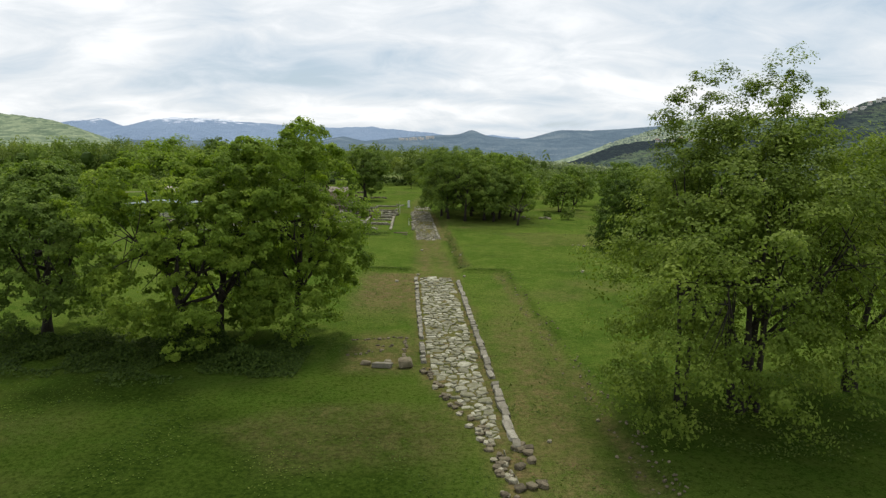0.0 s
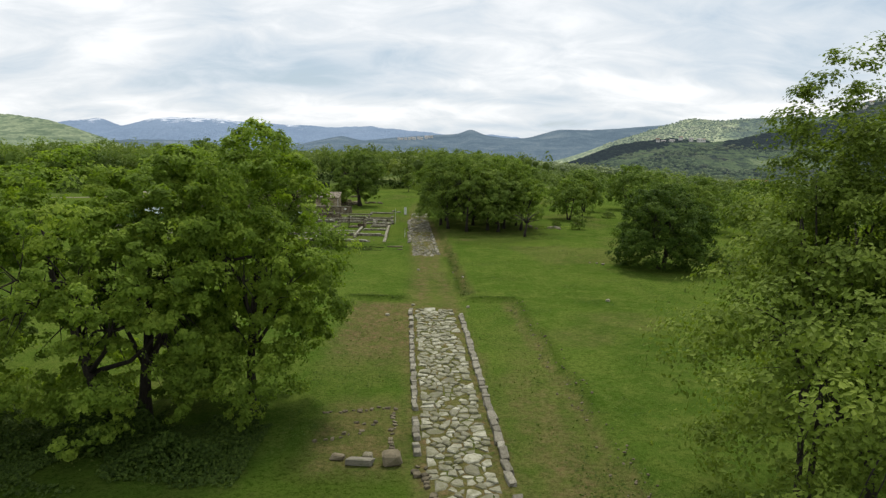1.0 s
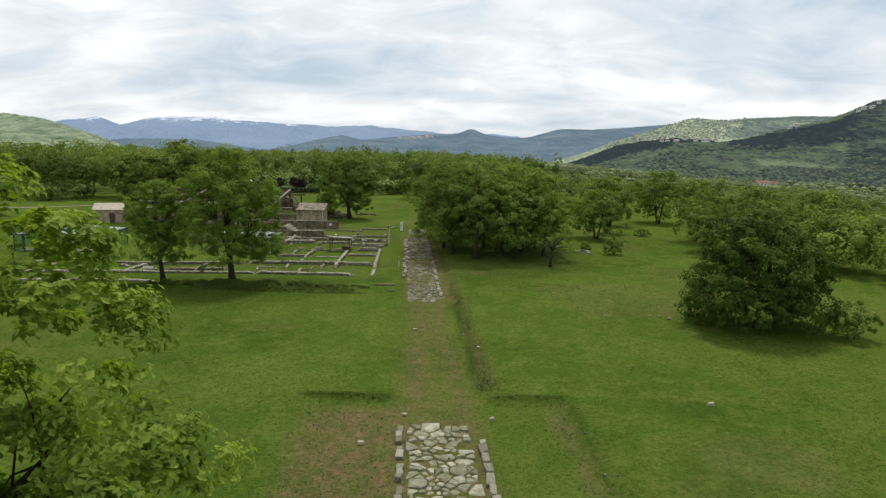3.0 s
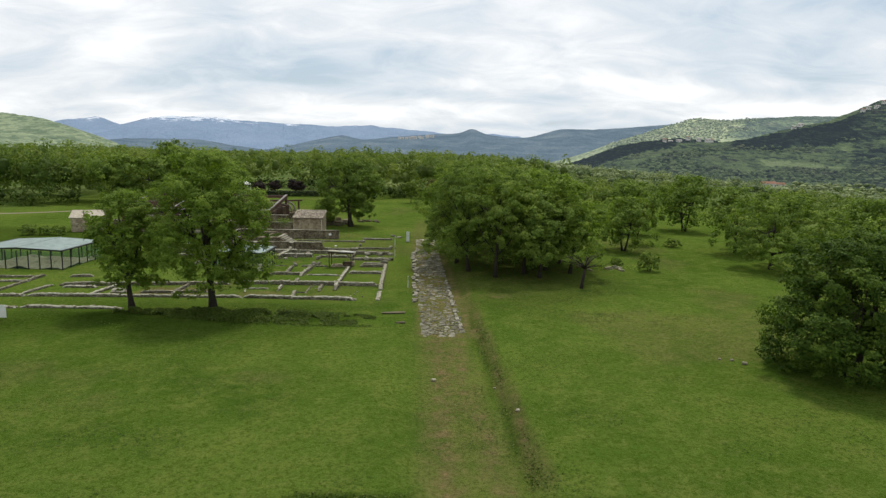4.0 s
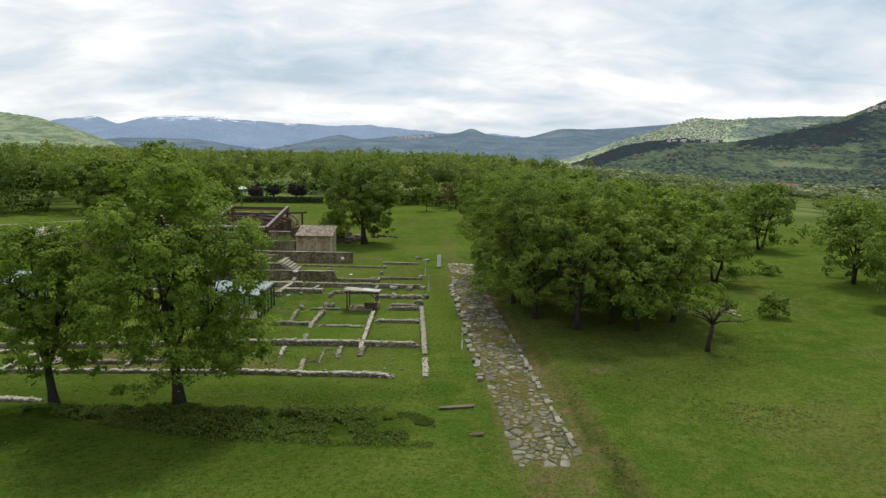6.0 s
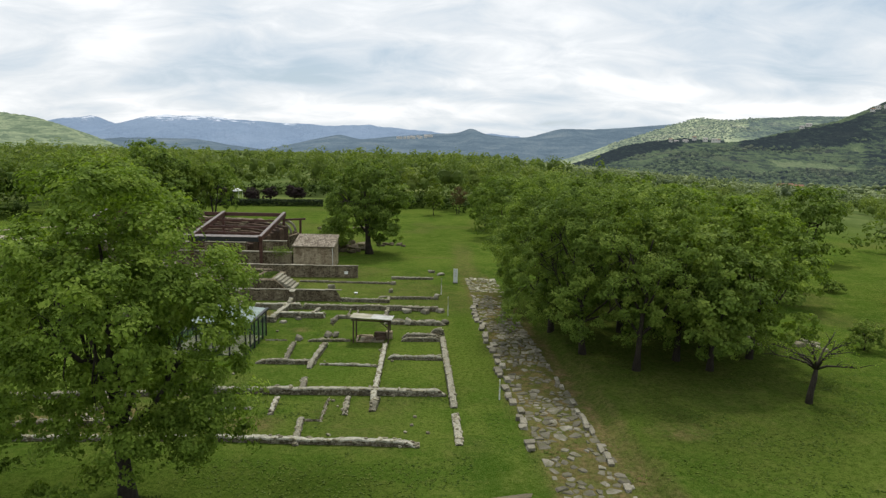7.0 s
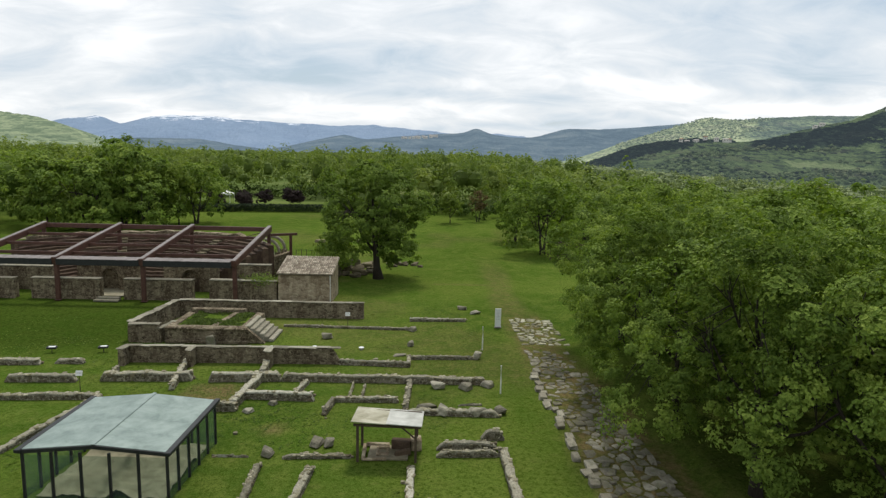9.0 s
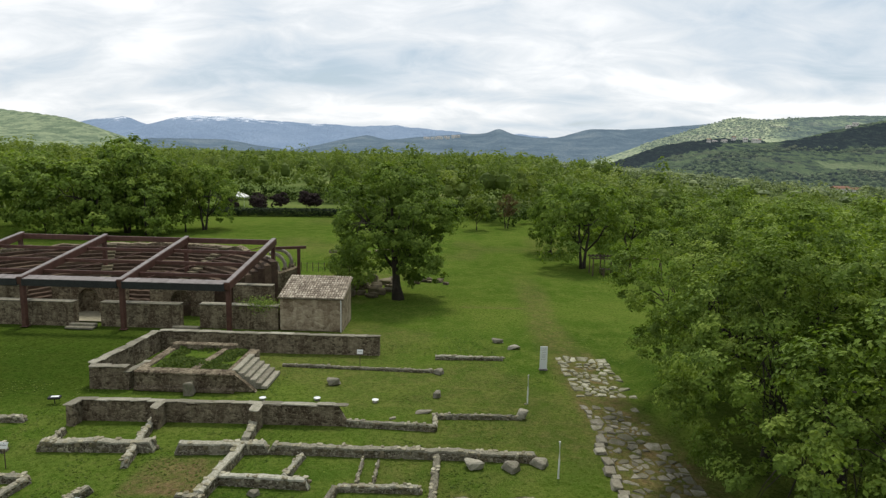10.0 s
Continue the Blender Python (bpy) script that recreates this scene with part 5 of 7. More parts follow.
def paving(name, label, y0, y1, gap, seed, holes, parts_from, joint=0.05, mat=None, ins=(0.3, 0.3), proud=(0.02, 0.10), mix=(0.62, 0.8, 0.95, 1.1, 1.35)):
    """A Roman road: polygonal slabs fitted like cells, each with its own top and sides."""
    rng = random.Random(seed)
    mat = mat or PAVING
    left = lambda y: float(road_left(np.array([y]))[0]) + ins[0]
    right = lambda y: float(road_right(np.array([y]))[0]) - ins[1]
    pts, own, cells = [], [], collections.defaultdict(list)
    for q in range(int((y1 - y0) * 90)):
        y = rng.uniform(y0, y1)
        x = rng.uniform(left(y) + 0.14, right(y) - 0.14)
        r = gap * rng.choice(mix)
        cx, cy = int(x // 1), int(y // 1)
        if all((x - pts[k][0]) ** 2 + ((y - pts[k][1]) * 0.9) ** 2 > ((r + own[k]) / 2) ** 2 for a in (-1, 0, 1) for b in (-1, 0, 1) for k in cells[(cx + a, cy + b)]):
            cells[(cx, cy)].append(len(pts))
            pts.append((x, y))
            own.append(r)
    P = np.array(pts)
    root = thing(name, (0, 0, 0), label, "road")
    root["kind"] = "structure"
    rest = Geo()
    made = 0
    for i, (cx, cy) in enumerate(pts):
        if rng.random() < holes(cx, cy):
            continue
        d = np.hypot(P[:, 0] - cx, P[:, 1] - cy)
        poly = [(cx - 0.6, cy - 0.6), (cx + 0.6, cy - 0.6), (cx + 0.6, cy + 0.6), (cx - 0.6, cy + 0.6)]
        poly = clip_half(poly, left(cy) + rng.uniform(-0.12, 0.10), cy, -1.0, -0.055)
        poly = clip_half(poly, right(cy) + rng.uniform(-0.10, 0.12), cy, 1.0, 0.055)
        poly = clip_half(poly, cx, y0 + rng.uniform(-0.15, 0.1), 0.0, -1.0)
        for q in np.argsort(d)[1:16]:
            if d[q] < 1.7:
                nx_, ny_ = (P[q] - (cx, cy)) / d[q]
                f = own[i] / (own[i] + own[q])
                mx, my = cx + (P[q][0] - cx) * f, cy + (P[q][1] - cy) * f
                jn = joint * rng.uniform(0.3, 1.6)
                poly = clip_half(poly, mx - nx_ * jn, my - ny_ * jn, nx_, ny_)
        if len(poly) < 3:
            continue
        gx = sum(p[0] for p in poly) / len(poly)
        gy = sum(p[1] for p in poly) / len(poly)
        z = land_at(gx, gy)
        lift, tx, ty = rng.uniform(*proud), rng.uniform(-0.13, 0.13), rng.uniform(-0.13, 0.13)
        V, m = [], len(poly)
        for inset, dz in ((1.0, -0.18), (0.97, lift - 0.05), (0.80, lift)):
            for px, py in poly:
                u, v = (px - gx) * inset, (py - gy) * inset
                V.append((u + rng.uniform(-0.03, 0.03), v + rng.uniform(-0.03, 0.03), dz + (u * tx + v * ty if dz > 0 else 0)))
        V.append((0, 0, lift + rng.uniform(0.0, 0.025)))
        F = [(r * m + k, r * m + (k + 1) % m, (r + 1) * m + (k + 1) % m, (r + 1) * m + k) for r in range(2) for k in range(m)]
        F += [(2 * m + k, 2 * m + (k + 1) % m, 3 * m) for k in range(m)]
        if made < 300 and cy > parts_from:
            part("paving_stone", build("paving_stone", V, F, mat), root, at=pose(gx, gy, z))
            made += 1
        else:
            rest.raw([(a + gx, b + gy, c + z) for a, b, c in V], F)
    if rest.v:
        ob = part("paving_stones", build("paving_stones", rest.v, rest.f, mat), root)
        ob["kind"] = "stuff"
    return root


paving("roman_road", "ancient road of pale polygonal limestone slabs with grassy joints", 21.5, 65.6, 0.37, 1, lambda x, y: 0.06 + (0.10 if x < road_left(np.array([y]))[0] + 0.9 and y < 36 else 0) + (0.25 if y < 25 else 0), 34.0, 0.035, None, (0.42, 0.62), (0.0, 0.11), (0.60, 0.72, 0.8, 0.9, 1.0, 1.1, 1.3, 1.9))
paving("roman_road", "ancient road of grey polygonal limestone slabs beside a grove", 95.8, 145.6, 0.40, 2, lambda x, y: 0.07 + (0.30 if y > 138 and (y < 141 or x > -4.3) else 0) + 0.5 * float(step(0.55, 0.68, fractal(np.array([x]), np.array([y]), 2.6, 97, 2)[0])), 95.0, 0.045, GREYPAVE, (0.05, -0.25), (0.0, 0.075), (0.60, 0.75, 0.9, 1.05, 1.3, 1.8))
paving("roman_road", "last patch of pale polygonal road slabs in the grass", 147.6, 155.0, 0.44, 3, lambda x, y: 0.08 + (0.75 if 149.0 < y < 150.6 and x > -5.2 else 0), 147.0, 0.07, None, (0.2, -0.75))


def kerb_line(label, y0, y1, edge, off, seed, size=(0.38, 0.85, 0.30), miss=0.06, wander=0.04):
    """A row of long kerb blocks along an edge of the road."""
    rng = random.Random(seed)
    root = thing("kerb", (0, 0, 0), label, "kerb")
    y = y0
    while y < y1:
        l = size[1] * rng.uniform(0.6, 1.35)
        x = float(edge(np.array([y + l / 2]))[0]) + off + rng.uniform(-wander, wander)
        if rng.random() > miss:
            part("kerb_stone", rng.choice(KERBS), root, at=pose(x, y + l / 2, land_at(x, y) + rng.uniform(0.05, 0.10), rng.uniform(-4, 4), rng.uniform(-5, 5), 3 + rng.uniform(-5, 5)) @ Matrix.Diagonal((size[0] * rng.uniform(0.8, 1.2), l * 0.95, size[2] * rng.uniform(0.9, 1.3), 1)))
        y += l
    return root


kerb_line("row of worn grey limestone kerb blocks along the road", 26.0, 64.5, road_right, -0.10, 5, miss=0.05)
kerb_line("row of small grey kerb stones along the road", 38.0, 65.0, road_left, 0.05, 6, (0.30, 0.55, 0.26), 0.10)
kerb_line("broken row of large tilted kerb slabs along the road", 108.0, 141.0, road_left, -0.22, 7, (0.46, 0.72, 0.24), 0.22, 0.30)
kerb_line("half-buried kerb stones at the shady road edge", 96.5, 128.0, road_right, -0.05, 8, (0.28, 0.7, 0.2), 0.5, 0.1)

# tumbled edge stones where the near end of the road has slipped
rr = random.Random(44)
for i in range(90):
    y = rr.uniform(22, 37)
    x = float(road_left(np.array([y]))[0]) + rr.uniform(-0.20, 0.40)
    s = rr.uniform(0.15, 0.36)
    block(x, y, (s, s * rr.uniform(0.7, 1.2), s * rr.uniform(0.4, 0.65)), STONES if i % 3 == 0 else DARK_STONES, 500 + i, "tumbled grey limestone block at the road's broken edge", "edge_stone", rr.uniform(0, 180))
for i in range(12):
    y = rr.uniform(22, 28)
    x = float(road_left(np.array([y]))[0]) + rr.uniform(0.2, 1.7)
    block(x, y, (0.42, 0.36, 0.22), DARK_STONES, 560 + i, "tumbled grey limestone block at the road's broken edge", "edge_stone", rr.uniform(0, 180))

edge_rubble = Geo()
for i in range(240):
    y = 22 + 46 * rr.random() ** 1.6
    x = float(dig_right(np.array([y]))[0]) + rr.gauss(-0.1, 0.4)
    s = rr.uniform(0.05, 0.16)
    m = pose(x, y, land_at(x, y) + s * 0.2, rr.uniform(-20, 20), rr.uniform(-20, 20), rr.uniform(0, 180)) @ Matrix.Diagonal((s, s * 0.8, s * 0.5, 1))
    me = rr.choice(STONES)
    edge_rubble.raw([m @ v.co for v in me.vertices], [tuple(p.vertices) for p in me.polygons])
tagged(new("trench_rubble", build("trench_rubble", edge_rubble.v, edge_rubble.f, MASONRY)), "small rubble along the earth edge of the trench", "rubble", kind="stuff")

# small foundation beside the road
def stone_row(x0, y0, x1, y1, n, size, seed, label="line of half-buried dark foundation stones"):
    """A footing of which only some stones still show above the soil."""
    rng = random.Random(seed)
    root = thing("stone_footing", (x0, y0, land_at(x0, y0)), label, "wall")
    for k in range(n):
        f = (k + rng.uniform(0.1, 0.9)) / n
        s = size * rng.uniform(0.5, 1.3)
        part("stone", rng.choice(DARK_STONES), root, at=pose((x1 - x0) * f + rng.gauss(0, 0.08), (y1 - y0) * f + rng.gauss(0, 0.10), 0.02, rng.uniform(-12, 12), rng.uniform(-12, 12), rng.uniform(0, 180)) @ Matrix.Diagonal((s, s * rng.uniform(0.5, 0.9), s * rng.uniform(0.35, 0.6), 1)))


stone_row(-6.3, 42.6, -2.5, 43.6, 15, 0.28, 70)
stone_row(-2.35, 38.3, -2.45, 43.4, 17, 0.26, 71)
stone_row(-6.0, 39.2, -3.6, 40.6, 8, 0.26, 72)
stone_row(-4.6, 41.2, -3.0, 41.6, 5, 0.32, 77)
block(-2.15, 37.2, (0.75, 0.6, 0.62), DARK_STONES, 73, "squared dark stone block beside the road", turn=4)
block(-3.6, 37.1, (1.15, 0.4, 0.32), KERBS, 74, "long grey stone slab lying in the grass", turn=-4)
block(-4.6, 37.6, (0.6, 0.4, 0.25), DARK_STONES, 75, "broken stone lying in the grass")
block(-3.3, 37.6, (0.5, 0.4, 0.35), STONES, 76, "broken stone lying in the grass")
for i, (x, y, s) in enumerate(((2.3, 66.9, 0.42), (-2.6, 67.3, 0.4), (15.2, 68.6, 0.5), (-2.8, 85.2, 0.45), (2.2, 79.6, 0.35), (19.6, 88.6, 0.5), (19.0, 89.4, 0.35), (-4.6, 63.6, 0.5), (-0.5, 57.0, 0.2), (1.2, 84.0, 0.25), (18.2, 89.6, 0.3), (5.0, 27.0, 0.3), (7.8, 29.5, 0.3))):
    block(x, y, (s * 0.7, s * 0.5, s * 0.4), STONES, 600 + i, "small pale stone lying in the grass", "field_stone")

# ---- excavated town houses ----
LOW = "low rubble stone wall foundation in the grass"
for k, (x0, y0, x1, y1, wd, hg) in enumerate((
    (-22.74, 108.7, -11.21, 108.4, 0.5, 0.34), (-44.48, 108.0, -22.95, 108.7, 0.5, 0.30), (-41.9, 102.9, -32.42, 103.1, 0.6, 0.25),
    (-25.63, 115.6, -9.66, 115.9, 0.6, 0.45), (-44.27, 113.2, -26.24, 115.2, 0.5, 0.4))):
    ruined_wall(x0, y0, x1, y1, wd, hg, LOW, 80 + k, fade=(0.6, 0.6))
for k, (x0, y0, x1, y1, wd, hg) in enumerate((
    (-9.15, 113.8, -9.87, 128.6, 0.6, 0.42), (-8.94, 108.6, -9.09, 112.8, 0.6, 0.15), (-14.19, 113.9, -14.45, 126.6, 0.5, 0.42),
    (-18.93, 115.7, -19.24, 118.2, 0.55, 0.4), (-20.27, 115.0, -20.06, 112.2, 0.45, 0.3), (-18.11, 111.8, -17.7, 108.2, 0.5, 0.35), (-15.84, 115.3, -15.69, 112.4, 0.45, 0.32),
    (-19.45, 120.6, -19.24, 126.2, 0.55, 0.4), (-21.51, 122.3, -21.82, 126.6, 0.45, 0.35), (-13.99, 115.0, -14.09, 113.0, 0.6, 0.4))):
    ruined_wall(x0, y0, x1, y1, wd, hg, LOW, 90 + k, fade=(0.5, 0.5))
for k, (x0, y0, x1, y1, wd, hg) in enumerate((
    (-23.57, 121.6, -19.14, 121.7, 0.5, 0.35), (-18.83, 121.5, -14.3, 121.3, 0.3, 0.16), (-13.99, 123.1, -9.76, 123.1, 0.4, 0.35), (-20.9, 127.4, -17.5, 127.6, 0.4, 0.24), (-24.4, 127.4, -22.6, 127.4, 0.16, 0.12), (-23.75, 112.8, -21.3, 113.0, 0.28, 0.16), (-23.75, 112.7, -23.3, 111.1, 0.28, 0.14), (-17.05, 115.0, -16.95, 111.4, 0.14, 0.10), (-17.0, 111.45, -17.9, 111.5, 0.16, 0.10),
    (-13.27, 128.7, -10.07, 128.9, 0.42, 0.45), (-13.27, 127.9, -10.07, 128.1, 0.38, 0.35), (-10.9, 130.0, -9.66, 130.1, 0.5, 0.55), (-15.13, 133.2, -9.67, 133.1, 0.5, 0.35), (-12.04, 134.6, -10.6, 134.8, 0.25, 0.12))):
    ruined_wall(x0, y0, x1, y1, wd, hg, LOW, 105 + k, fade=(0.3, 0.3))
for k, (x0, y0, x1, y1, wd, hg) in enumerate((
    (-35.32, 137.8, -29.45, 138.1, 0.7, 0.62), (-28.32, 137.9, -23.68, 138.3, 0.65, 0.62), (-23.68, 138.3, -10.09, 138.4, 0.6, 0.5), (-41.19, 137.2, -36.76, 137.5, 0.6, 0.5), (-40.27, 134.2, -33.67, 134.7, 0.55, 0.4),
    (-25.33, 141.4, -25.02, 138.4, 0.6, 0.65), (-25.02, 138.2, -25.33, 133.2, 0.6, 0.6), (-26.36, 133.1, -25.02, 133.2, 0.5, 0.6), (-31.1, 141.5, -30.07, 136.2, 0.5, 0.5), (-35.22, 139.8, -34.91, 138.0, 0.4, 0.4)) + (
    (-25.23, 135.1, -20.8, 134.9, 0.5, 0.55), (-21.83, 137.9, -22.14, 135.2, 0.4, 0.4), (-19.66, 134.8, -15.65, 134.9, 0.45, 0.4), (-19.56, 134.8, -19.81, 132.7, 0.45, 0.4), (-18.84, 138.1, -18.74, 135.4, 0.2, 0.22), (-18.02, 137.8, -17.97, 135.5, 0.22, 0.22), (-15.13, 138.2, -15.18, 133.6, 0.5, 0.42),
    (-33.67, 134.6, -35.1, 126.0, 0.5, 0.35), (-30.38, 134.0, -31.81, 129.3, 0.45, 0.4), (-44.08, 140.4, -40.99, 140.6, 0.6, 0.4), (-40.16, 140.9, -38.2, 141.0, 0.6, 0.4))):
    ruined_wall(x0, y0, x1, y1, wd, hg, LOW, 120 + k, fade=(0.2, 0.2))
for k, (x0, y0, x1, y1, wd, hg) in enumerate((
    (-20.39, 141.9, -15.44, 141.6, 0.4, 0.4), (-15.44, 141.6, -15.54, 143.3, 0.4, 0.4), (-15.44, 143.3, -10.39, 143.6, 0.35, 0.3), (-26.77, 151.6, -15.65, 151.2, 0.3, 0.22), (-16.06, 154.2, -11.01, 154.4, 0.4, 0.3))):
    ruined_wall(x0, y0, x1, y1, wd, hg, "thin dressed-stone wall footing in the mown grass", 150 + k, 0.05)
for k, (x, y, sx, sy, sz) in enumerate((
    (-19.5, 128.9, 0.6, 0.8, 0.5), (-18.83, 128.8, 0.5, 0.6, 0.45), (-14.0, 134.15, 1.2, 0.4, 0.35), (-12.97, 133.2, 0.7, 0.6, 0.7), (-10.91, 133.2, 0.9, 0.5, 0.6), (-9.67, 133.6, 0.75, 0.65, 0.6), (-13.28, 137.5, 0.9, 0.6, 0.5)) + (
    (-11.53, 137.4, 0.8, 0.6, 0.6), (-10.09, 138.0, 0.8, 0.6, 0.5), (-22.45, 148.3, 0.85, 0.6, 0.55), (-15.5, 146.7, 0.5, 0.5, 0.5), (-16.27, 144.1, 0.9, 0.4, 0.15), (-10.5, 143.7, 0.6, 0.6, 0.6), (-11.22, 158.9, 0.9, 0.5, 0.4),
    (-10.09, 157.3, 1.0, 0.5, 0.4), (-22.86, 142.6, 0.5, 0.4, 0.3), (-24.3, 133.0, 0.6, 0.5, 0.3), (-21.71, 127.6, 0.6, 0.5, 0.55), (-15.65, 151.0, 0.6, 0.6, 0.5), (-23.17, 134.2, 0.5, 0.4, 0.35))):
    block(x, y, (sx * 0.9, sy * 0.9, sz * 0.85), SQUARE, 700 + k, "weathered limestone block among the foundations")
rr = random.Random(9)
for k in range(26):
    x, y = rr.uniform(-26, -10), rr.uniform(108, 146)
    s = rr.uniform(0.12, 0.26)
    block(x, y, (s, s * 0.8, s * 0.6), STONES, 800 + k, "small loose stone lying in the grass", "loose_stone")


for k, (x0, y0, x1, y1, wd, hg) in enumerate((
    (-47.2, 102.4, -42.1, 102.6, 0.6, 0.22), (-50.5, 107.6, -44.7, 107.9, 0.5, 0.28), (-52.6, 114.4, -48.7, 114.8, 0.4, 0.25), (-43.4, 112.4, -39.8, 112.5, 0.45, 0.3), (-54.2, 116.9, -49.0, 117.6, 0.4, 0.25), (-45.9, 118.1, -43.3, 118.5, 0.45, 0.3),
    (-48.8, 109.4, -49.0, 118.4, 0.4, 0.28), (-45.4, 108.4, -45.0, 113.2, 0.4, 0.25), (-38.5, 108.6, -38.0, 113.5, 0.5, 0.3), (-30.3, 109.1, -30.5, 114.3, 0.45, 0.3), (-34.0, 110.2, -27.2, 110.9, 0.5, 0.32))):
    ruined_wall(x0, y0, x1, y1, wd, hg, LOW, 160 + k, fade=(0.3, 0.3), loose=False)
block(-36.4, 110.5, (1.6, 0.9, 0.4), SQUARE, 760, "flat weathered limestone block among the foundations", turn=4)


def masonry_wall(x0, y0, x1, y1, wide, high, label, seed, end_slope=0.0, ragged=0.03, cap=True):
    """A taller standing wall: stained rubble face, thin pale coping slabs on its top."""
    root = ruined_wall(x0, y0, x1, y1, wide, high, label, seed, ragged, (0, end_slope), "standing_wall", DARK_STONES, 0, WALLFACE, 0.42, 0 if cap else 2, False)
    ln = math.hypot(x1 - x0, y1 - y0)
    rng = random.Random(seed)
    u = 0.0
    while cap and u < ln - end_slope - 0.05:
        s = min(rng.uniform(0.7, 1.3), ln - u)
        part("coping_slab", rng.choice(KERBS), root, at=pose(u + s / 2, rng.uniform(-0.02, 0.02), high + 0.0 + rng.uniform(-0.02, 0.02), rng.uniform(-1.5, 1.5), rng.uniform(-1.5, 1.5), rng.uniform(-2, 2)) @ Matrix.Diagonal((s * 1.02, wide * 0.86, 0.06, 1)))
        u += s
    return root


DARKW = "standing wall of dark weathered rubble masonry"
masonry_wall(-35.63, 141.6, -20.39, 142.0, 0.5, 1.2, DARKW, 170, 0.5)
for k, x in enumerate((-35.42, -30.69, -25.23)):
    masonry_wall(x, 140.6, x, 141.5, 0.6, 1.25, "stub buttress wall of dark weathered masonry", 171 + k, 0)
masonry_wall(-36.97, 154.7, -20.28, 154.8, 0.6, 1.5, DARKW, 175)
masonry_wall(-37.59, 146.6, -37.07, 154.3, 0.7, 1.55, DARKW, 176)
masonry_wall(-37.59, 146.4, -35.32, 146.5, 0.7, 1.5, DARKW, 177)
masonry_wall(-35.22, 146.2, -34.91, 148.6, 0.5, 1.15, DARKW, 178)


def podium():
    """The temple podium: faced block with mouldings, grassy core and a side stair."""
    root = thing("temple_podium", (-34.6, 146.2, 0), "ruined stone temple podium with grass on its top", "podium")
    g = Geo().box((3.1, 0.35, 0.6), (6.2, 0.7, 1.3), None, 0.04)
    g.box((3.1, -0.05, 0.10), (6.4, 0.35, 0.25), None, 0.05).box((3.1, 0.0, 1.14), (6.3, 0.25, 0.16), None, 0.04)
    part("front_wall", g.mesh("front_wall", WALLFACE), root)
    part("rear_wall", Geo().box((2.2, 5.6, 0.65), (4.6, 0.6, 1.5), None, 0.05).mesh("rear_wall", WALLFACE), root)
    part("side_wall", Geo().box((-0.05, 3.0, 0.55), (0.6, 5.2, 1.1), None, 0.05).mesh("side_wall", WALLFACE), root)
    part("cross_wall", Geo().box((3.6, 3.3, 0.6), (0.45, 4.8, 1.16), pose(0, 0, 0, 0, 0, -6), 0.05).mesh("cross_wall", WALLFACE), root)
    fill = Geo()
    n = 14
    V = [(0.2 + 5.9 * i / n, 0.6 + 4.8 * j / n, 0.98 + 0.14 * noise.noise((i * 0.7, j * 0.7, 3.0))) for j in range(n + 1) for i in range(n + 1)]
    F = [(j * (n + 1) + i, j * (n + 1) + i + 1, (j + 1) * (n + 1) + i + 1, (j + 1) * (n + 1) + i) for j in range(n) for i in range(n)]
    part("grass_fill", build("grass_fill", V, F, MEADOW, True), root, "grassy earth fill")
    part("east_wall", Geo().box((5.9, 3.0, 0.58), (0.7, 4.6, 1.22), None, 0.05).mesh("east_wall", WALLFACE), root)
    for i in range(6):
        h = 1.3 - i * 0.215
        part("step", Geo().box((6.15 + i * 0.36, 2.2, h / 2), (0.40, 3.3 - i * 0.06, h), None, 0.035).mesh("step", KERB), root, "worn stone step")
    part("cheek_wall", Geo().raw([(6.1, 0.15, 0), (7.6, 0.15, 0), (6.1, 0.15, 1.25), (6.1, 0.50, 0), (7.6, 0.50, 0), (6.1, 0.50, 1.25)], [(0, 1, 2), (3, 5, 4), (0, 3, 4, 1), (1, 4, 5, 2), (2, 5, 3, 0)]).mesh("cheek_wall", WALLFACE), root)
    return root


podium()
block(-31.0, 145.7, (0.6, 0.5, 0.85), KERBS, 901, "upright pale stone altar block before the podium", "altar_block", 3)


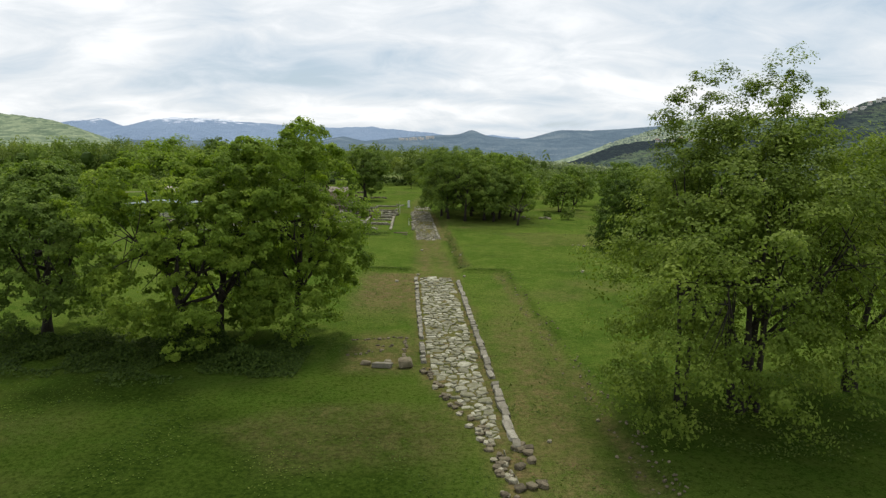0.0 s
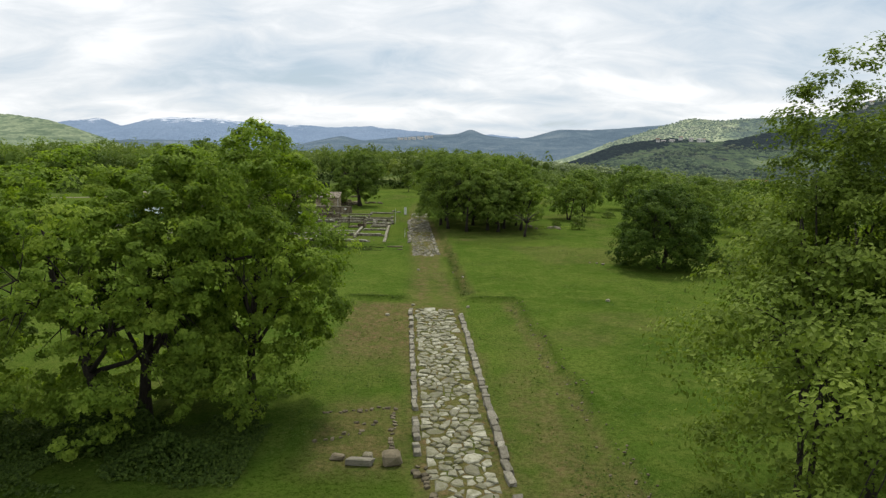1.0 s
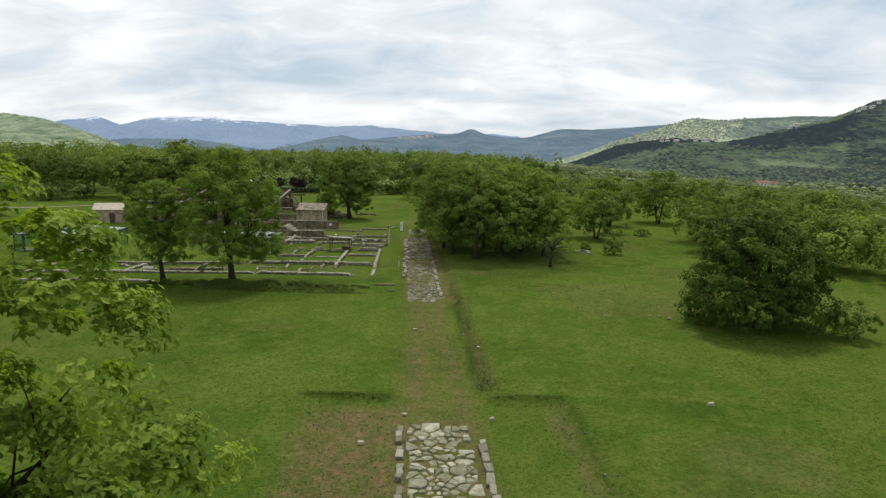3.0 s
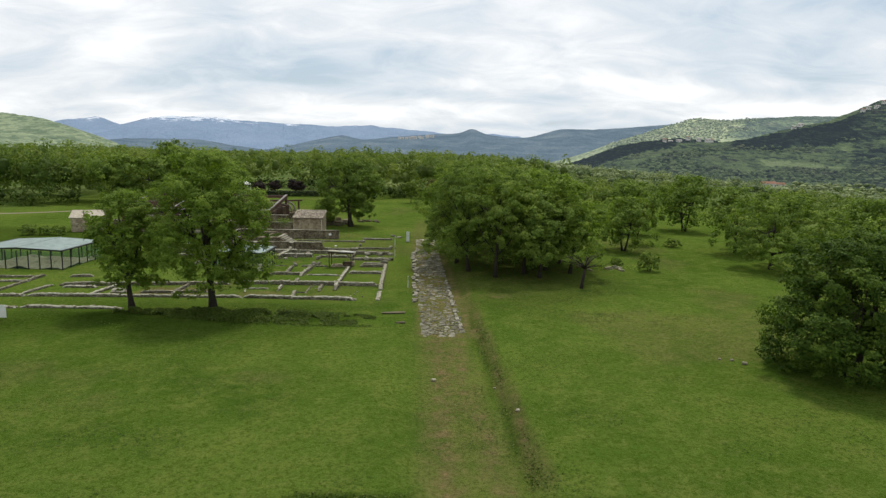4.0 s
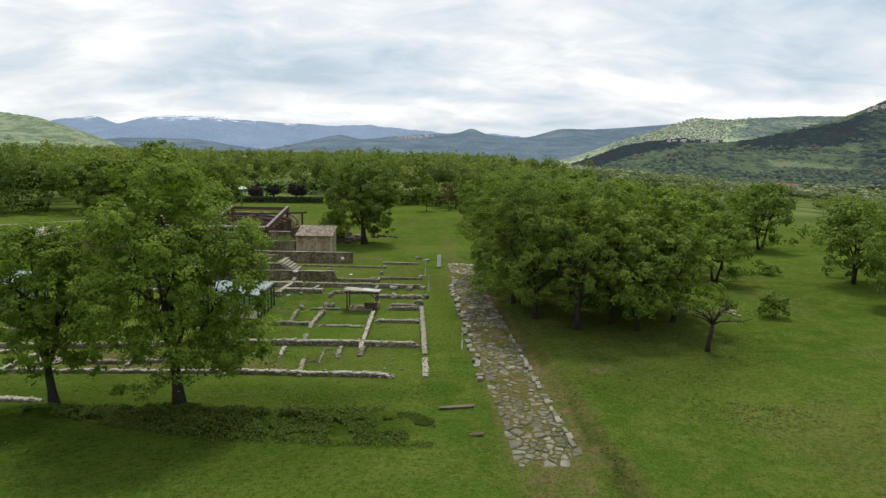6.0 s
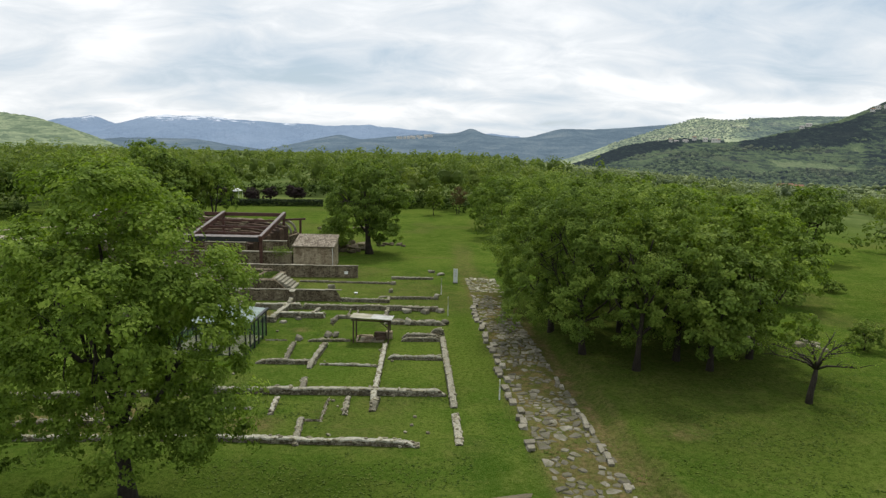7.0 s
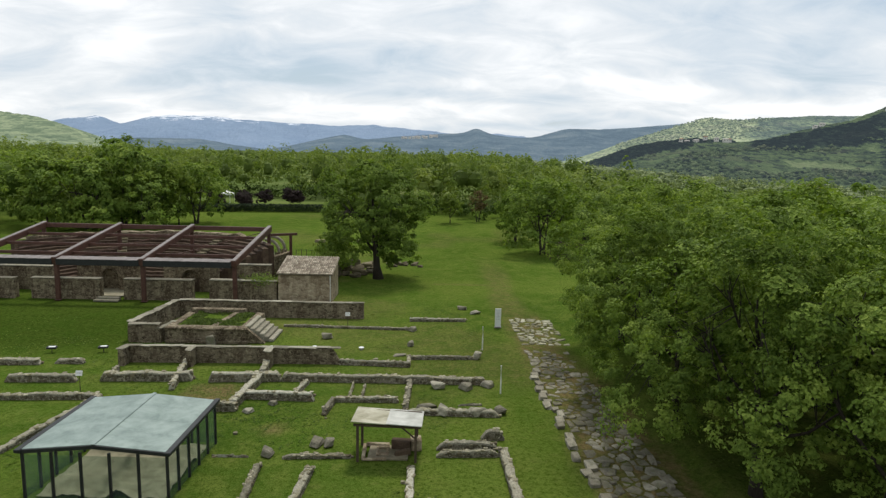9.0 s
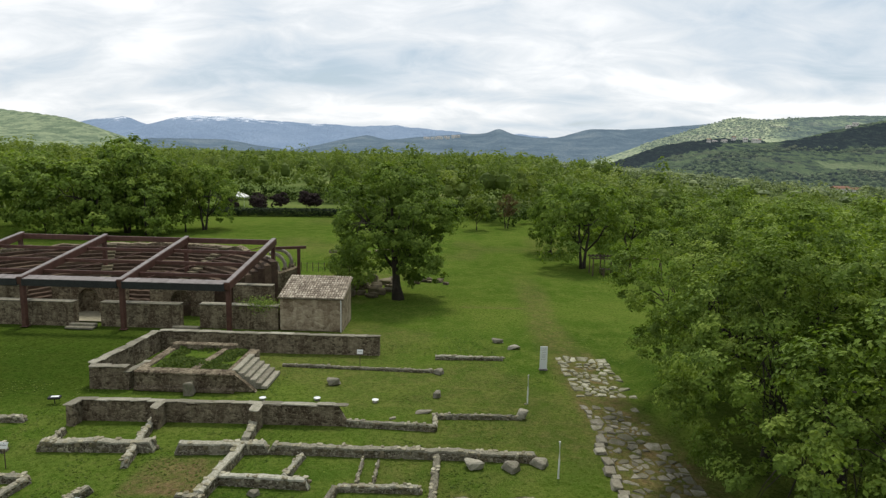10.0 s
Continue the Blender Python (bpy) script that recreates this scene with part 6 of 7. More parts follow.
# ---- the theatre under its steel cover ----
def steel_cover():
    root = thing("theatre_cover", (0, 0, 0), "open frame of rust-brown steel beams with zinc flashing", "canopy")
    fx = [-59.63, -50.87, -42.43, -33.47]
    fy, by, fz, bz = 159.3, 172.2, 4.0, 5.9
    for x in fx:
        post = part("post", Geo().box((x, fy + 0.15, 1.85), (0.38, 0.38, 3.8), None, 0.03).mesh("post", STEEL), root)
        part("base_plate", Geo().box((x, fy + 0.15, 0.03), (0.6, 0.6, 0.06), None, 0.01).mesh("base_plate", STEEL), post)
        part("post", Geo().box((x, by - 0.2, 2.8), (0.36, 0.36, 5.6), None, 0.03).mesh("post", STEEL), root)
        g = Geo().beam((x, fy - 0.25, fz - 0.03), (x, by + 0.2, bz - 0.03), 0.50, 0.62, 0.02)
        rafter = part("rafter", g.mesh("rafter", STEEL), root)
        part("flashing", Geo().beam((x, fy - 0.25, fz + 0.31), (x, by + 0.2, bz + 0.31), 0.40, 0.05, 0.01).mesh("flashing", FLASHING), rafter, "grey zinc flashing")
    for i in range(3):
        a, b = fx[i] + 0.3, fx[i + 1] - 0.3
        beam = part("front_beam", Geo().box(((a + b) / 2, fy - 0.1, fz - 0.12), (b - a + 0.2, 0.42, 0.62), None, 0.02).mesh("front_beam", BLACKSTEEL), root, "dark steel front beam")
        n = 14
        for k in range(n):
            part("flashing_sheet", Geo().box((a + (k + 0.5) * (b - a) / n, fy + 0.12, fz + 0.23 + 0.012 * (k % 2)), ((b - a) / n * 0.97, 0.95, 0.04), pose(0, 0, 0, 9, 0, 0), 0.006).mesh("flashing_sheet", FLASHING), beam)
        part("rear_beam", Geo().box(((a + b) / 2, by, bz - 0.1), (b - a + 0.2, 0.30, 0.50), None, 0.02).mesh("rear_beam", STEEL), root)
        for f in (0.20, 0.44, 0.72):
            y, z = fy + (by - fy) * f, fz + (bz - fz) * f - 0.1
            part("purlin", Geo().beam((a, y, z), (b, y, z), 0.16, 0.30, 0.02).mesh("purlin", STEEL), root)
        part("tie_rod", Geo().beam((a, fy + 0.5, fz - 0.1), (b, by - 0.5, bz - 0.3), 0.07, 0.07).mesh("tie_rod", STEEL), root)
    part("side_post", Geo().box((-31.7, 175.2, 2.4), (0.3, 0.3, 4.8), None, 0.02).mesh("side_post", STEEL), root)
    part("side_beam", Geo().beam((-34.2, 175.2, 4.75), (-30.9, 175.2, 4.95), 0.2, 0.3).mesh("side_beam", STEEL), root)
    return root


steel_cover()


def theatre():
    """Curved seat rows, radial stairs and the outer ring wall."""
    cx, cy = -46.14, 160.8
    root = thing("theatre_seating", (cx, cy, 0), "ruined semicircular theatre seating in dark weathered stone", "theatre")
    rows = 16
    for i in range(rows):
        r0, r1 = 6.2 + i * 0.62, 6.2 + (i + 1) * 0.62
        h = 0.35 + i * 0.275
        n = 44
        rng = random.Random(i)
        V, F = [], []
        for k in range(n + 1):
            a = math.pi * (0.16 + 0.70 * k / n)
            ca, sn = math.cos(a), math.sin(a)
            dz = rng.uniform(-0.05, 0.03)
            V += [(r0 * ca, r0 * sn, -0.1), (r0 * ca, r0 * sn, h + dz), (r1 * ca, r1 * sn, h + dz), (r1 * ca, r1 * sn, -0.1)]
            if k:
                o = (k - 1) * 4
                F += [(o, o + 4, o + 5, o + 1), (o + 1, o + 5, o + 6, o + 2), (o + 2, o + 6, o + 7, o + 3)]
        part("seat_tier", build("seat_tier", V, F + [(0, 1, 2, 3), tuple(n * 4 + q for q in (3, 2, 1, 0))], SEAT), root)
    for a in (66, 112):
        for i in range(rows):
            r = 6.45 + i * 0.62
            ca, sn = math.cos(radians(a)), math.sin(radians(a))
            part("stair_step", Geo().box((r * ca, r * sn, 0.35 + i * 0.275 + 0.10), (0.66, 1.0, 0.24), pose(0, 0, 0, 0, 0, a), 0.03).mesh("stair_step", MASONRY), root, "paler stone step between the seats")
    n = 40
    V, F = [], []
    for k in range(n + 1):
        a = math.pi * (0.20 + 0.62 * k / n)
        h = 4.7 + 0.4 * noise.noise((k * 0.5, 1.0, 4.0))
        if k < 8:
            h *= 0.62 + 0.38 * k / 8
        ca, sn = math.cos(a), math.sin(a)
        V += [(16.15 * ca, 16.15 * sn, -0.2), (16.15 * ca, 16.15 * sn, h), (16.9 * ca, 16.9 * sn, h + 0.05), (16.9 * ca, 16.9 * sn, -0.2)]
        if k:
            o = (k - 1) * 4
            F += [(o, o + 4, o + 5, o + 1), (o + 1, o + 5, o + 6, o + 2), (o + 2, o + 6, o + 7, o + 3)]
    part("ring_wall", build("ring_wall", V, F + [(0, 1, 2, 3), tuple(n * 4 + q for q in (3, 2, 1, 0))], STAGE_FACE), root)
    for i in range(7):
        f = i / 6
        x, y, top = -35.9 - cx + 2.7 * f, 170.4 - cy + 5.6 * f, 3.0 + 1.5 * f
        pts = [(x - 0.95 + 1.5 * math.sin(radians(a)), y, top - 1.5 + 1.5 * math.cos(radians(a))) for a in (-8, 12, 32, 52, 72, 90)]
        part("rib", Geo().tube(pts, [0.20] * 6, 6).mesh("rib", KERB), root, "curved pale stone rib of the outer arcade")
        part("pier", Geo().box((x + 0.5, y, (top - 1.5) / 2 - 0.05), (0.55, 0.6, top - 1.4), None, 0.04).mesh("pier", STAGE_FACE), root)
    part("flank_wall", Geo().beam((-35.0 - cx, 169.6 - cy, 0.9), (-32.0 - cx, 176.4 - cy, 1.5), 0.6, 2.4, 0.05).mesh("flank_wall", STAGE_FACE), root)
    n = 24
    V = [(0, 0.6, 0.06)] + [(6.3 * math.cos(math.pi * k / n), 0.6 + 6.3 * math.sin(math.pi * k / n), 0.06) for k in range(n + 1)]
    V += [(x, y, -0.1) for x, y, _ in V]
    F = [(0, k, k + 1) for k in range(1, n + 1)] + [(k, k + n + 2, k + n + 3, k + 1) for k in range(1, n + 1)]
    part("orchestra_floor", Geo().raw(V, F).mesh("orchestra_floor", DUST), root, "pale sandy orchestra floor")
    return root


theatre()
STAGE = "low thick stage wall of patchy weathered masonry"
for k, (x0, x1, y, h) in enumerate(((-61.9, -55.6, 160.0, 1.9), (-54.0, -47.2, 160.2, 1.95), (-44.9, -38.1, 160.4, 1.95), (-36.5, -29.76, 160.75, 1.95), (-51.59, -44.8, 164.2, 2.6), (-42.63, -36.97, 164.5, 2.6), (-35.12, -31.51, 165.0, 2.8), (-61.38, -54.17, 164.0, 2.4))):
    root = thing("stage_wall", (x0, y, 0), STAGE, "wall", "stage walls")
    span = x1 - x0
    bays = [(0.0, span)] if not 4 <= k <= 5 else [(0.0, span / 2 - 0.92), (span / 2 + 0.92, span)]
    for u0, u1 in bays:
        n = 14
        V, F = [], []
        for i in range(n + 1):
            u = u0 + (u1 - u0) * i / n
            hh = h + 0.10 * noise.noise((u * 0.6, k * 3.1, 2.0))
            V += [(u, 0, -0.2), (u, 0.02, hh - 0.05), (u, 0.12, hh), (u, 0.72, hh + 0.02), (u, 0.8, hh - 0.05), (u, 0.8, -0.2)]
            if i:
                o = (i - 1) * 6
                F += [(o + q, o + 6 + q, o + 7 + q, o + q + 1) for q in range(5)]
        F += [tuple(range(6)), tuple(n * 6 + q for q in range(6))]
        part("wall_body", Geo().raw(V, F).mesh("wall_body", STAGE_FACE), root)
    part("coping", Geo().box((span / 2, 0.4, h + 0.05), (span + 0.06, 0.82, 0.09), None, 0.03).mesh("coping", KERB), root, "pale stone coping")
    if 4 <= k <= 5:
        m = span / 2
        part("niche_back", Geo().box((m, 0.71, h / 2 - 0.1), (1.84, 0.18, h + 0.18), None, 0.01).mesh("niche_back", STAGE_FACE), root)
        pts = [(0.92 * math.cos(math.pi * q / 12), 0.92 * math.sin(math.pi * q / 12)) for q in range(13)]
        V = [(m + a, y, 1.38 + b) for y in (0.02, 0.60) for a, b in pts] + [(m + a, y, h) for y in (0.02, 0.60) for a, b in pts]
        F = [(o + q, o + q + 1, o + q + 27, o + q + 26) for o in (0, 13) for q in range(12)] + [(q, q + 13, q + 14, q + 1) for q in range(12)]
        part("niche_arch", Geo().raw(V, F).mesh("niche_arch", STAGE_FACE), root)
for k, x in enumerate((-46.1, -37.3)):
    root = thing("entrance_steps", (x, 159.3, 0), "two low worn stone steps between the stage walls", "steps", "entrance steps")
    part("step", Geo().box((0, 0, 0.06), (2.4, 0.5, 0.18), None, 0.03).mesh("step", KERB), root)
    part("step", Geo().box((0, 0.5, 0.14), (2.2, 0.5, 0.34), None, 0.03).mesh("step", KERB), root)


def hut():
    """The little stone store with its lean-to tiled roof."""
    root = thing("stone_hut", (-29.55, 160.6, 0), "small plastered stone hut with a clay-tiled lean-to roof", "hut")
    L, D, h0, h1 = 5.3, 4.2, 2.75, 3.75
    V = [(0, 0, -0.1), (L, 0, -0.1), (L, D, -0.1), (0, D, -0.1), (0, 0, h0), (L, 0, h0), (L, D, h1), (0, D, h1)]
    part("front_wall", Geo().box((L / 2, 0.15, h0 / 2), (L, 0.3, h0), None, 0.03).mesh("front_wall", PLASTER), root)
    part("rear_wall", Geo().box((L / 2, D - 0.15, h1 / 2), (L, 0.3, h1), None, 0.03).mesh("rear_wall", PLASTER), root)
    for x in (0.15, L - 0.15):
        a, b = x - 0.147, x + 0.147
        W = [(a, 0.3, 0), (b, 0.3, 0), (b, D - 0.3, 0), (a, D - 0.3, 0), (a, 0.3, h0 + 0.06), (b, 0.3, h0 + 0.06), (b, D - 0.3, h1 - 0.1), (a, D - 0.3, h1 - 0.1)]
        part("side_wall", Geo().raw(W, [(0, 1, 2, 3), (4, 7, 6, 5), (0, 4, 5, 1), (1, 5, 6, 2), (2, 6, 7, 3), (3, 7, 4, 0)]).mesh("side_wall", PLASTER), root)
    part("eaves_board", Geo().box((L / 2, -0.1, h0 + 0.05), (L + 0.3, 0.12, 0.1), None, 0.01).mesh("eaves_board", TIMBER), root)
    part("drainpipe", Geo().tube([(L - 0.1, -0.07, 0.0), (L - 0.1, -0.07, h0 - 0.15), (L - 0.1, -0.16, h0)], [0.05, 0.05, 0.05], 8).mesh("drainpipe", WHITE), root, "thin white drainpipe")
    roof = part("roof", Geo().beam((L / 2, -0.2, h0 + 0.08), (L / 2, D + 0.1, h1 + 0.12), L + 0.3, 0.08, 0.01).mesh("roof", TILE), root)
    cover = []
    for q in range(3):
        r = random.Random(q)
        V, F = [], []
        for i in range(2):
            for k in range(6):
                a = math.pi * k / 5
                rad = 0.105 - 0.018 * i
                V.append((rad * math.cos(a), i * 0.46, 0.75 * rad * math.sin(a) + 0.03 * (1 - i)))
        F = [(k, k + 1, k + 7, k + 6) for k in range(5)] + [tuple(range(6))]
        cover.append(build("roof_tile", V, F, TILE))
    r = random.Random(3)
    slope = math.degrees(math.atan2(h1 - h0, D))
    for c in range(24):
        for q in range(11):
            x = -0.1 + (c + 0.5) * (L + 0.2) / 24
            y = -0.28 + q * 0.405
            z = h0 + 0.15 + (y + 0.2) * (h1 - h0) / D
            part("roof_tile", cover[(c + q) % 3], roof, at=pose(x + r.uniform(-0.015, 0.015), y + r.uniform(-0.02, 0.02), z, slope, 0, r.uniform(-2.5, 2.5)))
    return root


hut()
rr = random.Random(21)
for k in range(38):
    x, y = rr.uniform(-31.5, -21.5), rr.uniform(174, 183)
    s = rr.uniform(0.5, 1.3)
    block(x, y, (s, s * rr.uniform(0.5, 1), s * rr.uniform(0.4, 0.8)), DARK_STONES, 1000 + k, "stored fragment of carved dark stone", "stored_stone")
for k in range(14):
    x, y = rr.uniform(-20.5, -16.0), rr.uniform(181.5, 184.5)
    s = rr.uniform(0.4, 0.9)
    block(x, y, (s, s * 0.7, s * 0.5), DARK_STONES, 1040 + k, "stored fragment of carved dark stone", "stored_stone")
masonry_wall(-31.0, 177.5, -24.5, 178.4, 0.8, 1.5, "ruined dark outer wall of the theatre", 180, 2.0, 0.25, False)
masonry_wall(-31.0, 171.0, -26.0, 173.0, 0.8, 1.6, "ruined dark outer wall of the theatre", 181, 2.0, 0.25, False)


# ---- modern fittings ----
def glazed_shelter(x0, y0, x1, y1, h, label, bays_x, bays_y):
    """A steel-framed shelter with a shallow glazed gable over a mosaic."""
    root = thing("glazed_shelter", (x0, y0, land_at(x0, y0)), label, "shelter", "glazed shelters")
    L, D, rise = x1 - x0, y1 - y0, 0.28
    rows = 4
    for s in range(2):
        for q in range(rows):
            y = D * q / rows
            a, b = (0 - 0.15, L / 2) if s == 0 else (L / 2, L + 0.15)
            za, zb = (h, h + rise) if s == 0 else (h + rise, h)
            V = [(a, y + 0.002, za), (b, y + 0.002, zb), (b, y + D / rows - 0.002, zb), (a, y + D / rows - 0.002, za)]
            V += [(p[0], p[1], p[2] + 0.02) for p in V]
            ob = part("roof_pane", build("roof_pane", V, [(0, 3, 2, 1), (4, 5, 6, 7), (0, 1, 5, 4), (1, 2, 6, 5), (2, 3, 7, 6), (3, 0, 4, 7)], GLASS), root, "cloudy greenish roof pane")
            ob.visible_shadow = False
    for y in (0.0, D):
        part("gable_beam", Geo().beam((-0.15, y, h - 0.09), (L / 2, y, h + rise - 0.09), 0.12, 0.16, 0.01).mesh("gable_beam", BLACKSTEEL), root)
        part("gable_beam", Geo().beam((L / 2, y, h + rise - 0.09), (L + 0.15, y, h - 0.09), 0.12, 0.16, 0.01).mesh("gable_beam", BLACKSTEEL), root)
    for x in (-0.1, L + 0.1):
        part("gutter", Geo().box((x, D / 2, h - 0.03), (0.26, D + 0.3, 0.16), None, 0.02).mesh("gutter", BLACKSTEEL), root, "dark metal gutter")
    part("ridge_cap", Geo().box((L / 2, D / 2, h + rise + 0.035), (0.18, D + 0.1, 0.04), None, 0.01).mesh("ridge_cap", GLASS), root)
    for i in range(bays_x + 1):
        for y in (0.06, D - 0.06):
            part("post", Geo().box((L * i / bays_x, y, (h - 0.1) / 2), (0.11, 0.11, h - 0.1), None, 0.01).mesh("post", BLACKSTEEL), root)
    for j in range(1, bays_y):
        for x in (0.0, L):
            part("post", Geo().box((x, D * j / bays_y, (h - 0.1) / 2), (0.11, 0.11, h - 0.1), None, 0.01).mesh("post", BLACKSTEEL), root)
    for i in range(bays_x):
        a, b = L * i / bays_x + 0.07, L * (i + 1) / bays_x - 0.07
        for y in (0.06, D - 0.06):
            part("side_pane", Geo().box(((a + b) / 2, y, h * 0.46), (b - a, 0.012, h * 0.86), None, 0.002).mesh("side_pane", CLEAR), root, "dusty clear side pane").visible_shadow = False
    for j in range(bays_y):
        a, b = D * j / bays_y + 0.07, D * (j + 1) / bays_y - 0.07
        for x in (0.0, L):
            part("side_pane", Geo().box((x, (a + b) / 2, h * 0.46), (0.012, b - a, h * 0.86), None, 0.002).mesh("side_pane", CLEAR), root, "dusty clear side pane").visible_shadow = False
    n = 24
    V = [(0.3 + (L - 0.6) * i / n, 0.3 + (D - 0.6) * j / n, 0.05 + 0.45 * max(0.0, noise.noise((i * 0.22 + x0, j * 0.24, 1.0)) + 0.15) + 0.06 * noise.noise((i * 0.9, j * 0.9, 5.0))) for j in range(n + 1) for i in range(n + 1)]
    F = [(j * (n + 1) + i, j * (n + 1) + i + 1, (j + 1) * (n + 1) + i + 1, (j + 1) * (n + 1) + i) for j in range(n) for i in range(n)]
    part("excavated_floor", build("excavated_floor", V, F, DUST, True), root, "dusty beige excavated earth and rock")
    return root


glazed_shelter(-30.88, 123.0, -24.7, 128.9, 2.35, "glazed steel shelter over an excavated floor", 5, 5)
glazed_shelter(-60.2, 122.0, -49.0, 131.5, 2.45, "long glazed steel shelter beside the ruins", 8, 5)


def sheet_shelter():
    root = thing("sheet_shelter", (-17.28, 126.9, 0), "small shelter with a stained sheet roof over a stone basin", "shelter")
    part("roof_sheet", Geo().box((0.75, 1.15, 2.02), (1.75, 2.5, 0.05), pose(0, 0, 0, -6, 3, -1), 0.01).mesh("roof_sheet", SHEET), root, "mossy stained roof sheet")
    part("roof_sheet", Geo().box((2.45, 1.1, 1.96), (1.75, 2.5, 0.05), pose(0, 0, 0, -6, 3, -1), 0.01).mesh("roof_sheet", PALESHEET), root, "pale weathered roof sheet")
    for x, y in ((0.15, 0.25), (0.15, 2.1), (3.0, 0.25), (3.0, 2.1)):
        part("post", Geo().box((x, y, 0.93), (0.12, 0.12, 1.86), None, 0.01).mesh("post", TIMBER), root)
    for y in (0.25, 2.1):
        part("rail", Geo().beam((-0.05, y, 1.9), (3.25, y, 1.82), 0.09, 0.12).mesh("rail", TIMBER), root)
    part("brace", Geo().beam((3.0, 0.3, 1.2), (2.3, 0.3, 1.8), 0.07, 0.07).mesh("brace", TIMBER), root)
    for x, y, lx, ly, h, turn in ((0.35, 1.25, 0.16, 1.7, 0.16, 3), (1.0, 2.0, 1.2, 0.16, 0.20, -2), (0.95, 0.45, 1.2, 0.14, 0.12, 4), (1.05, 1.2, 0.12, 0.9, 0.20, 3), (1.35, 0.85, 0.55, 0.12, 0.22, 2), (1.35, 1.55, 0.55, 0.12, 0.22, 2), (1.55, 1.2, 0.12, 0.8, 0.2, 3), (2.95, 1.9, 0.5, 0.7, 0.55, 6)):
        part("basin_wall", Geo().box((0, 0, h / 2 - 0.03), (lx, ly, h), None, 0.03, 0.03, random.Random(int(lx * 100))).mesh("basin_wall", PLASTER), root, at=pose(x, y, 0, 0, 0, turn))
    for x, y, lx, ly, h, turn in ((2.2, 1.75, 0.9, 0.5, 0.50, -8), (2.35, 0.95, 0.8, 0.25, 0.34, 24)):
        part("brick_wall", Geo().box((0, 0, h / 2 - 0.03), (lx, ly, h), None, 0.05, 0.06, random.Random(int(ly * 100))).mesh("brick_wall", SEAT), root, "worn brown brick lump", at=pose(x, y, 0, 0, 0, turn))
    part("basin_floor", Geo().box((1.6, 1.25, 0.02), (2.0, 1.5, 0.12), None, 0.02).mesh("basin_floor", EARTH), root)
    return root


sheet_shelter()


def info_panel():
    root = thing("information_panel", (-8.25, 152.5, 0), "tall pale grey information panel beside the road", "sign")
    panel = part("panel", Geo().box((0, 0, 0.9), (0.52, 0.06, 1.65), None, 0.01).mesh("panel", GREYSIGN), root)
    part("foot", Geo().box((0, 0, 0.04), (0.6, 0.3, 0.08), None, 0.01).mesh("foot", FLASHING), root)
    for i in range(7):
        part("text_line", Geo().box((0, -0.034, 1.55 - i * 0.13), (0.36 - 0.05 * (i % 3), 0.006, 0.014), None, 0.001).mesh("text_line", FLASHING), panel)
    return root


info_panel()
for x, y, h in ((-9.95, 146.0, 1.85), (-9.3, 136.8, 1.85), (-6.2, 115.4, 1.3)):
    root = thing("marker_pole", (x, y, land_at(x, y)), "thin white marker pole standing in the grass", "pole", "marker poles")
    part("pole", Geo().tube([(0, 0, -0.1), (0.01, 0, h * 0.5), (0.0, 0, h)], [0.045, 0.042, 0.04], 8).mesh("pole", WHITE), root)
    part("cap", Geo().box((0, 0, h + 0.01), (0.075, 0.075, 0.03), None, 0.01).mesh("cap", WHITE), root)
for x, y in ((-21.3, 151.9), (-35.6, 135.8)):
    root = thing("label_stake", (x, y, 0), "small white label board on a thin stake", "sign", "label stakes")
    part("stake", Geo().tube([(0, 0, -0.1), (0, 0, 1.2)], [0.025, 0.022], 6).mesh("stake", TIMBER), root)
    board = part("board", Geo().box((0, -0.03, 1.1), (0.42, 0.03, 0.32), pose(0, 0, 0, -18, 0, 0), 0.006).mesh("board", WHITE), root)
    part("text_line", Geo().box((0, -0.05, 1.12), (0.3, 0.006, 0.03), pose(0, 0, 0, -18, 0, 0), 0.001).mesh("text_line", FLASHING), board)
for k, (x, y) in enumerate(((-41.8, 143.2), (-38.2, 143.6))):
    root = thing("floodlight", (x, y, 0), "low black floodlight on a stake in the grass", "lamp", "floodlights")
    part("stake", Geo().tube([(0, 0, -0.1), (0, 0, 0.25)], [0.03, 0.03], 6).mesh("stake", BLACKSTEEL), root)
    part("housing", Geo().box((0, 0, 0.33), (0.7, 0.34, 0.13), pose(0, 0, 0, 8, 0, 12), 0.03).mesh("housing", BLACKSTEEL), root)
    part("lens", Geo().box((0.05, -0.02, 0.405), (0.45, 0.18, 0.03), pose(0, 0, 0, 8, 0, 12), 0.01).mesh("lens", GREYSIGN), root)


for x, y in ((-26.2, 145.2), (-22.9, 145.5), (-19.3, 145.5)):
    root = thing("ground_lamp", (x, y, land_at(x, y)), "low round ground lamp with a white cap", "lamp", "ground lamps")
    part("base", Geo().tube([(0, 0, -0.05), (0, 0, 0.14)], [0.16, 0.14], 12).mesh("base", KERB), root)
    part("cap", Geo().tube([(0, 0, 0.14), (0, 0, 0.18), (0, 0, 0.20)], [0.21, 0.21, 0.16], 14).mesh("cap", GREYSIGN), root)


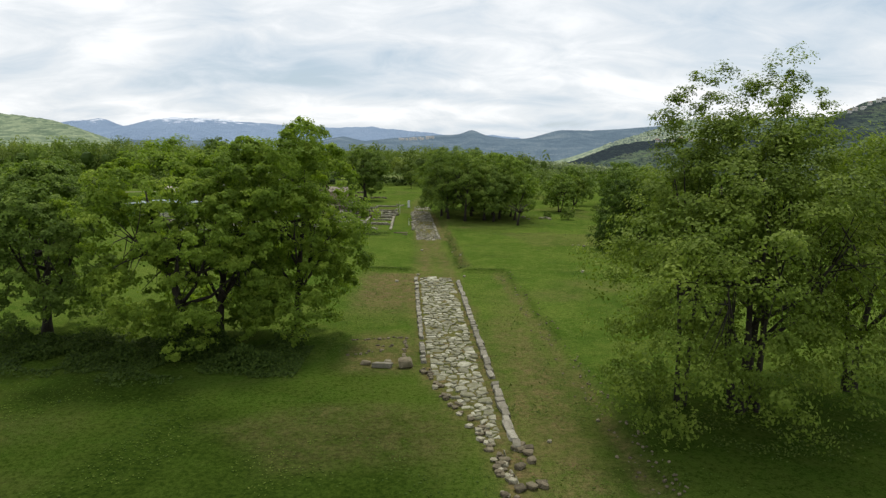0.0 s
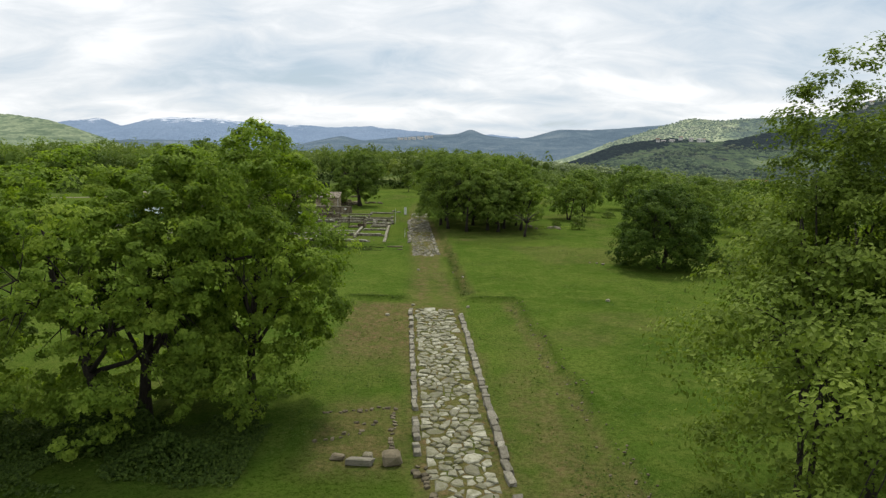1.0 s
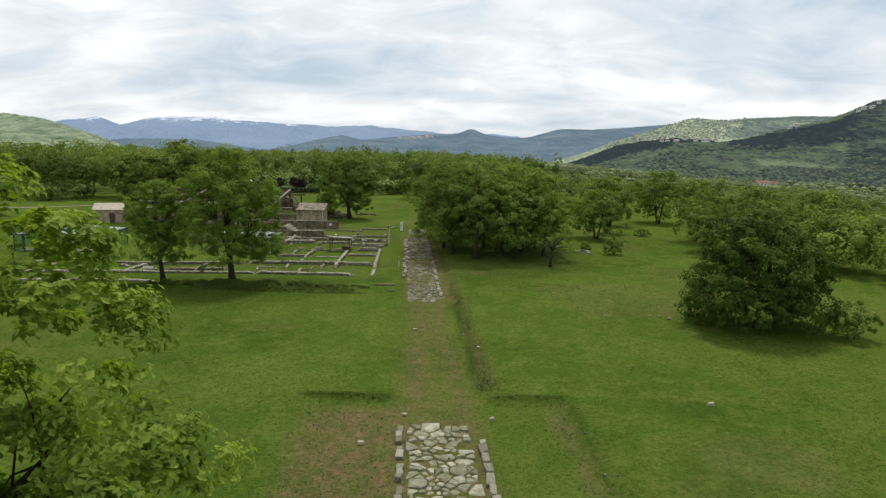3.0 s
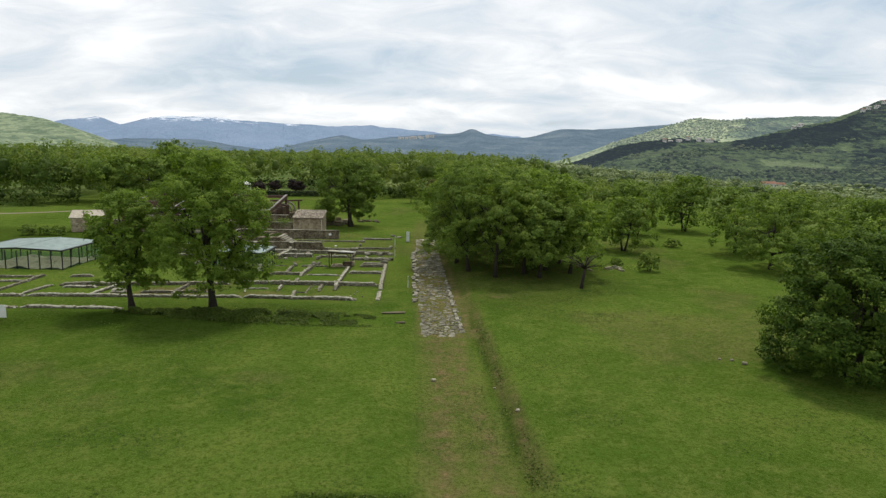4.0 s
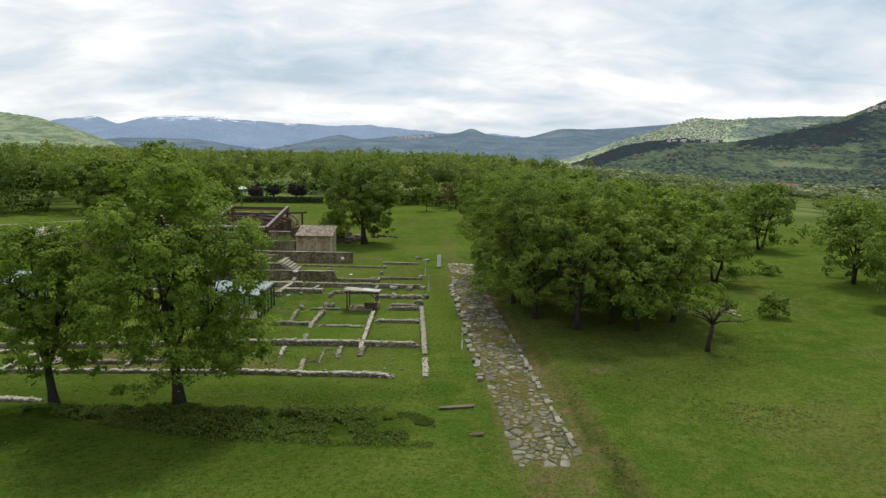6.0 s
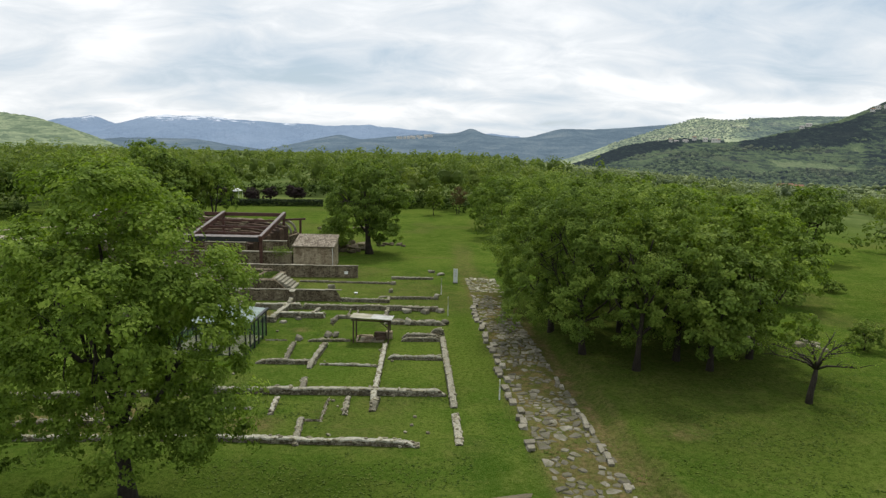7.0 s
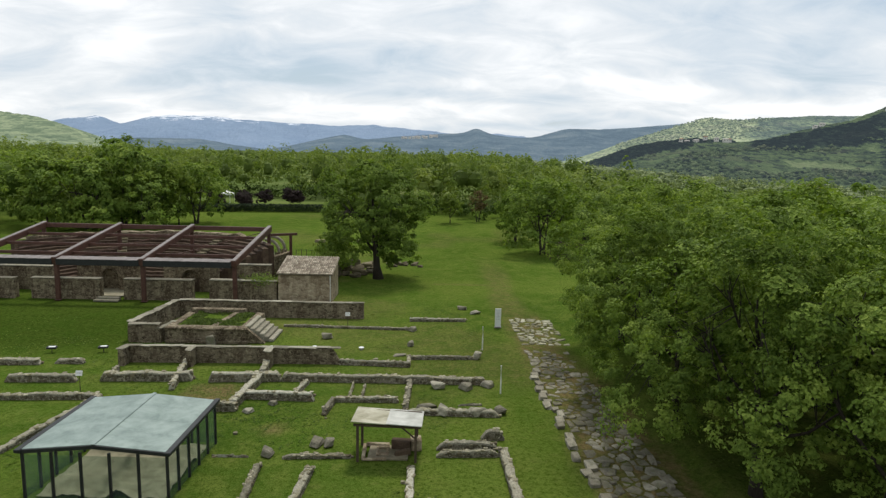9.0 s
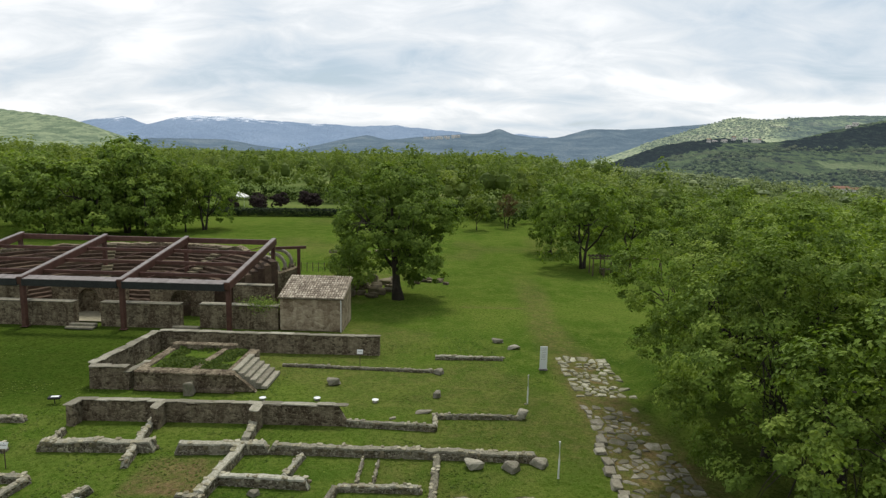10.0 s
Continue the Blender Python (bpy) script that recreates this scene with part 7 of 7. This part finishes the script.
# ---- picnic place, hedge and garden behind the meadow ----
def picnic():
    root = thing("picnic_pergola", (2.2, 189.6, 0), "wooden picnic pergola with a bench table", "pergola")
    for x in (0.0, 1.4, 2.8, 4.2):
        for y in (0.0, 2.4):
            part("post", Geo().box((x, y, 1.1), (0.14, 0.14, 2.2), None, 0.01).mesh("post", TIMBER), root)
    for y in (0.0, 2.4):
        part("beam", Geo().box((2.1, y, 2.27), (4.8, 0.12, 0.18), None, 0.01).mesh("beam", TIMBER), root)
    for k in range(10):
        part("slat", Geo().box((-0.1 + k * 0.48, 1.2, 2.42), (0.08, 3.0, 0.12), None, 0.01).mesh("slat", TIMBER), root)
    part("tabletop", Geo().box((2.1, 1.2, 0.75), (2.0, 0.8, 0.07), None, 0.01).mesh("tabletop", TIMBER), root)
    for x in (1.4, 2.8):
        part("table_leg", Geo().box((x, 1.2, 0.36), (0.12, 0.6, 0.72), None, 0.01).mesh("table_leg", TIMBER), root)
    sw = thing("swing_frame", (7.0, 190.2, 0), "wooden playground swing frame with two seats", "swing")
    for x in (0.0, 3.8):
        for s in (-1, 1):
            part("leg", Geo().beam((x, s * 0.9, 0), (x, 0, 2.3), 0.12, 0.12).mesh("leg", TIMBER), sw)
    part("top_rail", Geo().box((1.9, 0, 2.32), (4.2, 0.14, 0.14), None, 0.01).mesh("top_rail", TIMBER), sw)
    for x in (1.2, 2.6):
        seat = part("swing_seat", Geo().box((x, 0, 0.55), (0.5, 0.22, 0.05), None, 0.01).mesh("swing_seat", BLACKSTEEL), sw)
        for d in (-0.22, 0.22):
            part("chain", Geo().beam((x + d, 0, 0.57), (x + d, 0, 2.26), 0.02, 0.02).mesh("chain", BLACKSTEEL), seat)


picnic()


def leafy(name, label, category, pts, size, mat, seed, kind=""):
    rng = np.random.default_rng(seed)
    v, q = leaf_cards(pts, np.tile([0.0, -0.3, 0.7], (len(pts), 1)), size, rng, 1.5)
    return tagged(new(name, quick(name, v, q, mat, False, np.repeat(rng.uniform(0, 1, len(pts)), 4))), label, category, kind=kind)


rng = np.random.default_rng(5)
n = 9000
u = rng.uniform(0, 1, n)
pts = np.stack([-76 + 33.5 * u, 250 + 4.6 * u + rng.uniform(-0.8, 0.8, n), rng.uniform(0.1, 1.9, n)], 1)
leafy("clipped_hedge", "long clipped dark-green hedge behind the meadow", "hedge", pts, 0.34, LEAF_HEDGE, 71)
plum = make_tree("plum_bush", "rounded purple-leaved plum bush in the garden", on(-66.2, 268.0), 4.2, 2.3, 0.5, 2600, 0.4, LEAF_PURPLE, 72, 0.1, 1, (0, 0), "round", 50, 0.3)
for x, y, k in ((-73.4, 268, 0.9), (-60.9, 270, 1.05), (-55.3, 274, 1.1), (-52.8, 272, 1.0), (-63.5, 262, 0.8), (-70.2, 262, 0.75)):
    again(plum, x, y, k, 1.0, x * 37 % 360)


def tent():
    root = thing("garden_tent", (-73.6, 276, 0), "white peaked garden tent on thin poles", "tent")
    V = [(-2, -2, 2.6), (2, -2, 2.6), (2, 2, 2.6), (-2, 2, 2.6), (0, 0, 3.9), (-2, -2, 2.3), (2, -2, 2.3), (2, 2, 2.3), (-2, 2, 2.3)]
    part("canopy", build("canopy", V, [(0, 1, 4), (1, 2, 4), (2, 3, 4), (3, 0, 4), (5, 6, 1, 0), (6, 7, 2, 1), (7, 8, 3, 2), (8, 5, 0, 3)], WHITE), root)
    for x in (-1.95, 1.95):
        for y in (-1.95, 1.95):
            part("pole", Geo().tube([(x, y, -0.1), (x, y, 2.4)], [0.04, 0.04], 6).mesh("pole", WHITE), root)


tent()
fence = thing("stake_fence", (-62, 186, 0), "row of thin dark fence stakes behind the theatre", "fence")
for k in range(46):
    x = k * 0.72
    part("stake", Geo().beam((x, 0.06 * x, -0.1), (x, 0.06 * x, 1.15), 0.07, 0.07).mesh("stake", TIMBER), fence)
for z in (0.5, 1.0):
    part("wire", Geo().beam((0, 0, z), (32.4, 0.06 * 32.4, z), 0.02, 0.02).mesh("wire", BLACKSTEEL), fence)
part_path = thing("gravel_path", (-112, 176, 0), "pale gravel path at the woodland edge", "path")
part_path["kind"] = "structure"
V = [(i * 1.2, 0.9 * i + 1.5 * math.sin(i * 0.3) + s * 1.2, land_at(-112 + i * 1.2, 176 + 0.9 * i) + 0.03) for i in range(28) for s in (-1, 1)]
part("path_surface", build("path_surface", V, [(2 * i, 2 * i + 2, 2 * i + 3, 2 * i + 1) for i in range(27)], EARTH, True), part_path)


def far_house(x, y, z, L, D, h, turn, label, tiles=None):
    root = thing("far_house", (x, y, z), label, "house", "hillside houses", turn)
    part("wall", Geo().box((0, 0, h / 2 - 1), (L, D, h + 2), None, 0.1).mesh("wall", HOUSEWALL), root)
    V = [(-L / 2 - 0.5, -D / 2 - 0.5, h), (L / 2 + 0.5, -D / 2 - 0.5, h), (L / 2 + 0.5, D / 2 + 0.5, h), (-L / 2 - 0.5, D / 2 + 0.5, h), (-L / 2 - 0.5, 0, h + D * 0.28), (L / 2 + 0.5, 0, h + D * 0.28)]
    part("roof", Geo().raw(V, [(0, 1, 5, 4), (2, 3, 4, 5), (1, 2, 5), (3, 0, 4), (0, 3, 2, 1)]).mesh("roof", tiles or ROOFRED), root)
    k = max(2, int(L / 4))
    for i in range(k):
        win = part("window", Geo().box((-L / 2 + (i + 0.5) * L / k, -D / 2 - 0.02, h * 0.55), (1.4, 0.1, 1.6), None, 0.02).mesh("window", WINDOW), root)


far_house(372, 800, -19, 17, 9, 5, 8, "long low farmhouse with a red tiled roof")
far_house(389, 806, -19, 10, 8, 4, -20, "pale farmhouse outbuilding with a red roof")
for k, (x, y) in enumerate(((464, 1444), (478, 1450), (493, 1440), (520, 1462), (546, 1470), (562, 1462), (575, 1474), (760, 1492), (775, 1494), (893, 1470), (908, 1476), (921, 1468), (938, 1474), (955, 1470), (972, 1478), (1010, 1478), (1030, 1470), (1048, 1482))):
    far_house(x, y, hill_at(DARKHILL, x, y) + 1.5, 7 + 2 * (k % 3), 6, 5.0, -10 + 9 * (k % 4), "pale plastered house on the wooded hillside", ROOFPALE if k % 3 else ROOFRED)


rr = random.Random(31)
for k in range(14):
    x, y = -235 + 13 * k + rr.uniform(-8, 8), rr.uniform(3560, 3680)
    far_house(x, y, hill_at(RIDGE, x, y) + 2, rr.uniform(9, 18), 9, rr.uniform(6, 10), rr.uniform(-20, 20), "pale house in a hill village across the valley", ROOFPALE)


# ---- grasses and weeds ----
def strew(n, x0, x1, y0, y1, seed, keep=None):
    rng = np.random.default_rng(seed)
    x, y = rng.uniform(x0, x1, n), rng.uniform(y0, y1, n)
    if keep is not None:
        k = keep(x, y)
        x, y = x[k], y[k]
    return np.stack([x, y, land(x, y)], 1)


def off_road(x, y):
    return (x < road_left(y) - 0.1) | (x > road_right(y) + 0.1) | ((y > 66) & (y < 95.5)) | (fractal(x, y, 1.0, 3, 2) > 0.62)


def tufty(x0, x1, y0, y1):
    """Scattered tufts, thinning out towards the edge of a stretch."""
    def keep(x, y):
        edge = np.minimum(np.minimum(x - x0, x1 - x), np.minimum(y - y0, y1 - y))
        f = step(0.50, 0.72, fractal(x, y, 3.4, 14, 3)) * step(0, 8, edge)
        return off_road(x, y) & (np.random.default_rng(23).uniform(0, 1, len(x)) < f)
    return keep


def herbs(name, label, n, x0, x1, y0, y1, size, seed):
    """Low flat herbs and clover in drifts."""
    p = strew(n, x0, x1, y0, y1, seed, tufty(x0, x1, y0, y1))
    p[:, 2] += 0.03
    rng = np.random.default_rng(seed)
    v, q = leaf_cards(p, np.tile([0.0, 0.0, 1.0], (len(p), 1)), size, rng, 1.0)
    t = np.repeat(np.clip(fractal(p[:, 0], p[:, 1], 5.0, 31) * 1.6 - 0.4 + rng.normal(0, 0.15, len(p)), 0, 1), 4)
    return tagged(new(name, quick(name, v, q, GRASS, False, t)), label, "grass", kind="stuff")


herbs("meadow_herbs", "low herbs and clover in the meadow", 110000, -36, 34, 16, 98, 0.10, 1)
herbs("meadow_herbs", "low herbs and clover among the ruins", 110000, -50, 24, 94, 164, 0.13, 2)


def banks(x, y):
    gap = fractal(x, y, 1.6, 19, 3)
    b = step(0.55, 0.1, np.abs(y - 69.3)) * (((x > -8.6) & (x < -3.6)) | ((x > 2.2) & (x < 6.8)))
    b = np.maximum(b, step(0.7, 0.05, np.abs(x - dig_right(y) + 0.25)) * (y < 100) * np.where(y > 70, 0.9, 0.05))
    b = np.maximum(b, step(0.5, 0.1, np.abs(y - 97.0)) * (x > -14.6) * (x < -8.2) * 1.4)
    b = np.maximum(b, step(4.6, 1.5, np.hypot((x + 18.5) * 0.36, (y - 39.6) * 1.15)) * 0.6)
    b = np.maximum(b, step(4.5, 1.5, np.hypot((x - 14.5) * 0.55, (y - 28.5) * 0.9)) * 0.6)
    b = np.maximum(b, 0.06 * step(-8.9, -8.0, x) * step(-2.6, -3.4, x) * step(44, 50, y) * step(69.2, 68.0, y))
    b = np.maximum(b, 0.07 * step(2.0, 2.6, x) * step(0.6, 0.0, x - dig_right(y)) * step(24, 32, y) * step(69.2, 67.0, y))
    return np.random.default_rng(17).uniform(0, 1, len(x)) < b * np.maximum(step(0.36, 0.62, gap), 0.85 * (y > 65) * (y < 72)) * 1.3


p = strew(300000, -36, 24, 22, 110, 3, banks)
p[:, 2] += np.random.default_rng(6).uniform(0.0, 1.0, len(p)) ** 2 * (0.10 + 0.40 * np.clip(fractal(p[:, 0], p[:, 1], 1.3, 27, 3) - 0.35, 0, 1))
leafy("rank_weeds", "low dark weeds on banks and under trees", "weeds", p, 0.13, GRASS_DARK, 83, "stuff")
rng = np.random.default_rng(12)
# Dark brambles, spread wider to stand in for shade under the oaks.
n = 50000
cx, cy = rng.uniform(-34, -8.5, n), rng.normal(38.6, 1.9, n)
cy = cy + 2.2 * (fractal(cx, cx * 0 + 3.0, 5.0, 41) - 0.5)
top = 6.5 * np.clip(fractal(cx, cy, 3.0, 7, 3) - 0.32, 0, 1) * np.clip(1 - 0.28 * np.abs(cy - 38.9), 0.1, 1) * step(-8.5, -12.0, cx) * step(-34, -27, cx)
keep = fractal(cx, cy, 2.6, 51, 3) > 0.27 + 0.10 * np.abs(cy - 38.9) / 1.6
leafy("undergrowth", "dark leafy brambles filled out to stand in for shade under the oak trees", "undergrowth", np.stack([cx, cy, np.maximum(0.05, top * rng.uniform(0.1, 1.0, n))], 1)[keep], 0.185, LEAF_HEDGE2, 84, "stuff")
n = 9000
cx = rng.uniform(16, 60, n)
cy = 127.6 + rng.normal(0, 0.8, n) + 0.0 * cx
keep = (cx < 24) & (fractal(cx, cy, 2.5, 9, 2) > 0.5)
leafy("undergrowth", "low weeds round scattered stones", "undergrowth", np.stack([cx, cy, rng.uniform(0.05, 0.7, n)], 1)[keep], 0.16, LEAF_OAK, 85, "stuff")
rr = random.Random(77)
for k in range(14):
    x, y = rr.uniform(15.5, 22), rr.uniform(125.5, 129)
    s = rr.uniform(0.3, 0.7)
    block(x, y, (s, s * 0.8, s * 0.6), STONES, 1100 + k, "pale loose stone in a weedy heap", "heap_stone")

n = 1500
q = rng.normal(0, 1, (n, 3)) * (0.75, 0.35, 0.30) + (-31.3, 161.2, 1.95)
leafy("ivy_bush", "green ivy bush growing over the stage wall", "bush", q, 0.16, LEAF_DARK, 86)
for k in range(22):
    x = -34 + 9.5 * rr.random()
    s = rr.uniform(0.4, 0.9)
    block(x, 203 + 0.2 * (x + 34) + rr.uniform(-0.6, 0.6), (s, s * 0.7, s * 0.6), DARK_STONES, 1200 + k, "dark stone in a long row behind the theatre", "stored_stone")

n = 60000
cx = rng.uniform(-32.0, -8.2, n)
off = rng.normal(0, 0.55, n)
cy = strip_y(cx) + off * strip_half(cx)
top = 1.25 * np.clip(fractal(cx, cy, 1.5, 61, 3) - 0.22, 0.05, 1) * np.clip(1.15 - np.abs(off) * 0.55, 0.2, 1) * step(-8.0, -12, cx)
keep = (fractal(cx, cy, 1.1, 63, 3) > 0.42 + 0.012 * np.clip(cx + 18, 0, 10)) & (np.abs(off) < 1.25)
leafy("undergrowth", "tall dark grass and weeds at the foot of the two oaks", "undergrowth", np.stack([cx, cy, land(cx, cy) + 0.02 + top * rng.uniform(0.0, 1.0, n)], 1)[keep], 0.15, GRASS_DARK, 87, "stuff")
block(-6.8, 103.0, (2.1, 0.32, 0.20), DARK_STONES, 1301, "long low dark stone sill sunk in the grass", "stone_sill")
block(-5.9, 98.4, (0.9, 0.25, 0.12), DARK_STONES, 1302, "short low dark stone sunk in the grass", "stone_sill")


def notice_board():
    root = thing("notice_board", (-39.9, 97.1, land_at(-39.9, 97.1)), "square white notice board on two short posts", "sign")
    board = part("board", Geo().box((0, 0, 0.75), (1.15, 0.05, 1.1), None, 0.01).mesh("board", WHITE), root)
    for x in (-0.45, 0.45):
        part("post", Geo().box((x, 0.05, 0.6), (0.07, 0.05, 1.3), None, 0.01).mesh("post", TIMBER), root)
    for i in range(5):
        part("text_line", Geo().box((0, -0.028, 1.1 - i * 0.16), (0.8 - 0.12 * (i % 3), 0.006, 0.035), None, 0.001).mesh("text_line", GREYSIGN), board)


def stone_shed():
    root = thing("stone_shed", (-65.8, 159.8, 0), "small rough stone shed with a faded clay-tiled roof", "hut", turn=12)
    L, D, h = 5.0, 4.0, 2.5
    for y in (-D / 2, D / 2):
        part("wall", Geo().box((0, y, h / 2 - 0.05), (L, 0.4, h + 0.1), None, 0.03).mesh("wall", PLASTER), root)
    for x in (-L / 2 + 0.2, L / 2 - 0.2):
        V = [(x + s * 0.195, y, z) for s in (-1, 1) for y, z in ((-D / 2 + 0.2, -0.1), (D / 2 - 0.2, -0.1), (D / 2 - 0.2, h), (0, h + 1.0), (-D / 2 + 0.2, h))]
        part("gable_wall", Geo().raw(V, [(0, 1, 2, 3, 4), (9, 8, 7, 6, 5), (0, 5, 6, 1), (1, 6, 7, 2), (2, 7, 8, 3), (3, 8, 9, 4), (4, 9, 5, 0)]).mesh("gable_wall", PLASTER), root)
    for s in (-1, 1):
        part("roof_slope", Geo().beam((0, s * (D / 2 + 0.35), h - 0.05), (0, 0.0, h + 1.12), L + 0.6, 0.14, 0.02).mesh("roof_slope", TILE), root)
    door = part("door", Geo().box((0.8, -D / 2 - 0.2, 0.95), (0.95, 0.08, 1.9), None, 0.01).mesh("door", TIMBER), root)
    part("handle", Geo().box((1.15, -D / 2 - 0.26, 0.95), (0.05, 0.05, 0.14), None, 0.01).mesh("handle", BLACKSTEEL), door)


notice_board()
stone_shed()

n = 9000
cx, cy = rng.uniform(-34.0, -29.2, n), rng.uniform(147.0, 151.6, n)
top = 1.0 * np.clip(fractal(cx, cy, 1.3, 71, 3) - 0.38, 0, 1)
keep = top > 0.04
leafy("podium_weeds", "rank grass and weeds on the temple podium", "weeds", np.stack([cx, cy, 0.95 + top * rng.uniform(0.0, 1.0, n)], 1)[keep], 0.16, GRASS_DARK, 88, "stuff")
